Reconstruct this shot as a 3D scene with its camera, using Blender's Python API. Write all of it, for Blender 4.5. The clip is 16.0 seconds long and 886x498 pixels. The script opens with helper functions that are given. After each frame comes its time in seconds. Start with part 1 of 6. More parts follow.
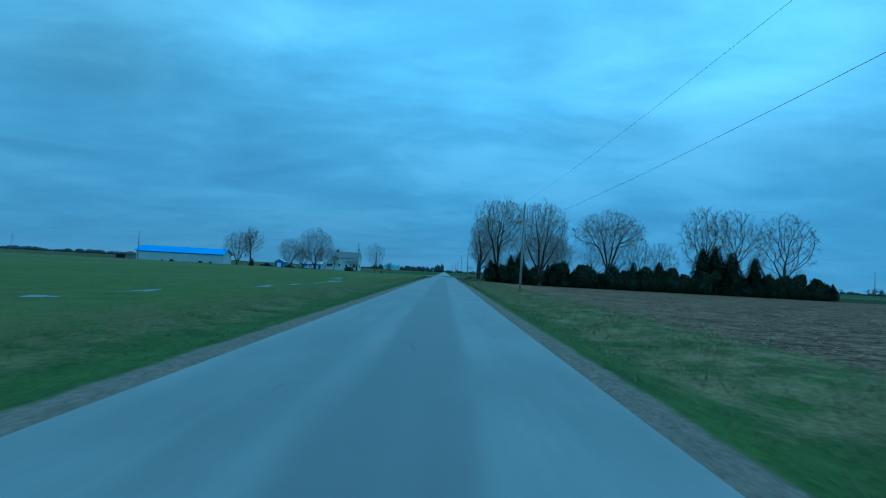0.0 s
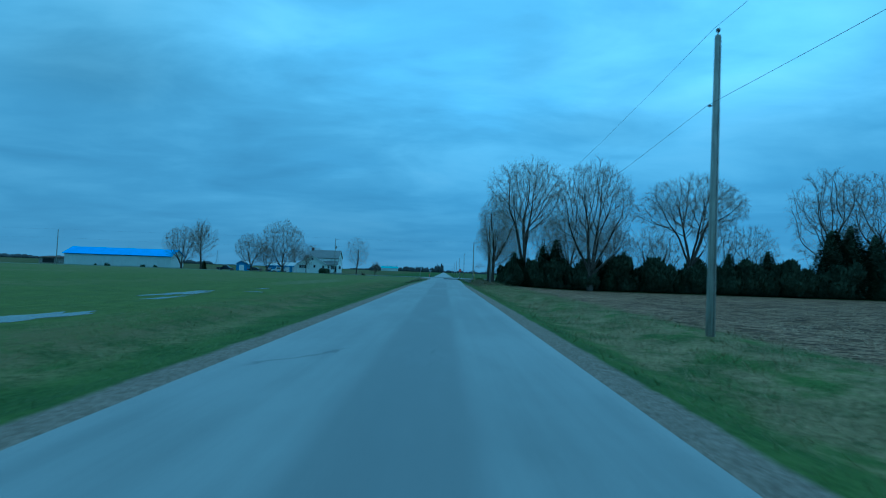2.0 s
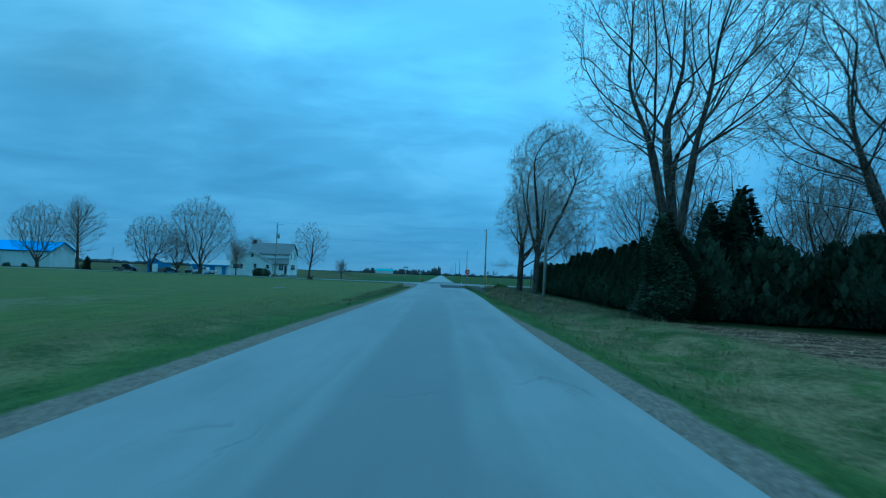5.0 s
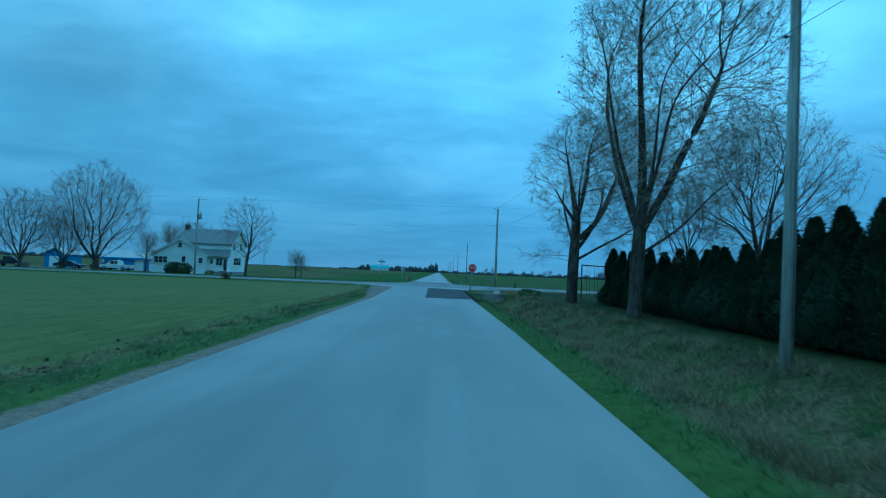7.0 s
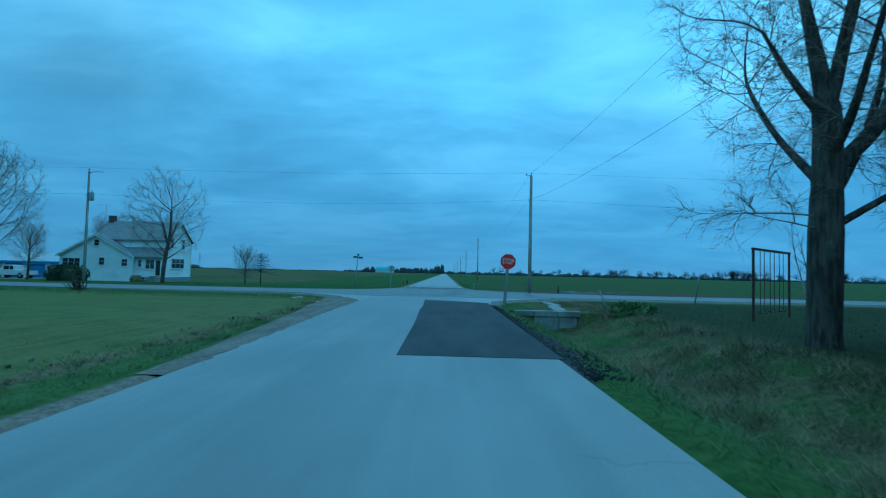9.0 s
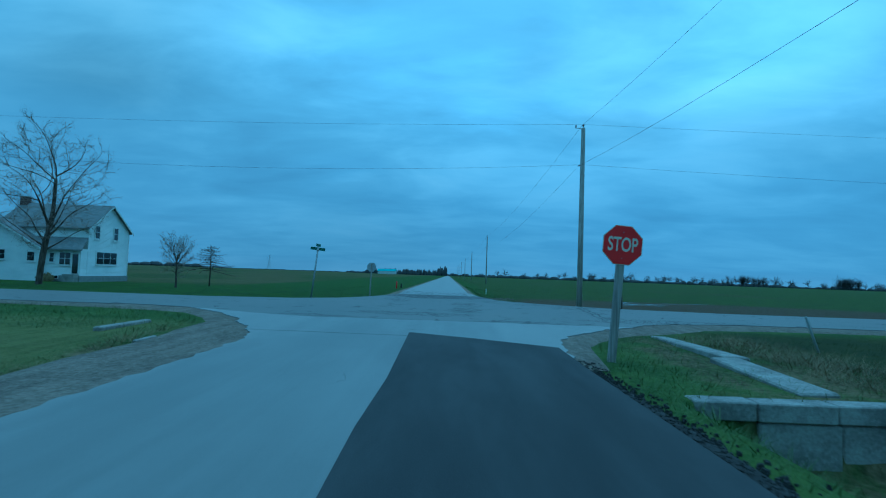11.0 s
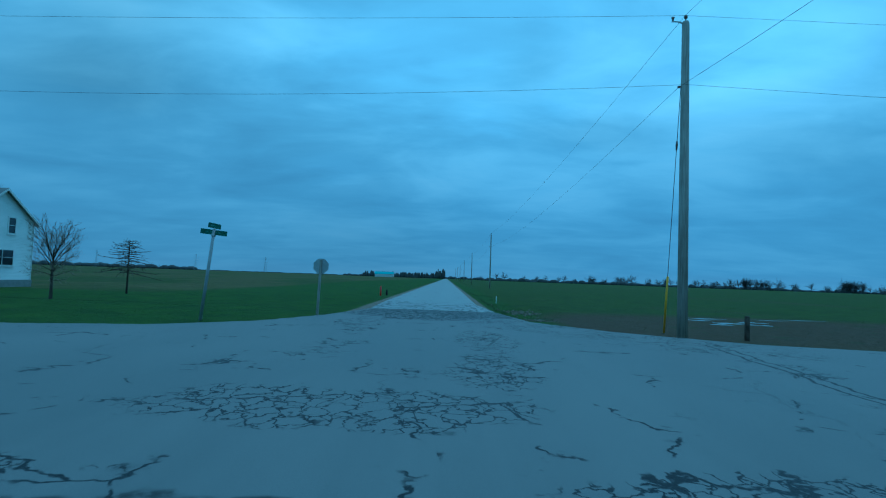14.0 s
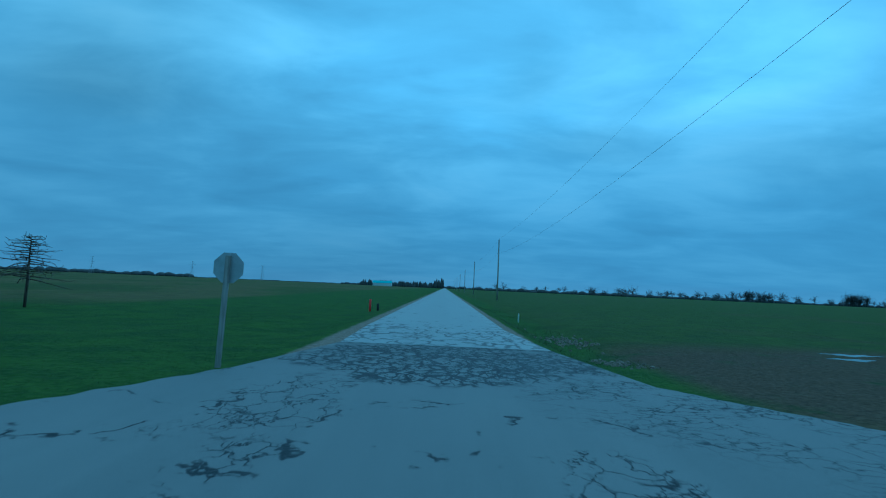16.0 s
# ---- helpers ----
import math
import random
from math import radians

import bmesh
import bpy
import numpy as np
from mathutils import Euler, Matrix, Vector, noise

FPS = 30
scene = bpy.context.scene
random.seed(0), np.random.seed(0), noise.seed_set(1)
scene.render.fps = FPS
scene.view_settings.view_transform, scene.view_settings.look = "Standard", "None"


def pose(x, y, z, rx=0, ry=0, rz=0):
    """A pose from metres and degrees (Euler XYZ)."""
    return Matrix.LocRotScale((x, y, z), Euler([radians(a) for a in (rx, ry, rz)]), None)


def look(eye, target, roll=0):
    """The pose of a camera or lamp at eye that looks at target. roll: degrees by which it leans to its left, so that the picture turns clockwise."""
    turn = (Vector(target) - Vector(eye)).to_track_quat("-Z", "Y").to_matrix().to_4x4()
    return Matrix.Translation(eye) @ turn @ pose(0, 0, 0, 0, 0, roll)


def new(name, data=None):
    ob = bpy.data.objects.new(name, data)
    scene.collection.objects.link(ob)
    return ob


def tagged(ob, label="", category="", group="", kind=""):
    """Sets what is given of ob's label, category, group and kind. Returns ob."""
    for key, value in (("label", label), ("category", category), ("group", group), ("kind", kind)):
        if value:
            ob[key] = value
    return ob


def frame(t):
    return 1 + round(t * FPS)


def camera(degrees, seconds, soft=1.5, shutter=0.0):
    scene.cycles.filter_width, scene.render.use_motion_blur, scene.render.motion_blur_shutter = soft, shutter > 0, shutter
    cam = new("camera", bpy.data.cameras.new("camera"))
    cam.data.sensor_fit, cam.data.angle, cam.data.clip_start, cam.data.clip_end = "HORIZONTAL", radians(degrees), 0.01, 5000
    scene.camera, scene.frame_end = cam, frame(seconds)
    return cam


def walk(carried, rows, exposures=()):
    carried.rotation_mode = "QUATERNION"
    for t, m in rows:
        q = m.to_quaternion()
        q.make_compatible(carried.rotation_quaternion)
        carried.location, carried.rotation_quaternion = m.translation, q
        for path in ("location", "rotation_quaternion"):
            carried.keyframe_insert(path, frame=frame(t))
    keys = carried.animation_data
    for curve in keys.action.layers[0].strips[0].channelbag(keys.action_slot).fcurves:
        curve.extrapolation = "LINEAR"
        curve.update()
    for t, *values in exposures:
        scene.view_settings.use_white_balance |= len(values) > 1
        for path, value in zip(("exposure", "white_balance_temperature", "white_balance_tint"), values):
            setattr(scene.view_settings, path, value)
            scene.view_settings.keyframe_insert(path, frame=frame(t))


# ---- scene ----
# ---------------------------------------------------------------- camera
cam = camera(80.0, 16.0, soft=1.15, shutter=0.15)
PATH = [
    (0, (1.043, -198.627, 1.66), (1.034, -196.629, 1.746), 3.1),
    (0.5, (1.047, -187.496, 1.673), (1.036, -185.498, 1.762), 3.0),
    (1, (1.031, -176.583, 1.672), (1.02, -174.585, 1.763), 2.9),
    (1.5, (1.089, -165.738, 1.659), (1.079, -163.741, 1.751), 2.4),
    (2, (1.071, -155.314, 1.704), (1.064, -153.316, 1.791), 2.0),
    (2.5, (0.957, -145.244, 1.681), (0.948, -143.247, 1.773), 2.3),
    (3, (1.047, -135.433, 1.675), (1.033, -133.435, 1.766), 2.2),
    (3.5, (1.084, -126.043, 1.656), (1.068, -124.045, 1.75), 2.1),
    (4, (0.983, -117.056, 1.664), (0.974, -115.058, 1.758), 2.0),
    (4.2, (0.961, -113.495, 1.623), (0.957, -111.498, 1.724), 1.8),
    (6.3, (1.834, -76.67, 1.737), (1.851, -74.672, 1.827), 3.0),
    (6.5, (1.927, -73.498, 1.788), (1.942, -71.5, 1.877), 2.9),
    (7, (2.019, -66.103, 1.734), (2.031, -64.105, 1.822), 2.4),
    (7.5, (2.145, -59.124, 1.749), (2.153, -57.126, 1.834), 1.6),
    (8, (2.094, -52.62, 1.625), (2.099, -50.622, 1.715), 1.0),
    (8.5, (2.084, -46.595, 1.604), (2.083, -44.597, 1.693), 0.9),
    (9, (2.074, -40.986, 1.601), (2.064, -38.988, 1.692), 1.3),
    (11.3, (1.899, -21.754, 1.553), (1.876, -19.757, 1.652), 2.0),
    (11.5, (1.936, -20.406, 1.569), (1.915, -18.408, 1.668), 1.7),
    (12, (1.897, -17.563, 1.534), (1.879, -15.566, 1.647), 1.8),
    (12.5, (1.863, -15.129, 1.589), (1.847, -13.132, 1.703), 1.8),
    (13, (1.901, -13.113, 1.592), (1.881, -11.116, 1.708), 2.0),
    (13.5, (1.878, -11.294, 1.623), (1.86, -9.297, 1.734), 1.8),
    (14, (1.812, -9.506, 1.616), (1.796, -7.509, 1.726), 2.0),
    (14.5, (1.76, -7.617, 1.612), (1.742, -5.62, 1.725), 2.3),
    (15, (1.67, -5.343, 1.675), (1.655, -3.346, 1.796), 2.3),
    (15.5, (1.515, -2.541, 1.72), (1.498, -0.546, 1.858), 2.7),
    (16, (1.092, 1.292, 1.715), (1.08, 3.286, 1.861), 2.5),
]
EXPOSURE = [(0, 0.05, 4040, -14), (2, 0.05, 4040, -14), (4, 0.15, 4060, -14), (6.5, 0.24, 4090, -14), (8.5, 0.24, 4070, -14), (11.5, 0.06, 4030, -14), (13, -0.02, 4020, -14), (16, -0.06, 4020, -14)]
walk(cam, [(t, look(eye, target, roll)) for t, eye, target, roll in PATH], EXPOSURE)

# ---------------------------------------------------------------- light and sky
world = bpy.data.worlds.new("overcast_sky")
scene.world = world
world.use_nodes = True


class Nodes:
    """Short names for the shader nodes used below."""

    def __init__(self, tree):
        self.tree, self.n, self.l = tree, tree.nodes, tree.links

    def put(self, sock, value):
        if isinstance(value, bpy.types.NodeSocket):
            self.l.new(value, sock)
        elif value is not None:
            if isinstance(value, (tuple, list)) and len(value) == 3 and sock.type == "RGBA":
                value = (*value, 1)
            sock.default_value = value

    def math(self, op, a, b=None, c=None):
        node = self.n.new("ShaderNodeMath")
        node.operation = op
        for i, v in enumerate((a, b, c)):
            if v is not None:
                self.put(node.inputs[i], v)
        return node.outputs[0]

    def vec(self, op, a, b=None):
        node = self.n.new("ShaderNodeVectorMath")
        node.operation = op
        for i, v in enumerate((a, b)):
            if v is not None:
                self.put(node.inputs[i], v)
        return node.outputs["Value" if op in ("LENGTH", "DISTANCE", "DOT_PRODUCT") else "Vector"]

    def split(self, v):
        node = self.n.new("ShaderNodeSeparateXYZ")
        self.put(node.inputs[0], v)
        return node.outputs

    def join(self, x, y, z):
        node = self.n.new("ShaderNodeCombineXYZ")
        for i, v in enumerate((x, y, z)):
            self.put(node.inputs[i], v)
        return node.outputs[0]

    def noise(self, v, scale, detail=4.0, rough=0.55, stretch=None, color=False, distort=0.0):
        if stretch:
            v = self.vec("MULTIPLY", v, stretch)
        node = self.n.new("ShaderNodeTexNoise")
        self.put(node.inputs["Vector"], v)
        node.inputs["Scale"].default_value = scale
        node.inputs["Detail"].default_value = detail
        node.inputs["Roughness"].default_value = rough
        node.inputs["Distortion"].default_value = distort
        return node.outputs["Color" if color else "Fac"]

    def voronoi(self, v, scale, feature="F1", out="Distance", stretch=None):
        if stretch:
            v = self.vec("MULTIPLY", v, stretch)
        node = self.n.new("ShaderNodeTexVoronoi")
        node.feature = feature
        self.put(node.inputs["Vector"], v)
        node.inputs["Scale"].default_value = scale
        return node.outputs[out]

    def step(self, v, a, b, lo=0.0, hi=1.0):
        """Smooth step of v from a to b."""
        node = self.n.new("ShaderNodeMapRange")
        node.interpolation_type = "SMOOTHSTEP"
        for i, x in enumerate((v, a, b, lo, hi)):
            self.put(node.inputs[i], x)
        return node.outputs[0]

    def mix(self, f, a, b, blend="MIX"):
        node = self.n.new("ShaderNodeMix")
        node.data_type, node.blend_type = "RGBA", blend
        self.put(node.inputs[0], f)
        self.put(node.inputs[6], a)
        self.put(node.inputs[7], b)
        return node.outputs[2]

    def ramp(self, f, *stops):
        node = self.n.new("ShaderNodeValToRGB")
        self.put(node.inputs[0], f)
        e = node.color_ramp.elements
        while len(e) < len(stops):
            e.new(0.5)
        for el, (p, c) in zip(e, stops):
            el.position, el.color = p, (*c, 1)
        return node.outputs[0]


def sky_nodes():
    k = Nodes(world.node_tree)
    k.n.clear()
    d = k.n.new("ShaderNodeTexCoord").outputs["Generated"]
    x, y, z = k.split(d)
    up = k.math("MAXIMUM", z, 0.0)
    # a flat cloud deck, seen in perspective
    q = k.math("DIVIDE", 1.0, k.math("ADD", up, 0.16))
    deck = k.join(k.math("MULTIPLY", x, q), k.math("MULTIPLY", y, q), 0.35)
    big = k.noise(k.vec("ADD", deck, (3.1, 0.4, 0)), 0.62, 3, 0.5, (0.9, 0.8, 1), distort=0.4)
    mid = k.noise(deck, 1.7, 6, 0.52, (0.75, 1.0, 1), distort=0.5)
    fine = k.noise(deck, 4.6, 5, 0.55, (0.6, 1.2, 1), distort=0.3)
    c = k.math("ADD", k.math("MULTIPLY", big, 0.40), k.math("ADD", k.math("MULTIPLY", mid, 0.46), k.math("MULTIPLY", fine, 0.14)))
    cloud = k.ramp(c, (0.35, (0.235, 0.43, 0.565)), (0.46, (0.345, 0.62, 0.775)), (0.56, (0.515, 0.85, 0.99)), (0.68, (0.69, 1.03, 1.13)))
    cloud = k.mix(0.15, cloud, (0.43, 0.74, 0.89))
    low = k.step(up, 0.0, 0.42)
    cloud = k.mix(low, k.mix(0.72, cloud, k.mix(k.step(x, 0.05, -0.65), (0.168, 0.350, 0.525), (0.235, 0.445, 0.620))), cloud)
    glow = k.math("MULTIPLY", k.step(up, 0.030, 0.004), 0.30)
    cloud = k.mix(glow, cloud, (0.32, 0.50, 0.64))
    # the sun behind the deck brightens it ahead, to the north-east; thin and thick places in the deck
    near = k.vec("DOT_PRODUCT", d, tuple(Vector((0.50, 1.0, 0.50)).normalized()))
    bright = k.math("ADD", k.step(up, 0.10, 0.70, 0.82, 1.12), k.step(near, 0.74, 1.0, 0.0, 0.26))
    ahead = k.math("MAXIMUM", y, 0.15)
    u, v = k.math("DIVIDE", x, ahead), k.math("DIVIDE", z, ahead)
    ripple = k.math("MULTIPLY", k.math("SUBTRACT", mid, 0.5), 0.14)
    u, v = k.math("ADD", u, ripple), k.math("ADD", v, k.math("MULTIPLY", k.math("SUBTRACT", fine, 0.5), 0.07))
    front = k.step(y, 0.15, 0.35)
    for cu, cv, ru, rv, gain in DECK:
        spot = k.vec("LENGTH", k.join(k.math("MULTIPLY", k.math("SUBTRACT", u, cu), 1 / ru), k.math("MULTIPLY", k.math("SUBTRACT", v, cv), 1 / rv), 0.0))
        bright = k.math("ADD", bright, k.math("MULTIPLY", k.math("MULTIPLY", k.step(spot, 1.5, 0.0), front), gain))
    cloud = k.vec("SCALE", cloud)
    k.put(cloud.node.inputs["Scale"], bright)
    sky = k.n.new("ShaderNodeTexSky")
    sky.sky_type, sky.sun_disc = "NISHITA", False
    sky.sun_elevation, sky.sun_rotation = radians(65), radians(15)
    clear = k.n.new("ShaderNodeBackground")
    k.put(clear.inputs[0], sky.outputs[0])
    clear.inputs[1].default_value = 0.05
    over = k.n.new("ShaderNodeBackground")
    k.put(over.inputs[0], cloud)
    over.inputs[1].default_value = SKY
    mixed = k.n.new("ShaderNodeMixShader")
    mixed.inputs[0].default_value = 0.93
    k.l.new(clear.outputs[0], mixed.inputs[1])
    k.l.new(over.outputs[0], mixed.inputs[2])
    out = k.n.new("ShaderNodeOutputWorld")
    k.l.new(mixed.outputs[0], out.inputs[0])


SKY = 0.62
# thin (+) and thick (-) places of the cloud deck: tangents to the east and up from due north, half widths, gain
DECK = [
    (-0.25, 0.42, 0.34, 0.20, 0.24), (0.10, 0.36, 0.30, 0.16, 0.10), (0.045, 0.315, 0.08, 0.035, 0.18), (0.205, 0.345, 0.08, 0.045, 0.14), (-0.07, 0.435, 0.15, 0.07, 0.17), (-0.18, 0.40, 0.10, 0.06, 0.08),
    (0.16, 0.53, 0.12, 0.05, 0.10), (0.61, 0.475, 0.22, 0.13, 0.22), (0.47, 0.385, 0.16, 0.10, 0.10), (-0.62, 0.46, 0.26, 0.16, -0.14),
    (-0.24, 0.205, 0.09, 0.025, 0.08), (0.14, 0.42, 0.07, 0.06, -0.12), (-0.72, 0.375, 0.22, 0.07, -0.12), (-0.54, 0.34, 0.20, 0.06, -0.06), 
    (-0.30, 0.15, 0.40, 0.10, 0.09), (0.10, 0.16, 0.22, 0.08, 0.05), (0.275, 0.29, 0.15, 0.04, -0.12), (0.70, 0.28, 0.22, 0.07, -0.08),
]
sky_nodes()
sun = new("sun", bpy.data.lights.new("sun", "SUN"))
sun.data.energy, sun.data.angle, sun.data.color = 0.38, radians(40), (0.86, 0.95, 1.0)
sun.matrix_world = look((12, 45, 100), (0, 0, 0))


# ---------------------------------------------------------------- materials
def material(name, paint, rough=0.8, metal=0.0, bump=None, spec=0.5):
    """paint(k, p) gives a colour, or colour and roughness, from the place p; bump(k, p) a height in metres."""
    m = bpy.data.materials.new(name)
    m.use_nodes = True
    k = Nodes(m.node_tree)
    k.n.clear()
    p = k.n.new("ShaderNodeNewGeometry").outputs["Position"]
    out, b = k.n.new("ShaderNodeOutputMaterial"), k.n.new("ShaderNodeBsdfPrincipled")
    k.l.new(b.outputs[0], out.inputs[0])
    c = paint(k, p)
    if isinstance(c, dict):
        k.put(b.inputs["Roughness"], c["rough"])
        k.put(b.inputs["Base Color"], c["color"])
    else:
        k.put(b.inputs["Base Color"], c)
        b.inputs["Roughness"].default_value = rough
    b.inputs["Metallic"].default_value = metal
    b.inputs["Specular IOR Level"].default_value = spec
    if bump:
        node = k.n.new("ShaderNodeBump")
        node.inputs["Strength"].default_value = 1.0
        node.inputs["Distance"].default_value = 1.0
        k.put(node.inputs["Height"], bump(k, p))
        k.l.new(node.outputs[0], b.inputs["Normal"])
    return m


def plain(name, color, rough=0.6, metal=0.0, vary=0.15, scale=3.0, spec=0.5, bump=0.0):
    """A paint or other even surface, with a little unevenness at two scales."""
    lo, hi = [tuple(c * f for c in color) for f in (1 - vary, 1 + vary)]

    def paint(k, p):
        f = k.math("ADD", k.math("MULTIPLY", k.noise(p, scale, 5), 0.6), k.math("MULTIPLY", k.noise(p, scale * 9, 3), 0.4))
        return k.mix(k.step(f, 0.3, 0.7), lo, hi)

    return material(name, paint, rough, metal, (lambda k, p: k.math("MULTIPLY", k.noise(p, scale * 8, 3), bump)) if bump else None, spec)


def wobble(k, p, size, amount, seed=0.0):
    """An offset of plus or minus amount that wanders over size metres."""
    n = k.noise(k.vec("ADD", p, (seed, seed * 0.7, 0)), 1.0 / size, 3)
    return k.math("MULTIPLY", k.math("SUBTRACT", n, 0.5), amount * 2.6)


def road_side(k, x, y):
    """Metres beside the pavement's edge; the pavement shifts eastward towards the crossroads."""
    drift = k.math("ADD", k.math("ADD", k.step(y, -95, -50, 0.38, 1.01), k.step(y, -180, -130, 0, 0.12)), k.step(y, 8, 20, 0, -0.33))
    half = k.math("ADD", k.math("ADD", k.step(y, -48, -32, 3.15, 3.03), k.step(y, -180, -130, 0, 0.12)), k.step(y, 8, 20, 0, -0.23))
    return k.math("SUBTRACT", k.math("ABSOLUTE", k.math("SUBTRACT", x, drift)), half)


def ground_paint(k, p):
    x, y, z = k.split(p)
    a = wobble(k, p, 6, 0.7)
    fine = k.noise(p, 7.0, 5, 0.65)
    mid = k.noise(p, 0.55, 5, 0.6)
    far = k.noise(p, 0.045, 5, 0.6, (1, 0.5, 1))
    both = k.math("MULTIPLY", k.math("ADD", fine, mid), 0.5)
    # verge: green by the shoulder, straw-coloured further out
    green = k.mix(k.step(both, 0.36, 0.64), (0.052, 0.082, 0.019), (0.112, 0.150, 0.040))
    straw = k.mix(k.step(both, 0.35, 0.65), (0.100, 0.092, 0.040), (0.29, 0.24, 0.12))
    bank = k.mix(k.step(both, 0.36, 0.64), (0.040, 0.043, 0.019), (0.190, 0.160, 0.085))
    straw = k.mix(k.step(y, -82, -66), straw, bank)
    xa = k.math("ADD", x, a)
    inner = k.step(y, -82, -66, 5.3, 5.9)
    out_r = k.step(k.math("ADD", xa, wobble(k, p, 0.9, 0.75, 21.0)), inner, k.math("ADD", inner, 1.3))
    out_l = k.step(xa, -5.0, -6.4)
    dead = k.math("MULTIPLY", k.math("MAXIMUM", out_r, k.math("MULTIPLY", out_l, k.step(y, -56, -78, 0.10, 0.62))), k.math("MULTIPLY", k.step(mid, 0.22, 0.52), k.step(k.noise(p, 0.9, 4, 0.6, (1, 0.6, 1)), 0.34, 0.58)))
    south = k.step(y, -6, -9)
    verge = k.mix(k.math("MULTIPLY", dead, south), green, straw)
    grass = k.mix(k.step(both, 0.36, 0.64), (0.036, 0.062, 0.012), (0.082, 0.122, 0.024))
    verge = k.mix(k.step(y, 3, 6), verge, grass)
    # winter wheat in the western field
    rows = k.noise(p, 1.0, 3, 0.6, (5.0, 0.35, 1))
    drill = k.step(k.math("ADD", k.math("MULTIPLY", both, 0.6), k.math("MULTIPLY", rows, 0.4)), 0.36, 0.62)
    wheat = k.mix(k.step(k.math("ADD", y, k.math("MULTIPLY", a, 14)), -100, -50), k.mix(drill, (0.086, 0.106, 0.028), (0.150, 0.176, 0.048)), k.mix(drill, (0.098, 0.112, 0.036), (0.164, 0.180, 0.062)))
    bald = k.math("MULTIPLY", k.step(far, 0.47, 0.64), k.step(mid, 0.34, 0.6))
    wheat = k.mix(k.math("MULTIPLY", bald, k.step(y, -75, -55, 0.60, 0.45)), wheat, (0.190, 0.168, 0.088))
    margin = k.math("ADD", k.math("ADD", x, k.math("MULTIPLY", a, 0.5)), k.step(y, -85, -62, 2.2, 0.0))
    west = k.math("MULTIPLY", k.step(margin, -5.0, -5.6), k.step(k.math("ADD", y, a), -7.5, -9))
    ragged_edge = k.math("MULTIPLY", k.math("MULTIPLY", k.step(margin, -4.2, -5.2), k.step(margin, -8.6, -6.2)), k.math("MULTIPLY", k.step(y, -62, -80), k.step(both, 0.44, 0.56)))
    streak = k.vec("LENGTH", k.vec("MULTIPLY", k.vec("SUBTRACT", p, (-15.4, -87, 0)), (0.42, 0.055, 0)))
    streak = k.math("MULTIPLY", k.step(streak, 1.25, 0.5), k.step(k.math("ADD", k.math("MULTIPLY", both, 0.6), k.math("MULTIPLY", rows, 0.4)), 0.42, 0.60))
    wheat = k.mix(k.math("MULTIPLY", streak, 0.8), wheat, (0.230, 0.200, 0.135))
    col = k.mix(west, verge, wheat)
    col = k.mix(k.math("MULTIPLY", ragged_edge, 0.6), col, (0.150, 0.120, 0.062))
    clods = k.math("MULTIPLY", k.step(k.math("ABSOLUTE", k.math("ADD", k.math("ADD", x, k.math("MULTIPLY", a, 0.4)), 5.15)), 0.60, 0.15), k.math("MULTIPLY", k.step(both, 0.46, 0.56), k.step(y, -9, -12)))
    col = k.mix(k.math("MULTIPLY", clods, k.step(y, -75, -58)), col, k.mix(fine, (0.06, 0.048, 0.028), (0.30, 0.24, 0.14)))
    # corn stubble in the eastern field
    trash = k.noise(p, 3.2, 6, 0.75, (1.0, 2.2, 1))
    chaff = k.voronoi(p, 5.0, out="Distance", stretch=(1.0, 2.6, 1))
    clod = k.noise(p, 1.1, 4, 0.65, (0.6, 1.6, 1))
    soil = k.mix(k.step(k.math("ADD", k.math("MULTIPLY", trash, 0.6), k.math("MULTIPLY", clod, 0.4)), 0.44, 0.58), (0.032, 0.020, 0.012), (0.290, 0.190, 0.112))
    soil = k.mix(k.math("MULTIPLY", k.step(chaff, 0.30, 0.12), k.step(trash, 0.45, 0.6)), soil, (0.52, 0.39, 0.24))
    east = k.math("MULTIPLY", k.step(xa, 10.5, 11.5), k.step(k.math("ADD", y, a), -74.5, -76.5))
    col = k.mix(east, col, soil)
    # lawn and bare earth under the trees, the colour darkened for the shade there
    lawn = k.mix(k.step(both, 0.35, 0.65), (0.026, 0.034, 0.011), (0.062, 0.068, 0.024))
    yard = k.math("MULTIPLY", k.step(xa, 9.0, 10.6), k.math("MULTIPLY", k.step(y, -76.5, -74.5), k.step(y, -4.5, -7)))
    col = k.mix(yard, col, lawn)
    b = wobble(k, p, 1.3, 0.13, 7.0)
    ex = road_side(k, x, y)
    ey = k.math("SUBTRACT", k.math("ABSOLUTE", k.math("SUBTRACT", y, 0.4)), 4.1)
    rx, ry = [k.math("MAXIMUM", k.math("SUBTRACT", 6.5, e), 0.0) for e in (ex, ey)]
    fillet = k.math("SUBTRACT", 6.5, k.math("SQRT", k.math("ADD", k.math("MULTIPLY", rx, rx), k.math("MULTIPLY", ry, ry))))
    edge = k.math("ADD", k.math("MINIMUM", k.math("MINIMUM", ex, ey), fillet), b)
    # fields north of the crossroads: wheat west, thin wheat with wet bare soil east
    thin = k.mix(k.step(both, 0.38, 0.62), (0.044, 0.061, 0.015), (0.086, 0.110, 0.028))
    mud = k.mix(k.step(fine, 0.3, 0.7), (0.058, 0.042, 0.030), (0.125, 0.092, 0.064))
    wet = k.math("MULTIPLY", k.step(k.vec("DISTANCE", k.vec("MULTIPLY", p, (0.42, 1, 0)), (9.0, 16, 0)), 12.0, 6.5), k.step(mid, 0.24, 0.46))
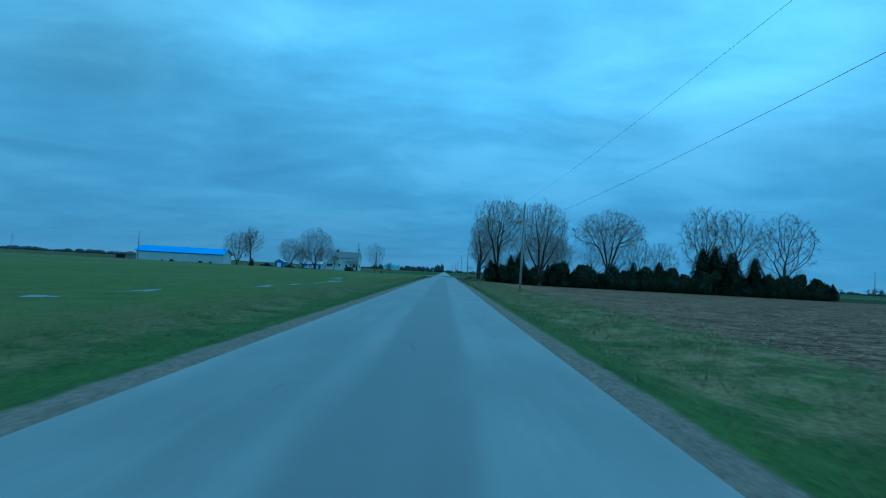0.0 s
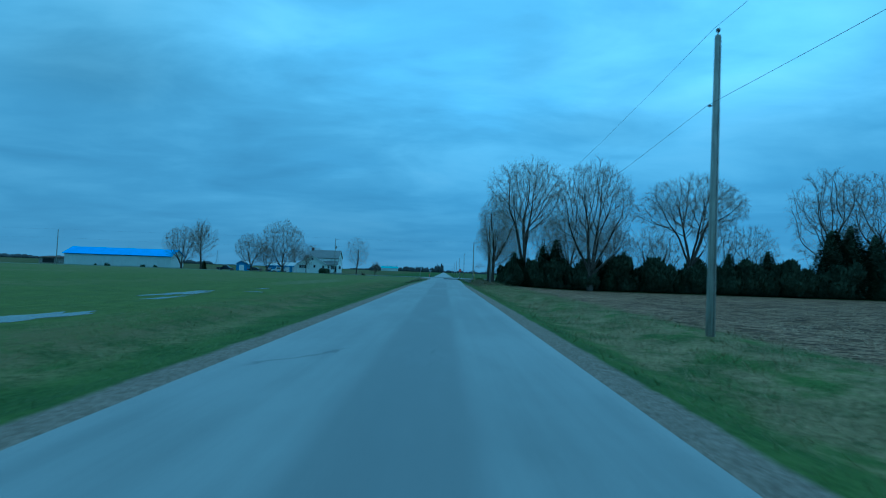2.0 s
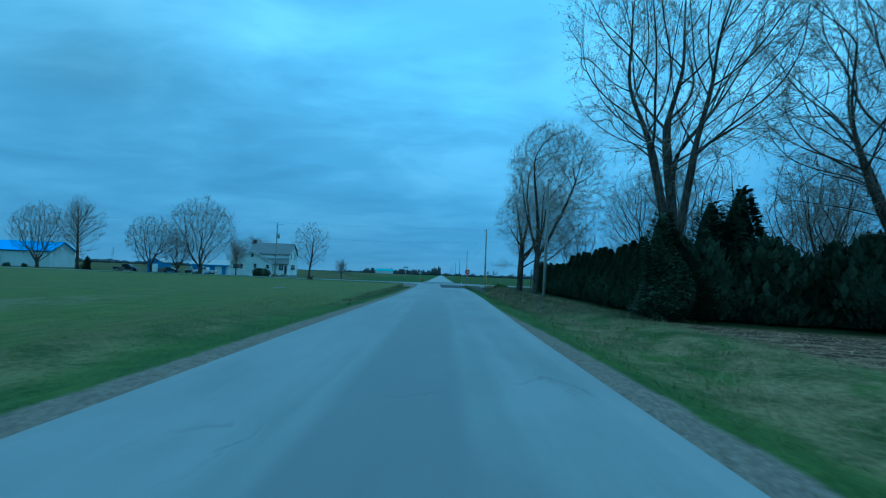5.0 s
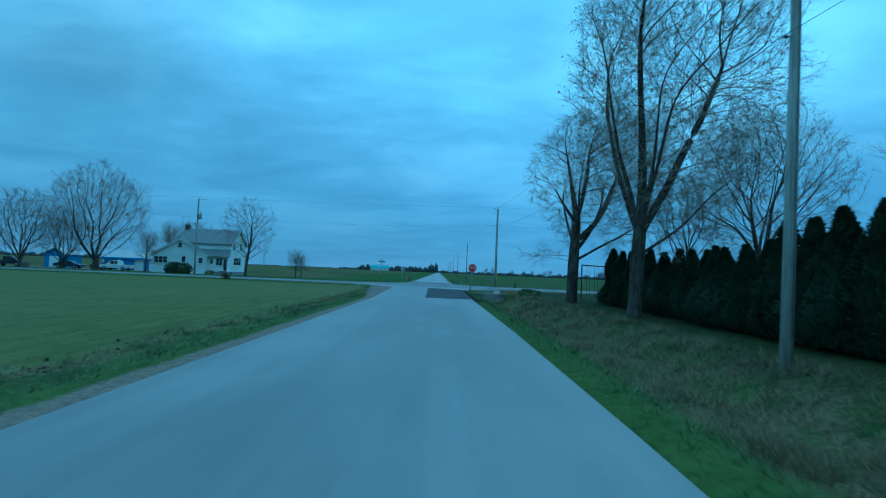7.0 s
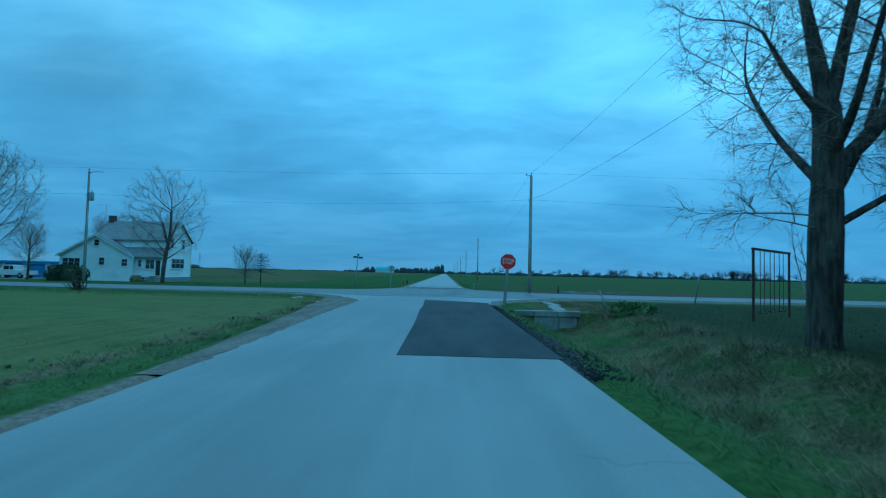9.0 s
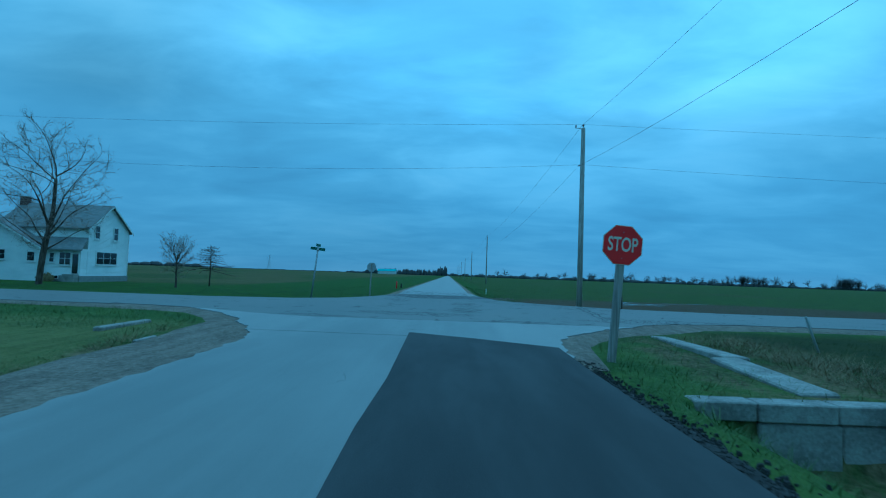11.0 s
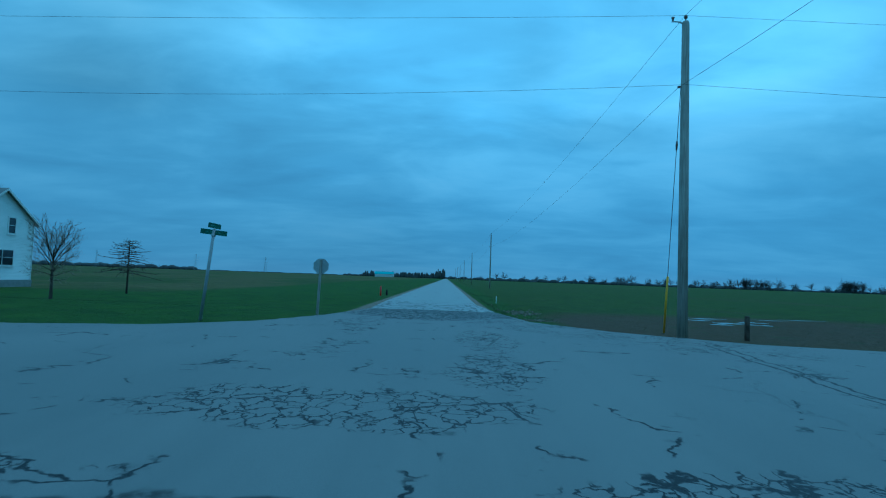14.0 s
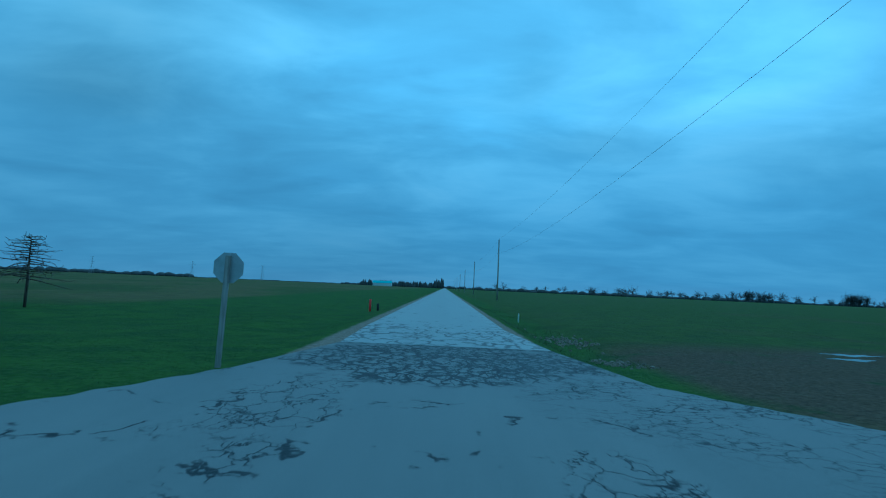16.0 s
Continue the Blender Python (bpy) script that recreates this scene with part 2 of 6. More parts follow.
    thin = k.mix(k.math("MAXIMUM", k.math("MULTIPLY", wet, 0.9), k.math("MULTIPLY", k.step(far, 0.52, 0.70), 0.35)), thin, mud)
    northeast = k.math("MULTIPLY", k.math("MULTIPLY", k.step(xa, 6.5, 8.0), k.step(k.math("ADD", y, a), 6.5, 8)), k.step(k.math("ADD", edge, wobble(k, p, 0.9, 0.8, 31.0)), 1.7, 2.9))
    col = k.mix(northeast, col, thin)
    northwest = k.math("MULTIPLY", k.step(xa, -22, -26), k.step(k.math("ADD", y, a), 34, 38))
    col = k.mix(northwest, col, k.mix(k.step(far, 0.45, 0.6), k.mix(k.step(both, 0.36, 0.64), (0.070, 0.066, 0.027), (0.138, 0.124, 0.052)), thin))
    nw_lawn = k.math("MULTIPLY", k.step(xa, -3.0, -4.0), k.math("MULTIPLY", k.step(y, 5, 6), k.step(k.math("ADD", y, a), 38, 34)))
    col = k.mix(nw_lawn, col, grass)
    # pale gravel beside the pavements and on the corner aprons
    stones = k.voronoi(p, 26.0, out="Color")
    gravel = k.mix(k.step(fine, 0.3, 0.7), (0.120, 0.098, 0.074), (0.235, 0.196, 0.152))
    gravel = k.mix(0.35, gravel, k.mix(k.split(stones)[0], (0.14, 0.115, 0.085), (0.44, 0.38, 0.31)))
    wide = k.math("MULTIPLY", k.step(y, -90, -60, 0.82, 0.62), k.math("SUBTRACT", 1.0, k.math("MULTIPLY", k.step(x, 2, 2.1), k.math("MULTIPLY", k.step(y, -90, -64), k.step(y, -10, -15, 0, 0.85)))))
    col = k.mix(k.step(edge, wide, k.math("SUBTRACT", wide, 0.22)), col, gravel)
    return {"color": col, "rough": k.step(mid, 0.2, 0.8, 0.75, 0.98)}


def ground_bump(k, p):
    return k.math("ADD", k.math("MULTIPLY", k.noise(p, 9.0, 4, 0.7), 0.07), k.math("MULTIPLY", k.noise(p, 1.6, 4, 0.6), 0.11))


def road_paint(k, p, base=(0.152, 0.160, 0.158), worn=(0.275, 0.286, 0.282), edges=0.5):
    x, y, z = k.split(p)
    grit = k.noise(p, 60.0, 3, 0.7)
    streak = k.noise(p, 1.0, 5, 0.6, (2.4, 0.045, 1))
    blot = k.noise(p, 0.35, 5, 0.6, (1, 0.35, 1))
    wander = wobble(k, p, 30, 0.35, 3.0)
    xc = k.math("ABSOLUTE", k.math("SUBTRACT", k.math("ADD", x, wander), 0.60))
    oily = k.math("MULTIPLY", k.math("MULTIPLY", k.step(xc, 1.05, 0.65), k.step(y, -58, -84, 0.25, 1.0)), k.step(blot, 0.28, 0.48))
    repair_x = k.math("ABSOLUTE", k.math("ADD", k.math("SUBTRACT", x, 2.35), wobble(k, p, 0.8, 0.12, 6.0)))
    repair_y = k.math("ABSOLUTE", k.math("ADD", k.math("ADD", y, 44.0), wobble(k, p, 1.6, 0.5, 8.0)))
    oily = k.math("MAXIMUM", oily, k.math("MULTIPLY", k.step(repair_x, 0.95, 0.70), k.math("MULTIPLY", k.step(repair_y, 6.6, 5.6), 0.40)))
    f = k.math("ADD", k.math("MULTIPLY", streak, 0.30), k.math("MULTIPLY", blot, 0.70))
    col = k.mix(k.step(f, 0.34, 0.66), base, worn)
    col = k.mix(k.math("MULTIPLY", oily, 0.62), col, (0.105, 0.110, 0.112))
    col = k.mix(0.22, col, k.mix(grit, (0.08, 0.08, 0.08), (0.52, 0.52, 0.50)))
    shake = k.vec("SUBTRACT", k.noise(p, 0.9, 4, 0.6, color=True), (0.5, 0.5, 0.5))
    net = k.voronoi(k.vec("ADD", p, k.vec("MULTIPLY", shake, (1.3, 1.3, 0))), 0.24, "DISTANCE_TO_EDGE", "Distance", (1, 0.6, 1))
    thin = k.math("MULTIPLY", k.step(net, 0.005, 0.001), k.step(k.noise(p, 0.21, 3), 0.56, 0.64))
    col = k.mix(k.math("MULTIPLY", thin, 0.45), col, (0.05, 0.05, 0.05))
    joint = k.math("ADD", k.math("ADD", y, 10.4), k.math("ADD", k.math("MULTIPLY", x, 0.05), wobble(k, p, 1.6, 0.10, 2.0)))
    joint = k.math("MULTIPLY", k.step(k.math("ABSOLUTE", joint), 0.07, 0.02), k.step(x, 1.3, 1.0))
    col = k.mix(k.math("MULTIPLY", joint, 0.85), col, (0.04, 0.04, 0.04))
    tar = k.vec("LENGTH", k.vec("MULTIPLY", k.vec("SUBTRACT", p, (0.0, 20.2, 0)), (1.1, 0.36, 0)))
    tar = k.math("MULTIPLY", k.step(tar, 1.2, 0.5), k.step(k.noise(p, 2.2, 4, 0.6, (1.4, 0.5, 1)), 0.46, 0.60))
    col = k.mix(k.math("MULTIPLY", tar, 0.8), col, (0.060, 0.060, 0.060))
    col = k.mix(k.step(y, 16.8, 17.1, 0.0, 0.40), col, (0.36, 0.36, 0.35))
    crazed = k.voronoi(k.vec("ADD", p, k.vec("MULTIPLY", shake, (0.8, 0.8, 0))), 2.2, "DISTANCE_TO_EDGE", "Distance", (1, 0.5, 1))
    worn_out = k.math("MULTIPLY", k.step(y, 16.5, 17.5), k.math("ADD", k.step(y, 30, 20), k.math("MULTIPLY", k.step(k.math("ABSOLUTE", k.math("SUBTRACT", x, 0.9)), 1.6, 2.6), 0.35)))
    crazed = k.math("MULTIPLY", k.step(crazed, 0.12, 0.04), k.step(k.math("ADD", k.noise(p, 0.9, 4, 0.65), k.math("MULTIPLY", worn_out, 0.16)), 0.60, 0.68))
    col = k.mix(k.math("MULTIPLY", k.math("MULTIPLY", crazed, k.step(y, 16.5, 17.5)), 0.85), col, (0.045, 0.046, 0.048))
    # ragged edges where stones have broken away
    e = k.math("ADD", k.math("ABSOLUTE", k.math("SUBTRACT", x, 0.45)), wobble(k, p, 0.5, 0.16, 5.0))
    col = k.mix(k.math("MULTIPLY", k.step(e, 2.75, 3.2), k.math("MULTIPLY", k.step(grit, 0.45, 0.6), edges)), col, (0.40, 0.39, 0.37))
    return {"color": col, "rough": k.step(f, 0.3, 0.7, 0.52, 0.70)}


def road_bump(k, p):
    return k.math("ADD", k.math("MULTIPLY", k.noise(p, 70.0, 2, 0.7), 0.004), k.math("MULTIPLY", k.noise(p, 1.2, 3), 0.006))


def cracks(k, p):
    """Open cracks in the old pavement of the crossroads: one where the web is dense."""
    shake = k.vec("SUBTRACT", k.noise(p, 1.3, 4, 0.6, color=True), (0.5, 0.5, 0.5))
    bent = k.vec("ADD", p, k.vec("MULTIPLY", shake, (0.9, 0.9, 0.9)))
    web = k.voronoi(bent, 3.8, "DISTANCE_TO_EDGE", "Distance", (1, 0.6, 1))
    net = k.voronoi(bent, 0.55, "DISTANCE_TO_EDGE", "Distance")
    x, y, z = k.split(p)
    n = k.noise(k.vec("ADD", p, (40, 11, 0)), 0.8, 4, 0.65)

    def blob(cx, cy, rx, ry):
        return k.step(k.vec("LENGTH", k.vec("MULTIPLY", k.vec("SUBTRACT", p, (cx, cy, 0)), (1 / rx, 1 / ry, 0))), 1.25, 0.55)

    where = blob(1.0, 13.8, 3.5, 3.2)
    for spot in ((-3.2, -5.3, 1.5, 0.75), (0.2, -2.8, 3.2, 1.15), (2.7, 0.0, 0.9, 2.4), (9.3, -3.2, 2.4, 1.6), (4.6, -5.4, 2.2, 0.7), (12.0, -2.5, 2.6, 0.6)):
        where = k.math("MAXIMUM", where, blob(*spot))
    for spot in ((-0.8, 2.2, 0.9, 2.2), (-1.3, 6.6, 0.9, 2.4), (8.8, 1.8, 0.7, 3.6), (2.6, 5.0, 0.8, 2.6)):
        where = k.math("MAXIMUM", where, k.math("MULTIPLY", blob(*spot), 0.45))
    old = k.step(k.math("ADD", n, k.math("MULTIPLY", blob(1.2, 14.0, 3.8, 3.4), 0.5)), 0.62, 0.80)
    near = k.step(k.math("ADD", n, k.math("MULTIPLY", k.math("MAXIMUM", blob(-1.2, 9.0, 1.1, 2.4), blob(2.9, 4.6, 1.0, 3.2)), 0.34)), 0.66, 0.78)
    dense = k.step(k.math("ADD", n, k.math("MULTIPLY", where, 0.30)), 0.62, 0.72)
    a = k.math("MULTIPLY", k.step(web, 0.056, 0.020), dense)
    b = k.math("MULTIPLY", k.step(net, 0.022, 0.008), k.step(k.math("ADD", n, k.math("MULTIPLY", where, 0.1)), 0.53, 0.60))
    far = k.voronoi(bent, 2.9, "DISTANCE_TO_EDGE", "Distance", (1, 0.5, 1))
    a = k.math("MAXIMUM", a, k.math("MAXIMUM", k.math("MULTIPLY", k.step(far, 0.13, 0.05), old), k.math("MULTIPLY", k.step(far, 0.032, 0.010), near)))
    # a fine web in the band along the north-east kerb
    inward = k.math("SUBTRACT", 10.6, k.math("ADD", k.math("MULTIPLY", x, 0.778), k.math("MULTIPLY", y, 0.628)))
    band = k.math("MULTIPLY", k.math("MULTIPLY", k.step(inward, 3.4, 1.6), k.step(y, 2.6, 3.8)), k.math("MULTIPLY", k.step(x, 12.5, 9.5), k.step(x, 1.6, 2.6)))
    a = k.math("MAXIMUM", a, k.math("MULTIPLY", k.step(k.voronoi(bent, 3.2, "DISTANCE_TO_EDGE", "Distance", (0.7, 1.3, 1)), 0.050, 0.014), k.math("MULTIPLY", band, k.step(n, 0.40, 0.52))))
    # a pair of long cracks that wind from the north-east kerb towards the corner
    run = k.math("ADD", k.math("SUBTRACT", x, k.math("ADD", 8.45, k.math("MULTIPLY", y, 0.12))), wobble(k, p, 1.1, 0.22, 13.0))
    pair = k.math("MINIMUM", k.math("ABSOLUTE", run), k.math("ABSOLUTE", k.math("SUBTRACT", run, k.math("ADD", 0.30, wobble(k, p, 0.7, 0.12, 17.0)))))
    pair = k.math("MULTIPLY", k.step(pair, 0.055, 0.015), k.math("MULTIPLY", k.step(y, -2.6, -2.0), k.step(y, 5.8, 5.2)))
    return k.math("MAXIMUM", k.math("MAXIMUM", a, b), pair)


def cross_paint(k, p):
    d = road_paint(k, p, (0.098, 0.098, 0.094), (0.165, 0.164, 0.157), 0.0)
    y = k.split(p)[1]
    worn = k.math("ADD", y, wobble(k, p, 1.5, 0.5, 9.0))
    old = k.math("MULTIPLY", k.step(worn, 11.5, 15.0), k.step(k.noise(p, 1.8, 4), 0.35, 0.6))
    seam = k.math("MAXIMUM", k.step(k.math("ABSOLUTE", k.math("SUBTRACT", k.math("ADD", y, wobble(k, p, 2.0, 0.10, 4.0)), 16.85)), 0.26, 0.12), k.step(k.math("ABSOLUTE", k.math("ADD", worn, 5.75)), 0.12, 0.03))
    color = k.mix(k.math("MULTIPLY", old, 0.5), d["color"], (0.065, 0.063, 0.060))
    color = k.mix(k.math("MULTIPLY", seam, k.step(k.noise(p, 3.0, 3), 0.38, 0.55)), color, (0.035, 0.034, 0.032))
    return {"color": k.mix(cracks(k, p), color, (0.010, 0.012, 0.015)), "rough": d["rough"]}


def cross_bump(k, p):
    return k.math("SUBTRACT", road_bump(k, p), k.math("MULTIPLY", cracks(k, p), 0.004))


def gravel_paint(k, p):
    fine = k.noise(p, 9.0, 5, 0.7)
    rut = k.noise(p, 1.4, 4, 0.6, (1.6, 0.35, 1))
    stones = k.split(k.voronoi(p, 24.0, out="Color"))[0]
    col = k.mix(k.step(k.math("ADD", k.math("MULTIPLY", fine, 0.5), k.math("MULTIPLY", rut, 0.5)), 0.36, 0.64), (0.085, 0.072, 0.055), (0.250, 0.215, 0.170))
    return k.mix(0.3, col, k.mix(stones, (0.06, 0.05, 0.04), (0.34, 0.30, 0.25)))


def gravel_bump(k, p):
    return k.math("ADD", k.math("MULTIPLY", k.noise(p, 30.0, 3, 0.7), 0.02), k.math("MULTIPLY", k.noise(p, 2.0, 3), 0.03))


def patch_paint(k, p):
    f = k.noise(p, 0.8, 5, 0.6, (1.5, 0.3, 1))
    g = k.noise(p, 80, 2, 0.7)
    return k.mix(0.3, k.mix(k.step(f, 0.3, 0.7), (0.046, 0.047, 0.050), (0.080, 0.081, 0.084)), k.mix(g, (0.015, 0.015, 0.015), (0.07, 0.07, 0.07)))


def bark_paint(lo, hi):
    def paint(k, p):
        f = k.noise(p, 9.0, 5, 0.65, (1, 1, 0.18))
        g = k.noise(p, 1.2, 3)
        col = k.mix(k.step(k.math("ADD", k.math("MULTIPLY", f, 0.7), k.math("MULTIPLY", g, 0.3)), 0.35, 0.65), lo, hi)
        lichen = k.math("MULTIPLY", k.step(k.noise(p, 3.2, 5, 0.65, (1, 1, 0.5)), 0.58, 0.68), 0.35)
        return k.mix(lichen, col, tuple(min(c * 1.9, 0.6) for c in hi))
    return paint


def bark_bump(k, p):
    return k.math("MULTIPLY", k.noise(p, 12.0, 4, 0.7, (1, 1, 0.15)), 0.03)


def wood_paint(lo, hi):
    def paint(k, p):
        f = k.noise(p, 24.0, 5, 0.6, (1, 1, 0.05))
        g = k.noise(p, 0.9, 4, 0.6, (1, 1, 0.6))
        return k.mix(k.step(k.math("ADD", k.math("MULTIPLY", f, 0.55), k.math("MULTIPLY", g, 0.45)), 0.36, 0.64), lo, hi)
    return paint


def leaf_paint(lo, hi, scale=2.0):
    def paint(k, p):
        return k.mix(k.step(k.noise(p, scale, 4, 0.7), 0.3, 0.7), lo, hi)
    return paint


def siding_paint(k, p):
    g = k.noise(p, 0.5, 5, 0.6, (1, 1, 2))
    return k.mix(k.step(g, 0.3, 0.7), (0.76, 0.77, 0.76), (0.87, 0.87, 0.855))


def siding_bump(k, p):
    z = k.split(p)[2]
    return k.math("MULTIPLY", k.math("FRACT", k.math("MULTIPLY", z, 7.5)), -0.02)


def shingle_paint(k, p):
    tab = k.voronoi(p, 3.0, out="Color", stretch=(1, 1, 2.5))
    g = k.noise(p, 0.4, 4)
    return k.mix(0.5, k.mix(k.split(tab)[0], (0.15, 0.155, 0.155), (0.27, 0.27, 0.27)), k.mix(g, (0.16, 0.16, 0.16), (0.28, 0.28, 0.275)))


M = {
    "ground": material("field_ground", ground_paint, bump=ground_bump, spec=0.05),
    "road": material("chip_seal_road", road_paint, bump=road_bump, spec=0.3),
    "cross": material("cracked_asphalt", cross_paint, bump=cross_bump, spec=0.28),
    "gravel": material("corner_gravel", gravel_paint, 0.92, bump=gravel_bump, spec=0.2),
    "patch": material("new_asphalt", patch_paint, rough=0.85, bump=road_bump, spec=0.2),
    "crumbs": plain("black_dirt", (0.030, 0.028, 0.026), 0.9, vary=0.4, scale=5, bump=0.03),
    "bark": material("grey_bark", bark_paint((0.036, 0.029, 0.023), (0.130, 0.108, 0.086)), 0.9, bump=bark_bump, spec=0.2),
    "twig": material("twig_bark", bark_paint((0.165, 0.132, 0.104), (0.350, 0.285, 0.230)), 0.85, spec=0.2),
    "bud": material("opening_buds", leaf_paint((0.24, 0.20, 0.06), (0.38, 0.34, 0.10)), 0.7, spec=0.3),
    "cedar": material("arborvitae_leaf", leaf_paint((0.030, 0.042, 0.024), (0.074, 0.091, 0.050), 1.2), 0.95, spec=0.03),
    "spruce": material("spruce_needles", leaf_paint((0.040, 0.052, 0.032), (0.100, 0.112, 0.066), 1.4), 0.95, spec=0.05),
    "grass": material("verge_grass", leaf_paint((0.068, 0.100, 0.024), (0.150, 0.190, 0.055), 0.7), 0.7, spec=0.3),
    "mixed": material("half_dead_grass", leaf_paint((0.086, 0.102, 0.030), (0.200, 0.205, 0.080), 0.5), 0.75, spec=0.25),
    "wheat": material("winter_wheat", leaf_paint((0.118, 0.146, 0.042), (0.195, 0.225, 0.072), 0.15), 0.7, spec=0.3),
    "straw": material("dead_grass", leaf_paint((0.13, 0.110, 0.052), (0.36, 0.30, 0.155), 0.9), 0.8, spec=0.2),
    # darker copy of the verge grass, with shade put into its colour
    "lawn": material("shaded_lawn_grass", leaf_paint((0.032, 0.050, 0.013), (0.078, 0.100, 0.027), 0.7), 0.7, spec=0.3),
    "weeds": material("dead_weeds", leaf_paint((0.085, 0.072, 0.038), (0.34, 0.275, 0.155), 1.3), 0.8, spec=0.2),
    "chaff": material("corn_stubble", leaf_paint((0.32, 0.215, 0.115), (0.66, 0.48, 0.29), 2.5), 0.85, spec=0.2),
    "pole": material("weathered_pole", wood_paint((0.265, 0.248, 0.220), (0.50, 0.475, 0.43)), 0.85, bump=lambda k, p: k.math("MULTIPLY", k.noise(p, 26, 4, 0.6, (1, 1, 0.04)), 0.012), spec=0.25),
    "post": material("grey_wood_post", wood_paint((0.16, 0.15, 0.135), (0.40, 0.38, 0.345)), 0.85, spec=0.25),
    "steel": plain("galvanised_steel", (0.34, 0.35, 0.36), 0.45, 0.85, 0.2, 6),
    "rust": plain("rusty_steel", (0.085, 0.050, 0.034), 0.8, 0.3, 0.4, 8),
    "wire": plain("black_wire", (0.025, 0.025, 0.027), 0.6, 0.0, 0.2, 2),
    "ceramic": plain("glazed_insulator", (0.10, 0.09, 0.085), 0.25, 0.0, 0.2, 6),
    "grey": plain("grey_tank", (0.30, 0.31, 0.32), 0.5, 0.2, 0.15, 4),
    "palepost": plain("pale_galvanised_post", (0.44, 0.45, 0.45), 0.6, 0.15, 0.15, 5),
    "faded": plain("faded_lettering", (0.10, 0.20, 0.155), 0.6, 0.0, 0.15, 8),
    "birch": material("pale_birch_bark", bark_paint((0.30, 0.28, 0.25), (0.62, 0.60, 0.56)), 0.85, spec=0.2),
    "cream": plain("aged_white_sheeting", (0.74, 0.68, 0.54), 0.4, 0.0, 0.10, 5, spec=0.5),
    "red": plain("red_sheeting", (0.62, 0.022, 0.024), 0.38, 0.0, 0.10, 5, spec=0.6),
    "white": plain("white_sheeting", (0.80, 0.80, 0.80), 0.4, 0.0, 0.06, 5),
    "alu": plain("dull_aluminium", (0.42, 0.43, 0.44), 0.5, 0.7, 0.15, 5),
    "green": plain("green_sheeting", (0.012, 0.10, 0.060), 0.45, 0.0, 0.15, 5),
    "yellow": plain("yellow_plastic", (0.70, 0.42, 0.02), 0.5, 0.0, 0.15, 6),
    "concrete": plain("old_concrete", (0.27, 0.262, 0.238), 0.88, 0.0, 0.42, 2.2, bump=0.012),
    "siding": material("white_clapboard", siding_paint, 0.6, bump=siding_bump),
    "trim": plain("white_trim", (0.78, 0.78, 0.77), 0.5, 0.0, 0.06, 3),
    "shingle": material("grey_shingle", shingle_paint, 0.9, spec=0.2),
    "glass": plain("window_glass", (0.020, 0.024, 0.030), 0.06, 0.0, 0.2, 1, spec=0.8),
    "blue": plain("blue_roof_steel", (0.045, 0.32, 0.85), 0.38, 0.0, 0.12, 0.4),
    "bluedoor": plain("blue_door_paint", (0.055, 0.22, 0.50), 0.5, 0.0, 0.12, 1),
    "wallmetal": plain("white_wall_steel", (0.62, 0.63, 0.62), 0.5, 0.0, 0.08, 0.5),
    "brick": plain("sooty_brick", (0.10, 0.065, 0.055), 0.9, 0.0, 0.3, 8),
    "block": plain("foundation_block", (0.26, 0.26, 0.25), 0.9, 0.0, 0.2, 3),
    "carwhite": plain("white_car_paint", (0.72, 0.73, 0.73), 0.25, 0.0, 0.05, 1, spec=0.7),
    "cardark": plain("dark_car_paint", (0.018, 0.022, 0.034), 0.2, 0.0, 0.15, 1, spec=0.7),
    "tyre": plain("tyre_rubber", (0.020, 0.020, 0.021), 0.85, 0.0, 0.2, 6),
    "lampred": plain("red_lens", (0.35, 0.015, 0.015), 0.2, 0.0, 0.1, 4),
    "lampclear": plain("clear_lens", (0.55, 0.56, 0.57), 0.1, 0.0, 0.1, 4, spec=0.8),
    "teal": plain("teal_roof", (0.07, 0.34, 0.36), 0.5, 0.0, 0.1, 0.2),
    "water": plain("standing_water", (0.13, 0.12, 0.09), 0.24, 0.0, 0.25, 1, spec=0.5),
    # the greying of distant haze is put into this colour
    "haze": plain("hazed_far_wood", (0.088, 0.090, 0.092), 0.95, 0.0, 0.3, 0.08, spec=0.1),
    "dirt": plain("fresh_rubble", (0.19, 0.16, 0.125), 0.95, 0.0, 0.4, 3, bump=0.03),
}


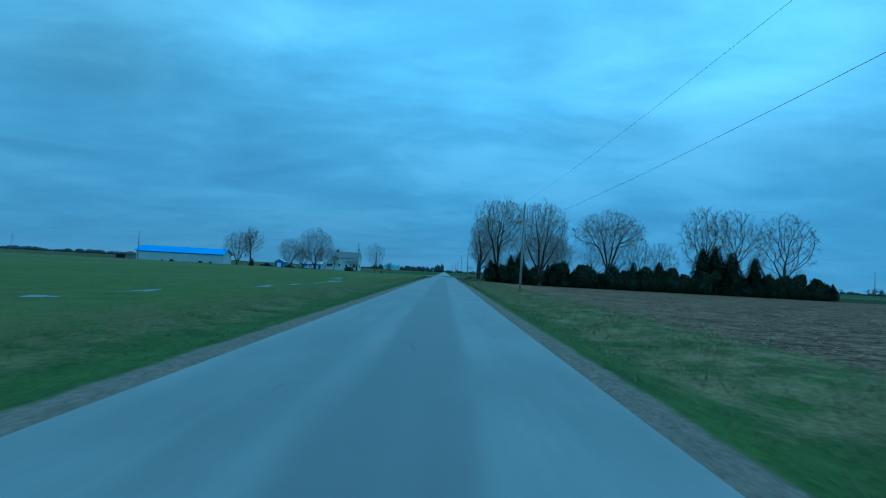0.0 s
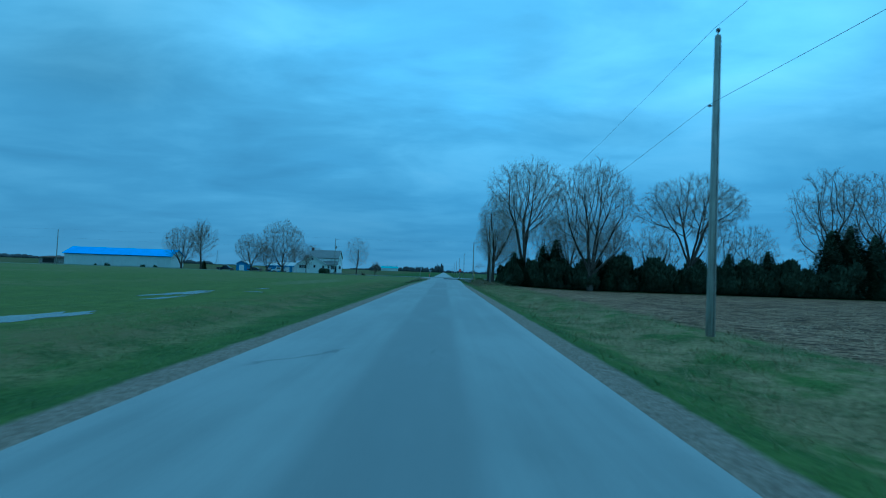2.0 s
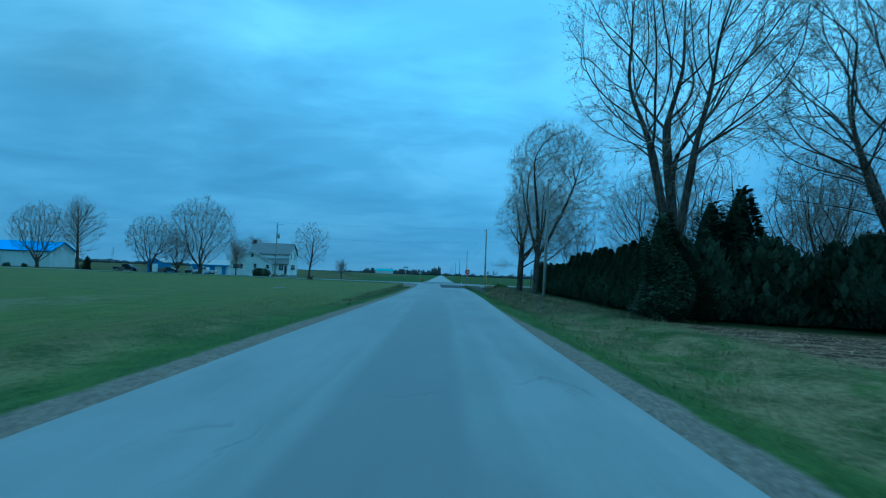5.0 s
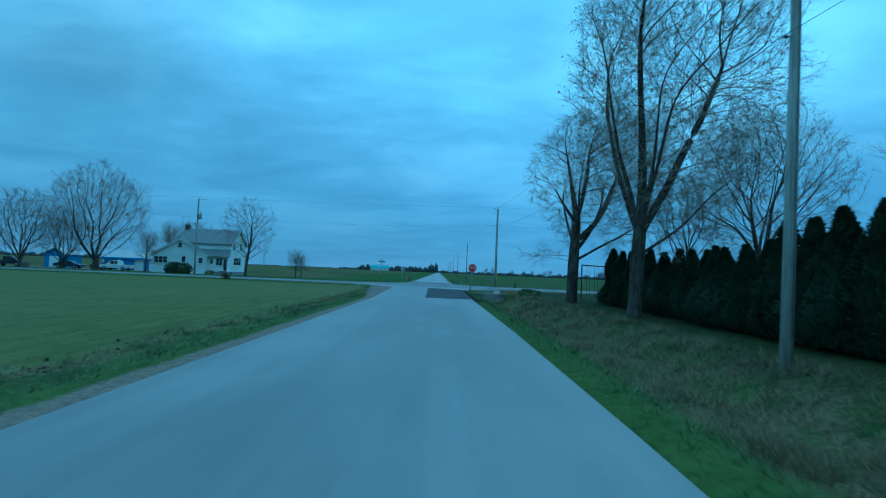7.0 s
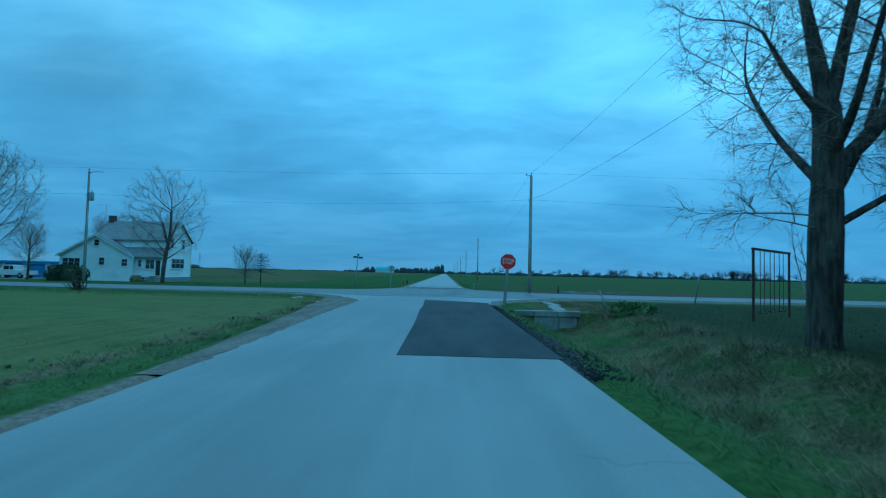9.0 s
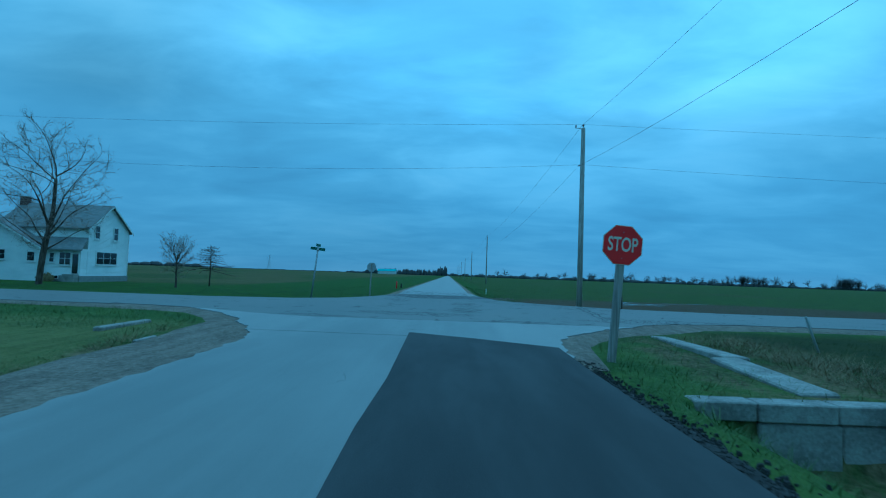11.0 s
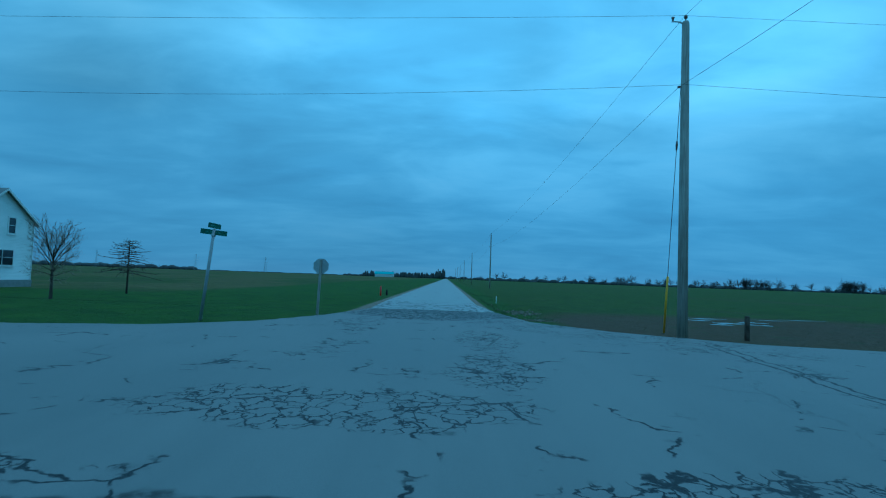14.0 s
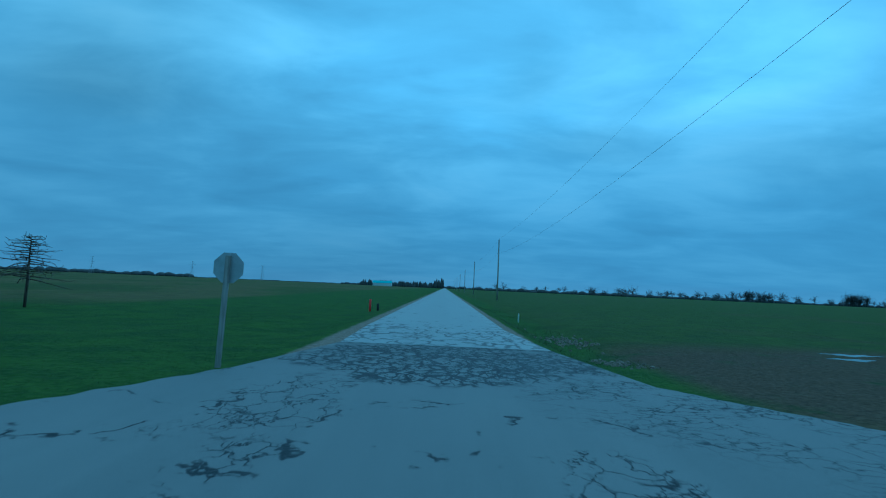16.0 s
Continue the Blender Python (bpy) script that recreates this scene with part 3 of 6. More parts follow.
# ---------------------------------------------------------------- mesh helpers
class Geo:
    """Vertices and faces of one mesh in the making."""

    def __init__(self):
        self.v, self.f = [], []

    def face(self, *pts):
        n = len(self.v)
        self.v += pts
        self.f.append(tuple(range(n, n + len(pts))))

    def box(self, x0, y0, z0, x1, y1, z1, bevel=0.0):
        b = min(bevel, (x1 - x0) / 2.1, (y1 - y0) / 2.1, (z1 - z0) / 2.1)
        n = len(self.v)
        if b <= 0:
            self.v += [(x, y, z) for z in (z0, z1) for x, y in ((x0, y0), (x1, y0), (x1, y1), (x0, y1))]
            self.f += [tuple(n + i for i in q) for q in ((3, 2, 1, 0), (4, 5, 6, 7), (0, 1, 5, 4), (1, 2, 6, 5), (2, 3, 7, 6), (3, 0, 4, 7))]
            return self
        rings = []
        for z, c in ((z0, b), (z0 + b, 0), (z1 - b, 0), (z1, b)):
            e = b
            ring = [(x0 + c + e, y0 + c), (x1 - c - e, y0 + c), (x1 - c, y0 + c + e), (x1 - c, y1 - c - e), (x1 - c - e, y1 - c), (x0 + c + e, y1 - c), (x0 + c, y1 - c - e), (x0 + c, y0 + c + e)]
            rings.append([(x, y, z) for x, y in ring])
        self.loft(rings)
        return self

    def loft(self, rings, cap=True):
        n, m = len(self.v), len(rings[0])
        for r in rings:
            self.v += r
        for i in range(len(rings) - 1):
            a, b = n + i * m, n + (i + 1) * m
            for j in range(m):
                k = (j + 1) % m
                self.f.append((a + j, a + k, b + k, b + j))
        if cap:
            self.f.append(tuple(n + j for j in reversed(range(m))))
            e = n + (len(rings) - 1) * m
            self.f.append(tuple(e + j for j in range(m)))
        return self

    def tube(self, pts, radii, sides=6, cap=True):
        """A tapered tube along pts."""
        rings = []
        last = len(pts) - 1
        for i, p in enumerate(pts):
            a, b = pts[max(i - 1, 0)], pts[min(i + 1, last)]
            dx, dy, dz = b[0] - a[0], b[1] - a[1], b[2] - a[2]
            s = math.sqrt(dx * dx + dy * dy + dz * dz) or 1.0
            dx, dy, dz = dx / s, dy / s, dz / s
            if abs(dz) > 0.9:
                ux, uy, uz = 1.0 - dx * dx, -dx * dy, -dx * dz
            else:
                ux, uy, uz = -dz * dx, -dz * dy, 1.0 - dz * dz
            s = math.sqrt(ux * ux + uy * uy + uz * uz)
            ux, uy, uz = ux / s, uy / s, uz / s
            wx, wy, wz = dy * uz - dz * uy, dz * ux - dx * uz, dx * uy - dy * ux
            r = radii[i]
            ring = []
            for c, t in CIRCLE[sides]:
                c, t = c * r, t * r
                ring.append((p[0] + ux * c + wx * t, p[1] + uy * c + wy * t, p[2] + uz * c + wz * t))
            rings.append(ring)
        self.loft(rings, cap)
        return self

    def prism(self, outline, z0, z1):
        """An upright slab with the given plan."""
        self.loft([[(x, y, z0) for x, y in outline], [(x, y, z1) for x, y in outline]])
        return self

    def mesh(self, name, mat, smooth=False):
        me = bpy.data.meshes.new(name)
        me.from_pydata(self.v, [], self.f)
        me.materials.append(mat)
        if smooth:
            me.polygons.foreach_set("use_smooth", [True] * len(me.polygons))
        me.update()
        return me


CIRCLE = {n: [(math.cos(2 * math.pi * i / n), math.sin(2 * math.pi * i / n)) for i in range(n)] for n in (3, 4, 5, 6, 7, 8, 10, 12, 14, 16, 24)}


def part(name, geo, mat, parent, label="", smooth=False):
    ob = new(name, geo if isinstance(geo, bpy.types.Mesh) else geo.mesh(name, mat, smooth))
    ob.parent = parent
    return tagged(ob, label)


def thing(name, place, label, category, group="", turn=0.0, lean=(0.0, 0.0), kind=""):
    ob = new(name)
    ob.empty_display_size = 0.2
    ob.matrix_world = pose(*place, lean[0], lean[1], turn)
    return tagged(ob, label, category, group, kind)


def structure(name, geo, mat, label, category, smooth=False):
    ob = new(name, geo if isinstance(geo, bpy.types.Mesh) else geo.mesh(name, mat, smooth))
    return tagged(ob, label, category, kind="structure")


# ---------------------------------------------------------------- ground and roads
def ease(v, a, b):
    t = np.clip((v - a) / (b - a), 0, 1)
    return t * t * (3 - 2 * t)


def side(x, y):
    """Metres beside the pavement's edge, which shifts eastward towards the crossroads."""
    widen = 0.12 * ease(y, -180, -130)
    return np.abs(x - 0.38 - widen - 0.63 * ease(y, -95, -50) + 0.33 * ease(y, 8, 20)) - 3.15 - widen + 0.12 * ease(y, -48, -32) + 0.23 * ease(y, 8, 20)


def height(x, y):
    """The lie of the land, in metres over the road's surface."""
    x, y = np.asarray(x, float), np.asarray(y, float)
    ex, ey = side(x, y), np.abs(y - 0.4) - 4.1
    fillet = 6.5 - np.hypot(np.maximum(6.5 - ex, 0), np.maximum(6.5 - ey, 0))
    e = np.minimum(np.minimum(ex, ey), fillet)
    right = x > 0.8
    trench = 0.72 * ease(y, -70, -62) * (1 + 0.3 * ease(y, -24, -17)) * (1 - ease(y, -16.55, -16.3)) + 0.30 * (1 - ease(y, -70, -62)) + 0.04 * ease(y, -16.4, -16) * (1 - ease(y, -9, -7)) + 0.22 * ease(y, 14, 22)
    deep = np.where(right, trench, 0.30 * (1 - ease(y, -16, -10)) + 0.18 * ease(y, 14, 22))
    ditch = deep * ease(ex, 0.7, 2.4) * (1 - ease(ex, 3.4, 5.8))
    fall = np.where(right, 0.34 * ease(x, 9, 22) * (1 - ease(y, -75, -60)), 0.0)
    fall = fall + np.where(right, 0.24 * ease(e, 0.3, 2.2) * ease(y, 3, 6) * (1 - ease(y, 45, 90)), 0.0)
    roll = 0.07 * np.sin(x * 0.11 + 0.4) * np.sin(y * 0.07) * ease(e, 4, 20)
    rise = np.where(right, 0, 0.10 * ease(-x, 10, 40) * (1 - ease(y, 4, 10)) - 0.42 * ease(-x, 5, 14) * ease(y, 15, 24) * (1 - ease(y, 70, 150)))
    return np.where(e < 0.15, -0.09, -0.03 - ditch - fall + roll + rise - 0.05 * ease(e, 0.5, 1.6))


def gz(x, y):
    return float(height(x, y))


def spaced(inner, grow, limit):
    """Grid lines: the inner ones, then wider and wider to the limit on both sides."""
    lines, step = list(inner), inner[1] - inner[0]
    lo, hi = inner[0], inner[-1]
    while hi < limit[1]:
        step *= grow
        hi += step
        lines.append(hi)
    step = inner[1] - inner[0]
    while lo > limit[0]:
        step *= grow
        lo -= step
        lines.insert(0, lo)
    return np.array(lines)


def sheet(name, xs, ys, mat):
    gx, gy = np.meshgrid(xs, ys)
    co = np.stack([gx, gy, height(gx, gy)], -1).reshape(-1, 3)
    nx, ny = len(xs), len(ys)
    i = (np.arange(ny - 1)[:, None] * nx + np.arange(nx - 1)[None]).ravel()
    quads = np.stack([i, i + 1, i + nx + 1, i + nx], -1)
    me = bpy.data.meshes.new(name)
    me.from_pydata(co.tolist(), [], quads.tolist())
    me.polygons.foreach_set("use_smooth", [True] * len(quads))
    me.materials.append(mat)
    return me


xs = spaced(np.arange(-14, 18.1, 0.4), 1.16, (-3500, 3500))
ys = np.unique(np.concatenate([spaced(np.arange(-215, 60.1, 1.5), 1.17, (-900, 4200)), np.arange(-18, -15, 0.15)]))
structure("ground", sheet("ground", xs, ys, M["ground"]), None, "flat farm fields with green grass verges and tan stubble", "ground")


def ragged(outline):
    """The outline with crumbled edges near the crossroads; shared edges stay shared."""
    out = []
    for (ax, ay), (bx, by) in zip(outline, outline[1:] + outline[:1]):
        near = max(abs(ax), abs(bx)) < 16 and -33 < min(ay, by) and max(ay, by) < 13
        n = max(int(math.hypot(bx - ax, by - ay) / 0.18), 1) if near else 1
        for i in range(n):
            x, y = ax + (bx - ax) * i / n, ay + (by - ay) * i / n
            s = 0.034 if near and abs(y) < 14 else 0.03 if near else 0.0
            out.append((x + s * (math.sin(x * 3.1 + y * 5.3) + math.sin(x * 7.7 - y * 9.1)), y + s * (math.sin(x * 4.3 - y * 3.7) + math.sin(x * 8.9 + y * 6.1))))
    return out


south = [(-2.77, -430), (3.53, -430), (3.53, -180), (3.65, -155), (3.77, -130), (3.77, -95), (3.85, -85), (4.085, -72.5), (4.32, -60), (4.40, -50), (4.36, -42), (4.28, -31), (4.30, -14.5), (4.75, -10.6), (5.3, -9.2), (5.9, -8.3), (6.5, -7.6), (7.0, -6.8), (8.2, -5.7), (-3.0, -5.8), (-5.0, -5.1), (-8.0, -3.55), (-7.05, -4.4), (-6.1, -5.35), (-5.3, -6.5), (-4.65, -7.2), (-4.25, -8.3), (-3.55, -9.4), (-3.1, -10.5), (-2.6, -11.9), (-2.5, -14.5), (-2.45, -21), (-2.25, -26), (-2.04, -32), (-2.09, -42), (-2.14, -50), (-2.22, -60), (-2.455, -72.5), (-2.69, -85), (-2.77, -95)]
structure("road_south", Geo().prism(ragged(south), -0.12, 0.0), M["road"], "pale worn chip-seal country road with a dark middle strip", "road")
across = [(-900, -3.4), (-14, -3.2), (-10.3, -2.95), (-8.0, -3.55), (-5.0, -5.1), (-3.0, -5.8), (8.2, -5.7), (9.0, -4.7), (10.5, -3.7), (13.5, -2.9), (20, -3.0), (900, -3.4), (900, 4.5), (17, 4.8), (11, 6.0), (7.6, 8.4), (5.2, 11.5), (4.3, 17), (-1.9, 17), (-3.0, 11.6), (-4.4, 8.0), (-6.6, 5.8), (-11, 4.5), (-900, 4.4)]
structure("road_across", Geo().prism(ragged(across), -0.12, 0.0), M["cross"], "grey cracked asphalt crossroad with crumbled corners", "road")
north = [(-1.9, 17), (4.3, 17), (3.75, 24), (3.65, 1700), (-2.1, 1700), (-2.1, 24)]
structure("road_north", Geo().prism(north, -0.12, 0.004), M["road"], "pale gravelly road running straight to the horizon", "road")
repair = [(1.17, -30.7), (4.36, -30.8), (4.38, -24), (4.40, -14.5), (4.46, -11.8), (2.6, -10.6), (0.92, -9.7), (1.05, -16), (1.02, -18.5), (1.14, -24)]
structure("road_patch", Geo().prism(repair, -0.02, 0.010), M["patch"], "dark rectangular repair of new asphalt in the road", "road patch")


def shoulder(name, inner, outer, mat, label, n=7):
    """A loose gravel apron: level with the pavement along inner, running out into the grass along outer."""
    rows, r = [], random.Random(8)
    for i in range(n):
        t = i / (n - 1)
        row = []
        for (ax, ay), (bx, by) in zip(inner, outer):
            k = t if i in (0, n - 1) else t + r.uniform(-0.05, 0.05)
            x, y = ax + (bx - ax) * k, ay + (by - ay) * k
            h = float(height(x, y))
            row.append((x, y, -0.014 if i == 0 else h - 0.04 if i == n - 1 else max(h + 0.012, -0.014 - 0.06 * t)))
        rows.append(row)
    g, m = Geo(), len(inner)
    for row in rows:
        g.v += row
    g.f = [(i * m + j, i * m + j + 1, (i + 1) * m + j + 1, (i + 1) * m + j) for i in range(n - 1) for j in range(m - 1)]
    structure(name, g, mat, label, "gravel", True)
    return inner + outer[::-1]


apron_west = shoulder("gravel_shoulder_west", [(-24, -3.2), (-14, -3.0), (-10.3, -2.8), (-8.2, -3.1), (-7.0, -4.0), (-5.4, -5.9), (-4.5, -7.0), (-3.35, -9.3), (-2.4, -11.7), (-2.3, -14.5), (-2.2, -20), (-1.9, -30), (-1.9, -33)],
                      [(-24, -4.0), (-14, -4.2), (-10.6, -4.4), (-8.9, -4.9), (-7.4, -5.6), (-6.0, -7.0), (-5.4, -8.3), (-5.2, -10.4), (-5.0, -12.4), (-4.9, -15), (-4.15, -20.5), (-2.95, -30), (-2.72, -33)], M["gravel"], "brown-grey gravel apron rutted by tyres at the corner")
apron_east = shoulder("gravel_shoulder_east", [(4.2, -14.5), (4.6, -10.8), (5.2, -9.0), (5.8, -8.1), (6.4, -7.3), (8.0, -5.5), (10.3, -3.5), (13.4, -2.7), (20, -2.8), (40, -3.0)],
                      [(4.9, -14.5), (5.5, -11.0), (6.1, -9.6), (6.8, -8.6), (7.7, -7.7), (9.1, -7.0), (11.0, -5.7), (14, -4.7), (20, -4.3), (40, -4.0)], M["gravel"], "brown-grey gravel apron at the corner below the stop sign")


def lumps(name, count, place, size, mat, label, seed, category="rubble"):
    """Loose lumps lying where place(r) puts them."""
    r, g = random.Random(seed), Geo()
    for i in range(count):
        x, y = place(r)
        s, z = r.uniform(*size), max(gz(x, y), -0.05) if abs(x) < 5 else gz(x, y)
        base = [(x + s * math.cos(a) * r.uniform(0.7, 1.2), y + s * math.sin(a) * r.uniform(0.7, 1.2), z - 0.03) for a in (0, 1.3, 2.5, 3.8, 5.1)]
        top = [(x + (bx - x) * 0.6 + r.uniform(-s, s) * 0.2, y + (by - y) * 0.6, z + s * r.uniform(0.35, 0.8)) for bx, by, _ in base]
        n = len(g.v)
        g.v += base + top
        g.f += [(n + k, n + (k + 1) % 5, n + 5 + (k + 1) % 5, n + 5 + k) for k in range(5)] + [tuple(n + 5 + k for k in range(5))]
    return tagged(new(name, g.mesh(name, mat)), label, category, kind="stuff")


def road_edge(r):
    y = r.uniform(-32.5, -13.5)
    return 4.28 + abs(r.gauss(0, 0.22 if y > -29 else 0.42)), y


shoulder("asphalt_spill", [(4.26, -33.0), (4.26, -30.0), (4.27, -27.0), (4.28, -24.0), (4.29, -20.0), (4.30, -16.0), (4.32, -13.5)],
         [(4.40, -33.0), (4.98, -30.2), (5.05, -27.6), (4.70, -24.0), (4.66, -20.0), (4.62, -16.5), (4.42, -13.5)], M["crumbs"], "loose black asphalt spread along the edge of the repair")
lumps("asphalt_lumps", 3600, road_edge, (0.015, 0.045), M["crumbs"], "loose black asphalt lumps strewn along the road edge", 14)
for count, mat, label, seed in ((110, "crumbs", "dark soil clods along the western field edge", 15), (110, "dirt", "pale brown clods along the western field edge", 18)):
    lumps("soil_clods", count, lambda r: (-5.2 + r.gauss(0, 0.26), -18 - 4.2 * r.randrange(11) - abs(r.gauss(0, 1.3))), (0.02, 0.06), M[mat], label, seed)
lumps("soil_clods", 160, lambda r: (6.8 + r.gauss(0, 0.6), 26 + r.gauss(0, 1.3)), (0.03, 0.12), M["dirt"], "scattered pale rubble lying on the verge", 16)
lumps("soil_clods", 80, lambda r: (6.6 + r.gauss(0, 0.35), 18 + r.gauss(0, 0.5)), (0.03, 0.11), M["dirt"], "scattered pale rubble lying on the verge", 17)
for i, (x, y, rx, ry) in enumerate([(16.4, 21.2, 0.9, 0.50), (17.7, 23.0, 1.2, 0.55), (17.3, 19.4, 1.2, 0.60), (19.2, 20.7, 1.0, 0.50), (16.2, 18.2, 0.7, 0.45), (18.6, 18.7, 0.7, 0.40), (21.8, 23.4, 1.2, 0.28), (24.6, 24.6, 1.5, 0.28), (-14.2, -123.8, 0.9, 4.4), (-12.9, -128.6, 0.35, 2.4), (-11.6, -119.6, 0.8, 0.45), (-12.9, -114.2, 0.5, 0.8), (-13.4, -51.2, 0.35, 1.9), (-14.0, -178.9, 0.7, 0.8), (-13.8, -172.3, 0.4, 2.0), (-11.9, -160.4, 0.5, 2.1), (-11.5, -154.2, 0.45, 1.6), (-11.0, -147.4, 0.4, 2.4), (-11.2, -139.6, 0.8, 3.2)]):
    r = random.Random(20 + i)
    ring = [(x + rx * math.cos(a) * k, y + ry * math.sin(a) * k) for a, k in [(2 * math.pi * j / 44, 0.78 + 0.20 * math.sin(2 * math.pi * j * 3 / 44 + i) + 0.16 * math.sin(2 * math.pi * j * 7 / 44 + 2 * i) + r.uniform(-0.07, 0.07)) for j in range(44)]]
    z = float(max(height(px, py) for px, py in ring)) + 0.012
    g = Geo()
    g.loft([[(px, py, z - 0.10) for px, py in ring], [(px, py, z) for px, py in ring]])
    tagged(new("puddle", g.mesh("puddle", M["water"])), "shallow muddy puddle drying in the field", "puddle", kind="structure")


# ---------------------------------------------------------------- utility poles and wires
def pole(x, y, z, tall, lean=(0.0, 0.0), arm=False, tank=False, stout=1.0):
    p = thing("utility_pole", (x, y, z), "weathered grey wooden utility pole standing on the verge", "utility pole", "utility poles", lean=lean)
    part("shaft", Geo().tube([(0, 0, -0.3), (0, 0, tall * 0.5), (0, 0, tall - 0.08), (0, 0, tall)], [0.142 * stout, 0.125 * stout, 0.100 * stout, 0.082 * stout], 14), M["pole"], p, smooth=True)
    part("top_insulator", Geo().tube([(0, 0, tall), (0, 0, tall + 0.10), (0, 0, tall + 0.12), (0, 0, tall + 0.2), (0, 0, tall + 0.24)], [0.02, 0.02, 0.06, 0.07, 0.03], 10), M["ceramic"], p, "dark glazed insulator", True)
    part("side_insulator", Geo().tube([(-0.1, 0, tall - 2.4), (-0.17, 0, tall - 2.4), (-0.19, 0, tall - 2.4), (-0.26, 0, tall - 2.4)], [0.02, 0.02, 0.05, 0.04], 10), M["ceramic"], p, "dark glazed insulator", True)
    part("ground_wire", Geo().tube([(0.02, -0.155, 0.0), (0.02, -0.125, tall * 0.6), (0.02, -0.1, tall - 0.4)], [0.008] * 3, 4), M["wire"], p)
    if arm:
        part("arm", Geo().tube([(0, 0, tall - 0.15), (0.8, 0, tall - 0.05), (1.5, 0, tall - 0.1)], [0.035, 0.03, 0.03], 8), M["steel"], p, "thin steel arm", True)
    if y == 9.0:
        part("bracket", Geo().tube([(0, 0, tall - 0.10), (-0.28, 0, tall - 0.02), (-0.5, 0, tall - 0.02)], [0.03, 0.025, 0.025], 8), M["steel"], p, "short steel bracket", True)
        part("pin_insulator", Geo().tube([(-0.46, 0, tall), (-0.46, 0, tall + 0.12), (-0.46, 0, tall + 0.16)], [0.02, 0.06, 0.03], 10), M["ceramic"], p, "dark glazed insulator", True)
    if tank:
        t = part("transformer", Geo().tube([(0.36, 0, tall - 2.95), (0.36, 0, tall - 2.9), (0.36, 0, tall - 2.15), (0.36, 0, tall - 2.1)], [0.19, 0.22, 0.22, 0.17], 16), M["grey"], p, "grey cylindrical transformer", True)
        part("bushing", Geo().tube([(0.36, 0, tall - 2.1), (0.36, 0, tall - 1.85)], [0.04, 0.03], 8), M["ceramic"], t)
        part("fuse_bracket", Geo().tube([(-0.08, 0, tall - 1.6), (-0.45, 0, tall - 1.5), (-0.45, 0, tall - 1.75)], [0.02, 0.02, 0.03], 6), M["steel"], p)
    return p


LINE = [(9.85, -222), (9.8, -138), (9.9, -54.2), (10.06, 9.0), (10.35, 94), (10.35, 170), (10.35, 246), (10.35, 322), (10.35, 400), (10.35, 480)]
TALL = [10.1, 10.0, 10.0, 11.42, 10.6, 10.3, 10.3, 10.3, 10.3, 10.3]
for (x, y), h in zip(LINE, TALL):
    pole(x, y, gz(x, y), h, lean=(0, 0.9 if y == -54.2 else 0.1 if y == 9.0 else 0.8 if y == -138 else 0), stout=1.25 if y == 9.0 else 1.0)
pole(-33.4, 10.8, gz(-33.4, 10.8), 11.0, arm=True, tank=True)
for x in (88, 170, -120, -200):
    pole(x, 9.2, gz(x, 9.2), 10.8)


def span(a, b, sag, r=0.0075):
    g = Geo()
    n = 14
    pts = []
    for i in range(n + 1):
        t = i / n
        pts.append(tuple(a[j] + (b[j] - a[j]) * t - (4 * sag * t * (1 - t) if j == 2 else 0) for j in range(3)))
    g.tube(pts, [r] * len(pts), 4)
    return tagged(new("power_line", g.mesh("power_line", M["wire"])), "thin dark power line strung between utility poles", "power line", "power lines")


tops = [(x, y, gz(x, y) + h) for (x, y), h in zip(LINE, TALL)]
for a, b in zip(tops, tops[1:]):
    slack = 0.45 if a[1] == -138 else 0.0
    span((a[0], a[1], a[2] + 0.22), (b[0], b[1], b[2] + 0.22), 0.90 + slack)
    span((a[0] - 0.2, a[1], a[2] - 2.4), (b[0] - 0.2, b[1], b[2] - 2.4), 1.10 + slack)
row = [(-200, 9.2, 10.8), (-120, 9.2, 10.8), (-33.4, 10.8, 11.05), (10.06, 9.0, 11.12), (88, 9.2, 10.8), (170, 9.2, 10.8)]
for a, b in zip(row, row[1:]):
    span((a[0], a[1], a[2] + 0.2), (b[0], b[1], b[2] + 0.2), 0.25, 0.0055)
    span((a[0], a[1] - 0.2, a[2] - 2.4), (b[0], b[1] - 0.2, b[2] - 2.4), 0.65, 0.0055)

guy = thing("guy_wire", (10.7, 12.1, gz(10.7, 12.1)), "taut guy wire with a yellow plastic guard beside the pole", "guy wire")


def along(t):
    """A point of the guy wire, t of the way from the ground to the pole."""
    return (-0.66 * t, -3.05 * t, 0.02 + 10.6 * t)


part("cable", Geo().tube([along(-0.01), along(1.0)], [0.012] * 2, 4), M["wire"], guy)
part("guard", Geo().tube([along(0.002), along(0.215)], [0.045, 0.045], 8), M["yellow"], guy, "yellow plastic guard", True)
part("strain_insulator", Geo().tube([along(0.66), along(0.675), along(0.69)], [0.03, 0.045, 0.03], 8), M["ceramic"], guy, smooth=True)


# ---------------------------------------------------------------- signs
def octagon(r, y0, y1):
    pts = [(r * math.cos(radians(22.5 + 45 * i)), r * math.sin(radians(22.5 + 45 * i))) for i in range(8)]
    return [[(x, y0, z) for x, z in pts], [(x, y1, z) for x, z in pts]]


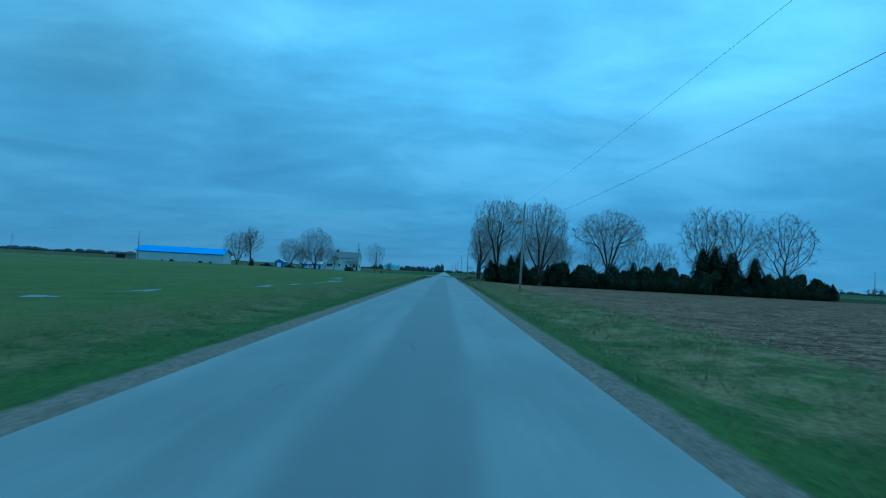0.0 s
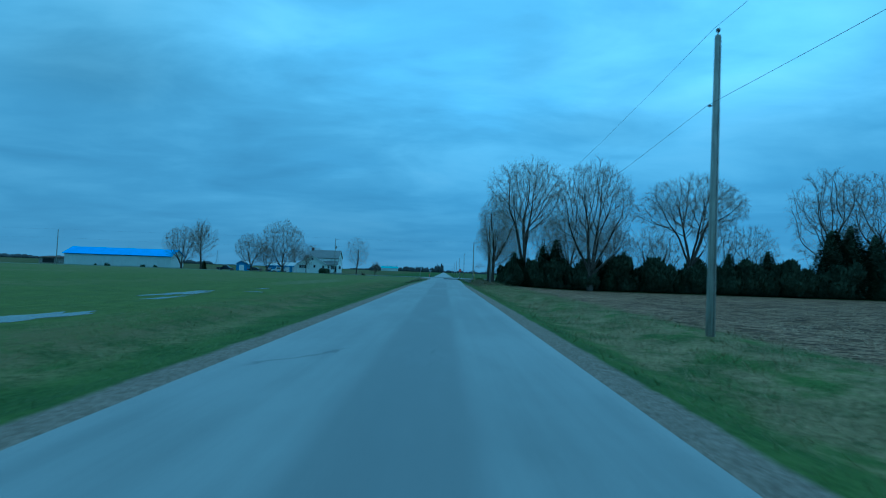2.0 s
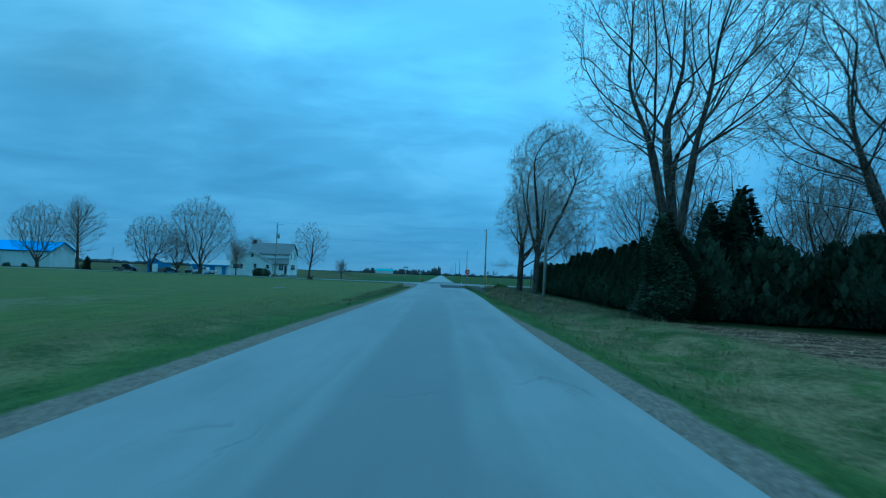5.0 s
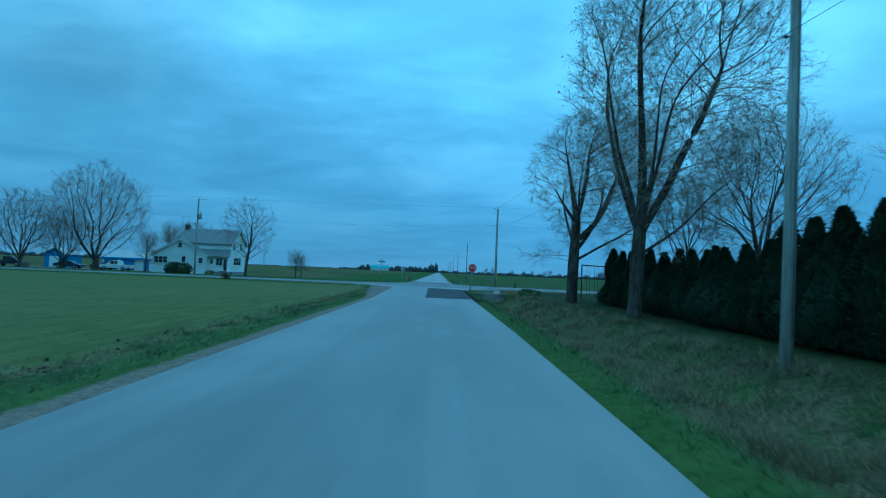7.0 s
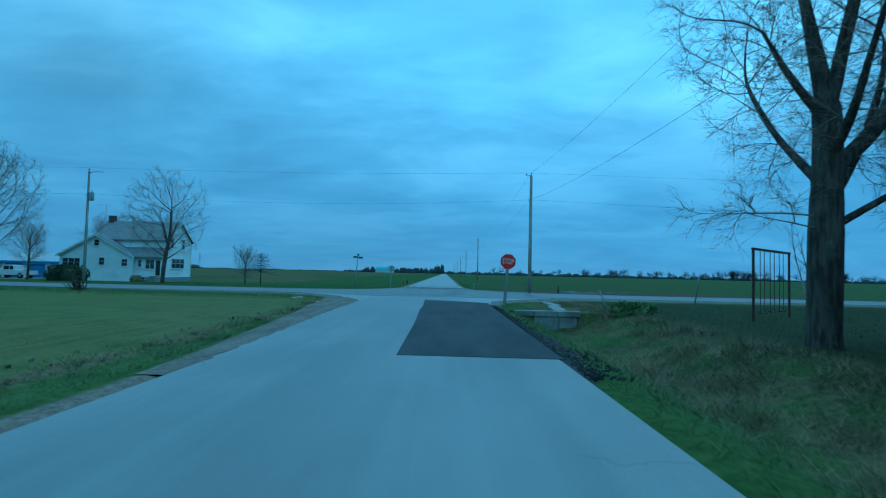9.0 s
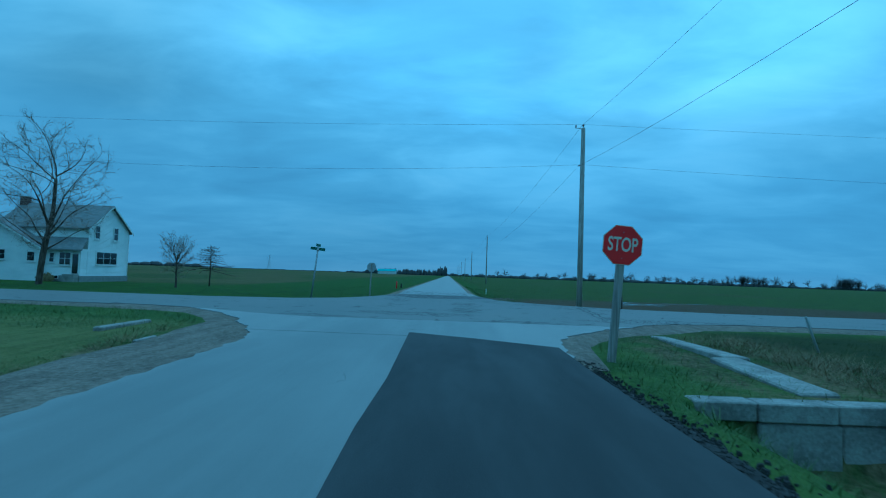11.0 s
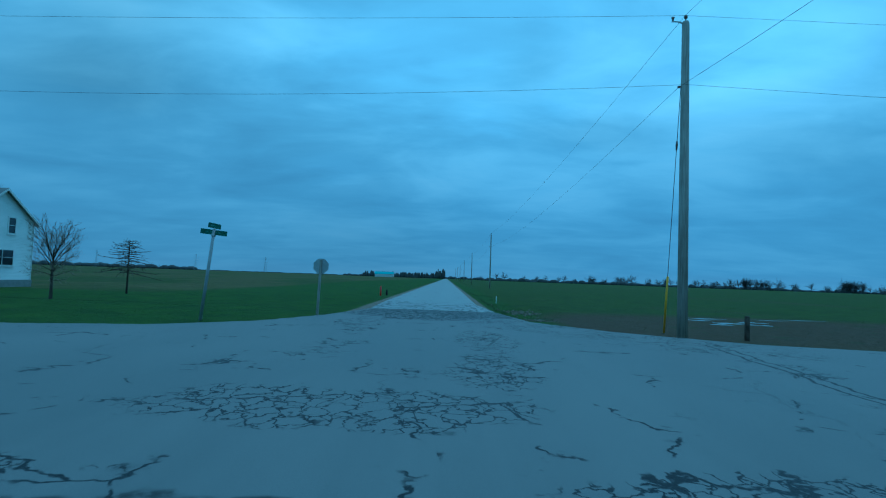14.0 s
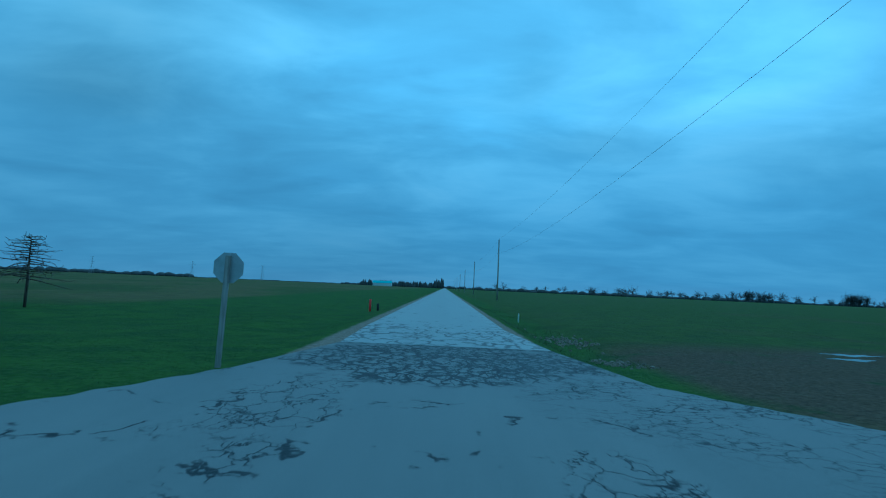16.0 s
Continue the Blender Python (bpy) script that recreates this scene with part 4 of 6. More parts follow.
def lettering(text, size, mat, parent, place, turn=(90, 0, 0), fat=0.0):
    cu = bpy.data.curves.new("lettering", "FONT")
    cu.body, cu.size, cu.align_x, cu.align_y, cu.extrude, cu.offset = text, size, "CENTER", "CENTER", 0.001, fat
    tmp = bpy.data.objects.new("lettering", cu)
    me = bpy.data.meshes.new_from_object(tmp)
    bpy.data.objects.remove(tmp)
    me.materials.clear()
    me.materials.append(mat)
    ob = new("lettering", me)
    ob.parent = parent
    ob.matrix_local = pose(*place, *turn)
    return ob


def shifted(rings, dz):
    return [[(x, y, z + dz) for x, y, z in r] for r in rings]


def stop_sign(x, y, mid, turn, lean, wide, label):
    s = thing("stop_sign", (x, y, gz(x, y)), label, "stop sign", "stop signs", turn, lean)
    r = wide / 2 / math.cos(radians(22.5))
    w = 0.075 if wide > 0.7 else 0.045
    part("post", Geo().box(-w, 0.0, -0.3, w, 0.10, mid + (0.30 if wide > 0.7 else 0.25), 0.008), M["post"], s, "weathered grey timber post")
    plate = part("plate", Geo().loft(shifted(octagon(r, -0.006, -0.002), mid)), M["alu"], s, "bare aluminium back")
    part("border", Geo().loft(shifted(octagon(r * 0.995, -0.010, -0.007), mid)), M["cream"], plate, "white reflective border")
    part("face", Geo().loft(shifted(octagon(r * 0.962, -0.014, -0.011), mid)), M["red"], plate, "red reflective face")
    word = lettering("STOP", 0.345 * wide / 0.762, M["cream"], plate, (0, -0.0165, mid), fat=0.006)
    word.scale = (0.70, 1.10, 1)
    for z in (-0.33 * wide, 0.33 * wide):
        part("bolt", Geo().tube([(0, -0.022, mid + z), (0, -0.010, mid + z)], [0.010, 0.012], 6), M["steel"], plate)
    return s


stop_sign(5.20, -13.3, 2.33, 0, (0, 4.0), 0.79, "red octagonal stop sign on a leaning grey timber post")
stop_sign(-3.36, 12.0, 2.0, 180, (0, -1.5), 0.61, "small stop sign showing its bare aluminium back, on timber")

st = thing("street_sign", (-6.36, 8.2, gz(-6.36, 8.2)), "two green street name blades on a leaning grey steel post", "street sign", lean=(0, 5.5))
part("post", Geo().tube([(0, 0, -0.3), (0, 0, 3.1)], [0.052, 0.050], 12), M["grey"], st, "dull grey steel pipe", True)
for z, ang, n, half in ((2.98, 4, 4, 0.44), (3.20, 86, 3, 0.42)):
    blade = part("blade", Geo().box(-half, -0.004, -0.085, half, 0.004, 0.085, 0.002), M["green"], st, "green name blade")
    blade.matrix_local = pose(0, -0.005, z, 0, 0, ang)
    for i in range(n):
        part("letter_bar", Geo().box(-0.25 + i * 0.13, -0.0065, -0.022, -0.165 + i * 0.13, -0.0045, 0.026), M["faded"], blade, "faded pale bar")
part("bracket", Geo().box(-0.06, -0.06, 2.84, 0.06, 0.06, 2.90, 0.004), M["alu"], st)


def marker(name, x, y, h, w, mat, label, category, lean=(0.0, 0.0), sides=8):
    m = thing(name, (x, y, gz(x, y)), label, category, lean=lean)
    part("shaft", Geo().tube([(0, 0, -0.2), (0, 0, h - 0.03), (0, 0, h)], [w, w, w * 0.7], sides), mat, m, smooth=sides > 6)
    part("cap", Geo().tube([(0, 0, h), (0, 0, h + 0.03)], [w * 1.15, w * 1.0], sides), mat, m)
    return m


marker("stub_post", 13.1, 10.4, 0.88, 0.092, M["bark"], "short dark wooden stub post at the field edge", "post")
marker("field_marker", -4.3, 40.2, 0.85, 0.08, M["red"], "short red marker post on the verge", "post")
marker("stub_post", -3.75, 40.4, 0.5, 0.09, M["crumbs"], "low dark stub beside the red marker post", "post")
marker("field_marker", 6.5, 39.5, 0.6, 0.045, M["white"], "short white marker post on the verge", "post")
marker("fence_post", 17.9, -7.4, 1.75, 0.05, M["post"], "leaning grey fence post in the grass", "post", lean=(0, 9))
marker("fence_post", 11.4, -10.2, 0.92, 0.032, M["palepost"], "short pale pipe leaning in the grass", "post", lean=(0, -20))
marker("garden_stake", 7.3, -63.0, 0.95, 0.018, M["post"], "thin grey stake in the ditch bank", "stake", lean=(0, 2), sides=6)
marker("garden_stake", 7.9, -63.6, 1.0, 0.018, M["post"], "thin grey stake in the ditch bank", "stake", lean=(0, -3), sides=6)

# concrete culvert at the corner
cu = thing("culvert", (6.95, -16.4, -0.1), "old pale concrete culvert headwall over the ditch", "culvert")
for x0, x1, dy in ((-0.72, 0.41, 0.0), (0.43, 1.25, 0.02)):
    part("headwall", Geo().box(x0, -0.10 + dy, -1.0, x1, 0.15 + dy, -0.215, 0.02), M["concrete"], cu)
for x0, x1, dy in ((-1.60, -0.76, 0.03), (-0.74, 0.33, 0.0), (0.35, 1.40, 0.015)):
    part("coping", Geo().box(x0, -0.14 + dy, -0.20, x1, 0.24 + dy, 0.06, 0.018), M["concrete"], cu)
w = part("wing_slab", Geo().box(-0.26, -2.4, -0.25, 0.26, 2.3, 0.10, 0.03), M["concrete"], cu, "long pale concrete slab")
w.matrix_local = pose(1.30, 6.4, -0.02, -1, 2, -2)
w = part("wing_slab", Geo().box(-0.3, -1.7, -0.25, 0.3, 1.6, 0.10, 0.03), M["concrete"], cu, "tilted concrete slab")
w.matrix_local = pose(0.85, 2.5, -0.03, 1, -2, -4)

bl = thing("concrete_slab", (-6.6, -9.9, gz(-6.6, -9.9)), "long pale concrete slab half buried in the grass", "slab", turn=1)
part("slab", Geo().box(-0.10, -1.15, -0.15, 0.10, 1.15, 0.09, 0.03), M["concrete"], bl)
bl = thing("concrete_slab", (-4.95, -11.8, gz(-4.95, -11.8)), "narrow broken piece of pale concrete beside gravel", "slab", turn=2)
part("slab", Geo().box(-0.05, -0.45, -0.1, 0.05, 0.45, 0.045, 0.02), M["concrete"], bl)

# child's swing frame in the yard
sw = thing("swing_frame", (16.47, -17.68, gz(16.47, -17.68)), "rusty steel swing frame with hanging chains in the yard", "swing set", turn=42)
for x in (-2.37, 2.37):
    part("upright", Geo().box(x - 0.045, -0.045, -0.3, x + 0.045, 0.045, 2.92, 0.01), M["rust"], sw)
part("top_beam", Geo().box(-2.45, -0.05, 2.922, 2.45, 0.05, 3.02, 0.01), M["rust"], sw)
for i, x in enumerate((-1.55, -1.05, -0.30, 0.25, 0.95, 1.50)):
    part("chain", Geo().tube([(x, 0, 2.925), (x + 0.012, 0, 1.5), (x, 0, 0.33)], [0.015] * 3, 6), M["rust"], sw)
for x in (-1.30, -0.02, 1.22):
    part("seat", Geo().box(x - 0.27, -0.09, 0.30, x + 0.27, 0.09, 0.335, 0.01), M["tyre"], sw, "black rubber seat")


# ---------------------------------------------------------------- trees
def bent(p, d, length, n, r, wild, lift):
    """Points of a limb from p in the direction d, wandering, and drawn upward by lift."""
    pts, step = [p], length / n
    x, y, z = d
    for _ in range(n):
        x, y, z = x + r.gauss(0, wild), y + r.gauss(0, wild), z + r.gauss(0, wild) + lift
        s = math.sqrt(x * x + y * y + z * z)
        x, y, z = x / s, y / s, z / s
        p = (p[0] + x * step, p[1] + y * step, p[2] + z * step)
        pts.append(p)
    return pts, (x, y, z)


def turned(d, angle, spin):
    """The direction at an angle from d, at the given spin about it."""
    v = Vector(d)
    u = v.orthogonal().normalized()
    w = v.cross(u)
    o = u * math.cos(spin) + w * math.sin(spin)
    q = v * math.cos(angle) + o * math.sin(angle)
    return (q.x, q.y, q.z)


def unit(v):
    return v / np.maximum(np.linalg.norm(v, axis=-1, keepdims=True), 1e-9)


def needles(p, d, length, radius):
    """Thin three-sided spikes from p along d, all at once: vertices and faces."""
    n = len(p)
    ref = np.where(np.abs(d[:, 2:3]) > 0.9, np.array([[1.0, 0, 0]]), np.array([[0, 0, 1.0]]))
    u = unit(np.cross(d, ref))
    w = np.cross(d, u)
    r = radius[:, None]
    ring = [p + r * (u * c + w * s) for c, s in CIRCLE[3]]
    v = np.stack([*ring, p + d * length[:, None]], 1).reshape(-1, 3)
    i = 4 * np.arange(n)[:, None]
    f = np.concatenate([i + np.array([[0, 1, 3]]), i + np.array([[1, 2, 3]]), i + np.array([[2, 0, 3]])])
    return v, f


def blades(p, d, length, half, r):
    """Fine twigs as slim triangles from p along d, all at once: vertices and faces."""
    w = unit(np.cross(d, unit(r.normal(0, 1, p.shape)))) * half[:, None]
    v = np.stack([p - w, p + w, p + d * length[:, None]], 1).reshape(-1, 3)
    return v, np.arange(3 * len(p)).reshape(-1, 3)


def array_mesh(name, v, f, mat):
    """A mesh of triangles from arrays."""
    me = bpy.data.meshes.new(name)
    n = len(f)
    me.vertices.add(len(v))
    me.vertices.foreach_set("co", np.asarray(v, np.float32).ravel())
    me.loops.add(3 * n)
    me.loops.foreach_set("vertex_index", np.asarray(f, np.int32).ravel())
    me.polygons.add(n)
    me.polygons.foreach_set("loop_start", np.arange(n, dtype=np.int32) * 3)
    me.update(calc_edges=True)
    me.materials.append(mat)
    return me


def tree_meshes(tall, wide, girth, seed, fork=0.22, stems=5, spread=0.5, buds=0.0, twig=0.0105, low=(), tilt=(0.0, 0.0), bottom=0.25, droop=0.0, sprays=3, rise=0.25, leads=(), shift=(0.0, 0.0), power=2.25, low_back=0, arch=0.10, fine=4, mid=0.58, points=3380):
    """A leafless tree: limbs rise from the fork and divide until they fill a domed outline, where fine twigs end them."""
    r = np.random.RandomState(seed)
    step, top = tall * 0.025, tall
    z0 = tall * bottom
    heart = np.array([shift[0], shift[1], z0 + (top - z0) * mid])
    nodes, parent, away = [], [], []

    def grow(start, d, n, lift, wild, seg=None):
        at = start
        p = nodes[at]
        for _ in range(n):
            d = unit(d + np.array([0, 0, lift]) + r.normal(0, wild, 3))
            p = p + d * (seg or step)
            nodes.append(p)
            parent.append(at)
            away.append(d)
            at = len(nodes) - 1
        return at

    def crown(count):
        """Places within the domed outline, thinner in the middle and in a few gaps, that the branches grow towards."""
        u = unit(r.normal(0, 1, (count * 2, 3)))
        way = np.arctan2(u[:, 1], u[:, 0])
        lump = 1 + 0.08 * np.sin(3 * way + seed) + 0.06 * np.sin(5 * way + 2 * seed + 4 * u[:, 2])
        rho = r.uniform(0.02, 1, count * 2) ** 0.42 * lump
        size = np.stack([np.full(len(u), wide / 2), np.full(len(u), wide / 2), np.where(u[:, 2] > 0, top - heart[2], heart[2] - z0)], -1)
        p = heart + u * rho[:, None] * size
        w = p * 7.5 / tall
        gap = np.sin(w[:, 0] * 2.1 + seed) * np.sin(w[:, 1] * 2.3 + 2 * seed) * np.sin(w[:, 2] * 2.0 + 3 * seed)
        return p[gap > -0.34][:count]

    def colonize(goal, far, close):
        """Grow the nodes towards the places that they are nearest to, until each is reached."""
        N = np.array(nodes)
        gap = np.linalg.norm(goal[:, None] - N[None, crotch // 2:], axis=2)
        near, dist = gap.argmin(1) + crotch // 2, gap.min(1)
        shoots, root = {}, nodes[crotch]
        for _ in range(90):
            live = dist < far
            if not live.any() or len(nodes) > 16000:
                break
            first = len(nodes)
            for at in np.unique(near[live]):
                pull = unit(goal[live & (near == at)] - nodes[at]).sum(0)
                d = unit(unit(pull + 1e-6) + 0.75 * away[at] + 0.30 * unit(nodes[at] - root) + np.array([0, 0, arch - droop]) + r.normal(0, 0.04, 3))
                made = shoots.setdefault(int(at), [])
                if len(made) > 2 or any(float(d @ e) > 0.90 for e in made):
                    continue
                made.append(d)
                nodes.append(nodes[at] + d * step)
                parent.append(int(at))
                away.append(d)
            if len(nodes) == first:
                break
            gap = np.linalg.norm(goal[:, None] - np.array(nodes[first:])[None], axis=2)
            best = gap.min(1)
            near = np.where(best < dist, gap.argmin(1) + first, near)
            dist = np.minimum(dist, best)
            left = dist > close
            goal, near, dist = goal[left], near[left], dist[left]

    nodes.append(np.array([0, 0, -0.3])), parent.append(-1), away.append(np.array([0, 0, 1.0]))
    crotch = grow(0, np.array([tilt[0], tilt[1], 1.0]), max(int(fork * tall / step), 2), 0.03, 0.02)
    for i in range(stems):
        a = 2 * math.pi * (i + r.uniform(-0.3, 0.3)) / stems
        lean = spread * r.uniform(0.45, 1.15)
        grow(crotch - (i % 3 if crotch > 4 else 0), np.array([math.sin(lean) * math.cos(a), math.sin(lean) * math.sin(a), math.cos(lean)]), max(int(rise * tall * r.uniform(0.6, 1.0) / step), 3), 0.02, 0.05)
    strong = []
    for back, way, lean, far, stout in leads:
        a, o = radians(way), radians(lean)
        first = len(nodes)
        last = grow(max(crotch - back, 2), np.array([math.sin(o) * math.cos(a), math.sin(o) * math.sin(a), math.cos(o)]), int(far * tall / step), 0.045, 0.050)
        strong.append((first, last, stout))
    goal = [crown(points)]
    for i, way in enumerate(low):
        start = max(crotch - low_back - i, 2)
        last = grow(start, np.array([math.cos(radians(way)), math.sin(radians(way)), 0.15]), int(wide * 0.16 / step), -0.05, 0.08)
        goal.append(nodes[last] + away[last] * tall * 0.06 + r.normal(0, tall * 0.035, (60, 3)) * np.array([1, 1, 0.5]))
    colonize(np.concatenate(goal), tall * 0.13, step * 1.05)
    n = len(nodes)
    # straighten the limbs
    main, pa = np.full(n, -1), np.array(parent)
    for i in range(n - 1, 0, -1):
        main[pa[i]] = i
    has = np.where((main >= 0) & (pa >= 0))[0]
    P = np.array(nodes)
    for _ in range(3):
        P[has] = 0.4 * P[has] + 0.3 * (P[pa[has]] + P[main[has]])
    nodes = list(P)
    away = list(unit(P - P[np.maximum(pa, 0)] + np.array([0, 0, 1e-6])))
    kids = [[] for _ in range(n)]
    for i in range(1, n):
        kids[parent[i]].append(i)
    load = np.zeros(n)
    for i in range(n - 1, -1, -1):
        load[i] = (twig * 1.15) ** power if not kids[i] else load[i]
        if i:
            load[parent[i]] += load[i]
    rad = load ** (1 / power)
    rad *= (girth / rad[min(2, n - 1)]) ** np.clip((rad - twig * 2) / (girth * 0.3), 0, 1)
    rad = np.minimum(rad, girth)
    rad[:crotch + 1] = np.maximum(rad[:crotch + 1], girth * np.linspace(1.0, 0.84, crotch + 1))
    for first, last, k in strong:
        rad[first:last + 1] = np.maximum(rad[first:last + 1], girth * np.linspace(k, 0.10, last - first + 1))
    rad[0], rad[1] = girth * 1.3, girth * 1.08
    trunk, limb, branch = Geo(), Geo(), Geo()
    todo = [(0, None)]
    while todo:
        i, back = todo.pop()
        chain = [i] if back is None else [back, i]
        while kids[i]:
            ks = sorted(kids[i], key=lambda j: -rad[j])
            todo += [(j, i) for j in ks[1:]]
            i = ks[0]
            chain.append(i)
        rr = [rad[j] for j in chain]
        if back is not None:
            rr[0] = min(rad[back] * 0.9, rr[1] * 1.35)
        big = rr[min(1, len(rr) - 1)]
        geo, sides = (trunk, 12) if big > girth * 0.5 else (trunk, 8) if big > 0.09 else (limb, 5) if big > 0.032 else (branch, 3)
        geo.tube([tuple(nodes[j]) for j in chain], [float(x) for x in rr], sides, cap=sides > 3)
    # twigs end all thin wood
    N, A = np.array(nodes), np.array(away)
    thin = np.where((rad < twig * 2.2) & (np.arange(n) > crotch + 3))[0]
    src = np.repeat(thin, sprays)
    m = len(src)
    p = N[src] - A[src] * step * r.uniform(0, 0.6, (m, 1))
    d = unit(0.9 * A[src] + unit(r.normal(0, 1, (m, 3))) * r.uniform(0.4, 0.9, (m, 1)) + 0.25 * unit(p - heart) + np.array([0, 0, 0.12 - 3 * droop]))
    L = tall * r.uniform(0.022, 0.050, m)
    v1, f1 = needles(p, d, L, np.full(m, twig * 0.7))
    q = fine * m
    p2 = np.repeat(p, fine, 0) + np.repeat(d * L[:, None], fine, 0) * r.uniform(0.15, 0.98, (q, 1))
    d2 = unit(np.repeat(d, fine, 0) + unit(r.normal(0, 1, (q, 3))) * 0.75 + np.array([0, 0, 0.10 - 2 * droop]))
    L2 = np.repeat(L, fine) * r.uniform(0.35, 0.95, q)
    v2, f2 = blades(p2, d2, L2, np.full(q, twig * 0.62), r)
    out = [("trunk", trunk.mesh("trunk", M["bark"], True)), ("limb_crown", limb.mesh("limb_crown", M["bark"], True)), ("branch_crown", branch.mesh("branch_crown", M["twig"], True)),
           ("twig_crown", array_mesh("twig_crown", np.concatenate([v1, v2]), np.concatenate([f1, f2 + len(v1)]), M["twig"]))]
    if buds:
        pick = r.uniform(0, 1, q) < buds * 0.7
        c = (p2 + d2 * L2[:, None])[pick]
        s = r.uniform(0.04, 0.085, (len(c), 1, 1))
        v = (c[:, None] + r.uniform(-1, 1, (len(c), 3, 3)) * s).reshape(-1, 3)
        out.append(("bud_cover", array_mesh("bud_cover", v, np.arange(len(v)).reshape(-1, 3), M["bud"])))
    return out


def fan_tree(tall, wide, girth, seed, clear=0.2, n=28, twig=0.010, top=0.46, trunk_to=0.50, wood="twig"):
    """A leafless tree with limbs that radiate from its trunk to a domed crown, and branchlets along each limb."""
    r = random.Random(seed)
    trunk, limb = Geo(), Geo()
    axis, _ = bent((0, 0, -0.3), (r.gauss(0, 0.02), r.gauss(0, 0.02), 1), tall * trunk_to + 0.3, 12, r, 0.03, 0.02)
    trunk.tube(axis, [girth * 1.35, girth * 1.05] + [girth * (1 - 0.060 * i) for i in range(1, 12)], 10)
    mid = tall * (1 + clear * 0.75) / 2
    a, b = wide / 2, tall - mid
    P, D, L = [], [], []
    for i in range(n):
        s = i / (n - 1)
        h = (clear + (top - clear) * s) * tall
        q = min(h / (tall * trunk_to), 0.99) * 12
        j = min(int(q), 11)
        p = tuple(axis[j][c] + (axis[j + 1][c] - axis[j][c]) * (q - j) for c in range(3))
        e = radians(11 + 60 * s ** 0.9 + r.uniform(-9, 9))
        w = i * 2.4 + r.uniform(-0.4, 0.4)
        d = (math.cos(w) * math.cos(e), math.sin(w) * math.cos(e), math.sin(e))
        # length to the crown's outline
        k2 = (d[0] ** 2 + d[1] ** 2) / a ** 2 + d[2] ** 2 / b ** 2
        k1 = d[2] * (p[2] - mid) / b ** 2
        k0 = (p[2] - mid) ** 2 / b ** 2 - 1
        reach = (-k1 + math.sqrt(max(k1 * k1 - k2 * k0, 0.0))) / k2 * r.uniform(0.84, 1.06)
        pts, _ = bent(p, d, reach, 8, r, 0.085, 0.016)
        r0 = min(girth * 0.42, 0.0115 * reach + 0.010)
        rr = [r0 * (1 - 0.105 * m) for m in range(9)]
        limb.tube(pts, rr, 5)
        m = max(int(reach / (tall * 0.034)), 5)
        for c in range(m):
            t = 0.22 + 0.76 * c / m
            u = min(int(t * 8), 7)
            way = tuple(pts[u + 1][x] - pts[u][x] for x in range(3))
            g = math.sqrt(sum(x * x for x in way))
            way = tuple(x / g for x in way)
            f = t * 8 - u
            o = tuple(pts[u][x] + (pts[u + 1][x] - pts[u][x]) * f for x in range(3))
            l2 = reach * (0.44 * (1 - t) + 0.13) * r.uniform(0.65, 1.15)
            p2, _ = bent(o, turned(way, r.uniform(0.45, 0.85), c * 2.4 + r.uniform(-0.7, 0.7)), l2, 4, r, 0.07, 0.04)
            r2 = max(rr[u] * 0.40, twig * 0.8)
            limb.tube(p2, [r2, r2 * 0.85, r2 * 0.7, r2 * 0.55, r2 * 0.4], 3, False)
            for x in range(max(int(l2 / (tall * 0.017)), 3)):
                y = r.uniform(0.15, 1.0) * 4
                v = min(int(y), 3)
                w2 = tuple(p2[v + 1][z] - p2[v][z] for z in range(3))
                P.append(tuple(p2[v][z] + w2[z] * (y - v) for z in range(3)))
                D.append(w2)
                L.append(l2)
    q = np.random.RandomState(seed)
    P, D, L = np.array(P), unit(np.array(D)), np.array(L)
    m = len(P)
    d = unit(D + unit(q.normal(0, 1, (m, 3))) * q.uniform(0.5, 0.9, (m, 1)) + np.array([0, 0, 0.15]))
    ln = tall * q.uniform(0.03, 0.07, m)
    v1, f1 = needles(P, d, ln, np.full(m, twig * 0.8))
    n5 = 5 * m
    p2 = np.repeat(P, 5, 0) + np.repeat(d * ln[:, None], 5, 0) * q.uniform(0.2, 0.98, (n5, 1))
    d2 = unit(np.repeat(d, 5, 0) + unit(q.normal(0, 1, (n5, 3))) * 0.7 + np.array([0, 0, 0.10]))
    v2, f2 = blades(p2, d2, np.repeat(ln, 5) * q.uniform(0.35, 0.8, n5), np.full(n5, twig * 0.6), q)
    return [("trunk", trunk.mesh("trunk", M["bark"], True)), ("limb_crown", limb.mesh("limb_crown", M[wood], True)),
            ("twig_crown", array_mesh("twig_crown", np.concatenate([v1, v2]), np.concatenate([f1, f2 + len(v1)]), M["twig"]))]


def plant(name, place, label, meshes, turn=0.0, scale=1.0, group="", category="tree"):
    t = thing(name, place, label, category, group, turn)
    for nm, me in meshes:
        ob = part(nm, me, None, t)
        if nm in ("branch_crown", "twig_crown", "bud_cover"):
            tagged(ob, kind="stuff")
    t.scale = (scale, scale, scale)
    return t


def tree(x, y, label, turn=0.0, **kw):
    return plant("bare_tree", (x, y, gz(x, y)), label, tree_meshes(**kw), turn)


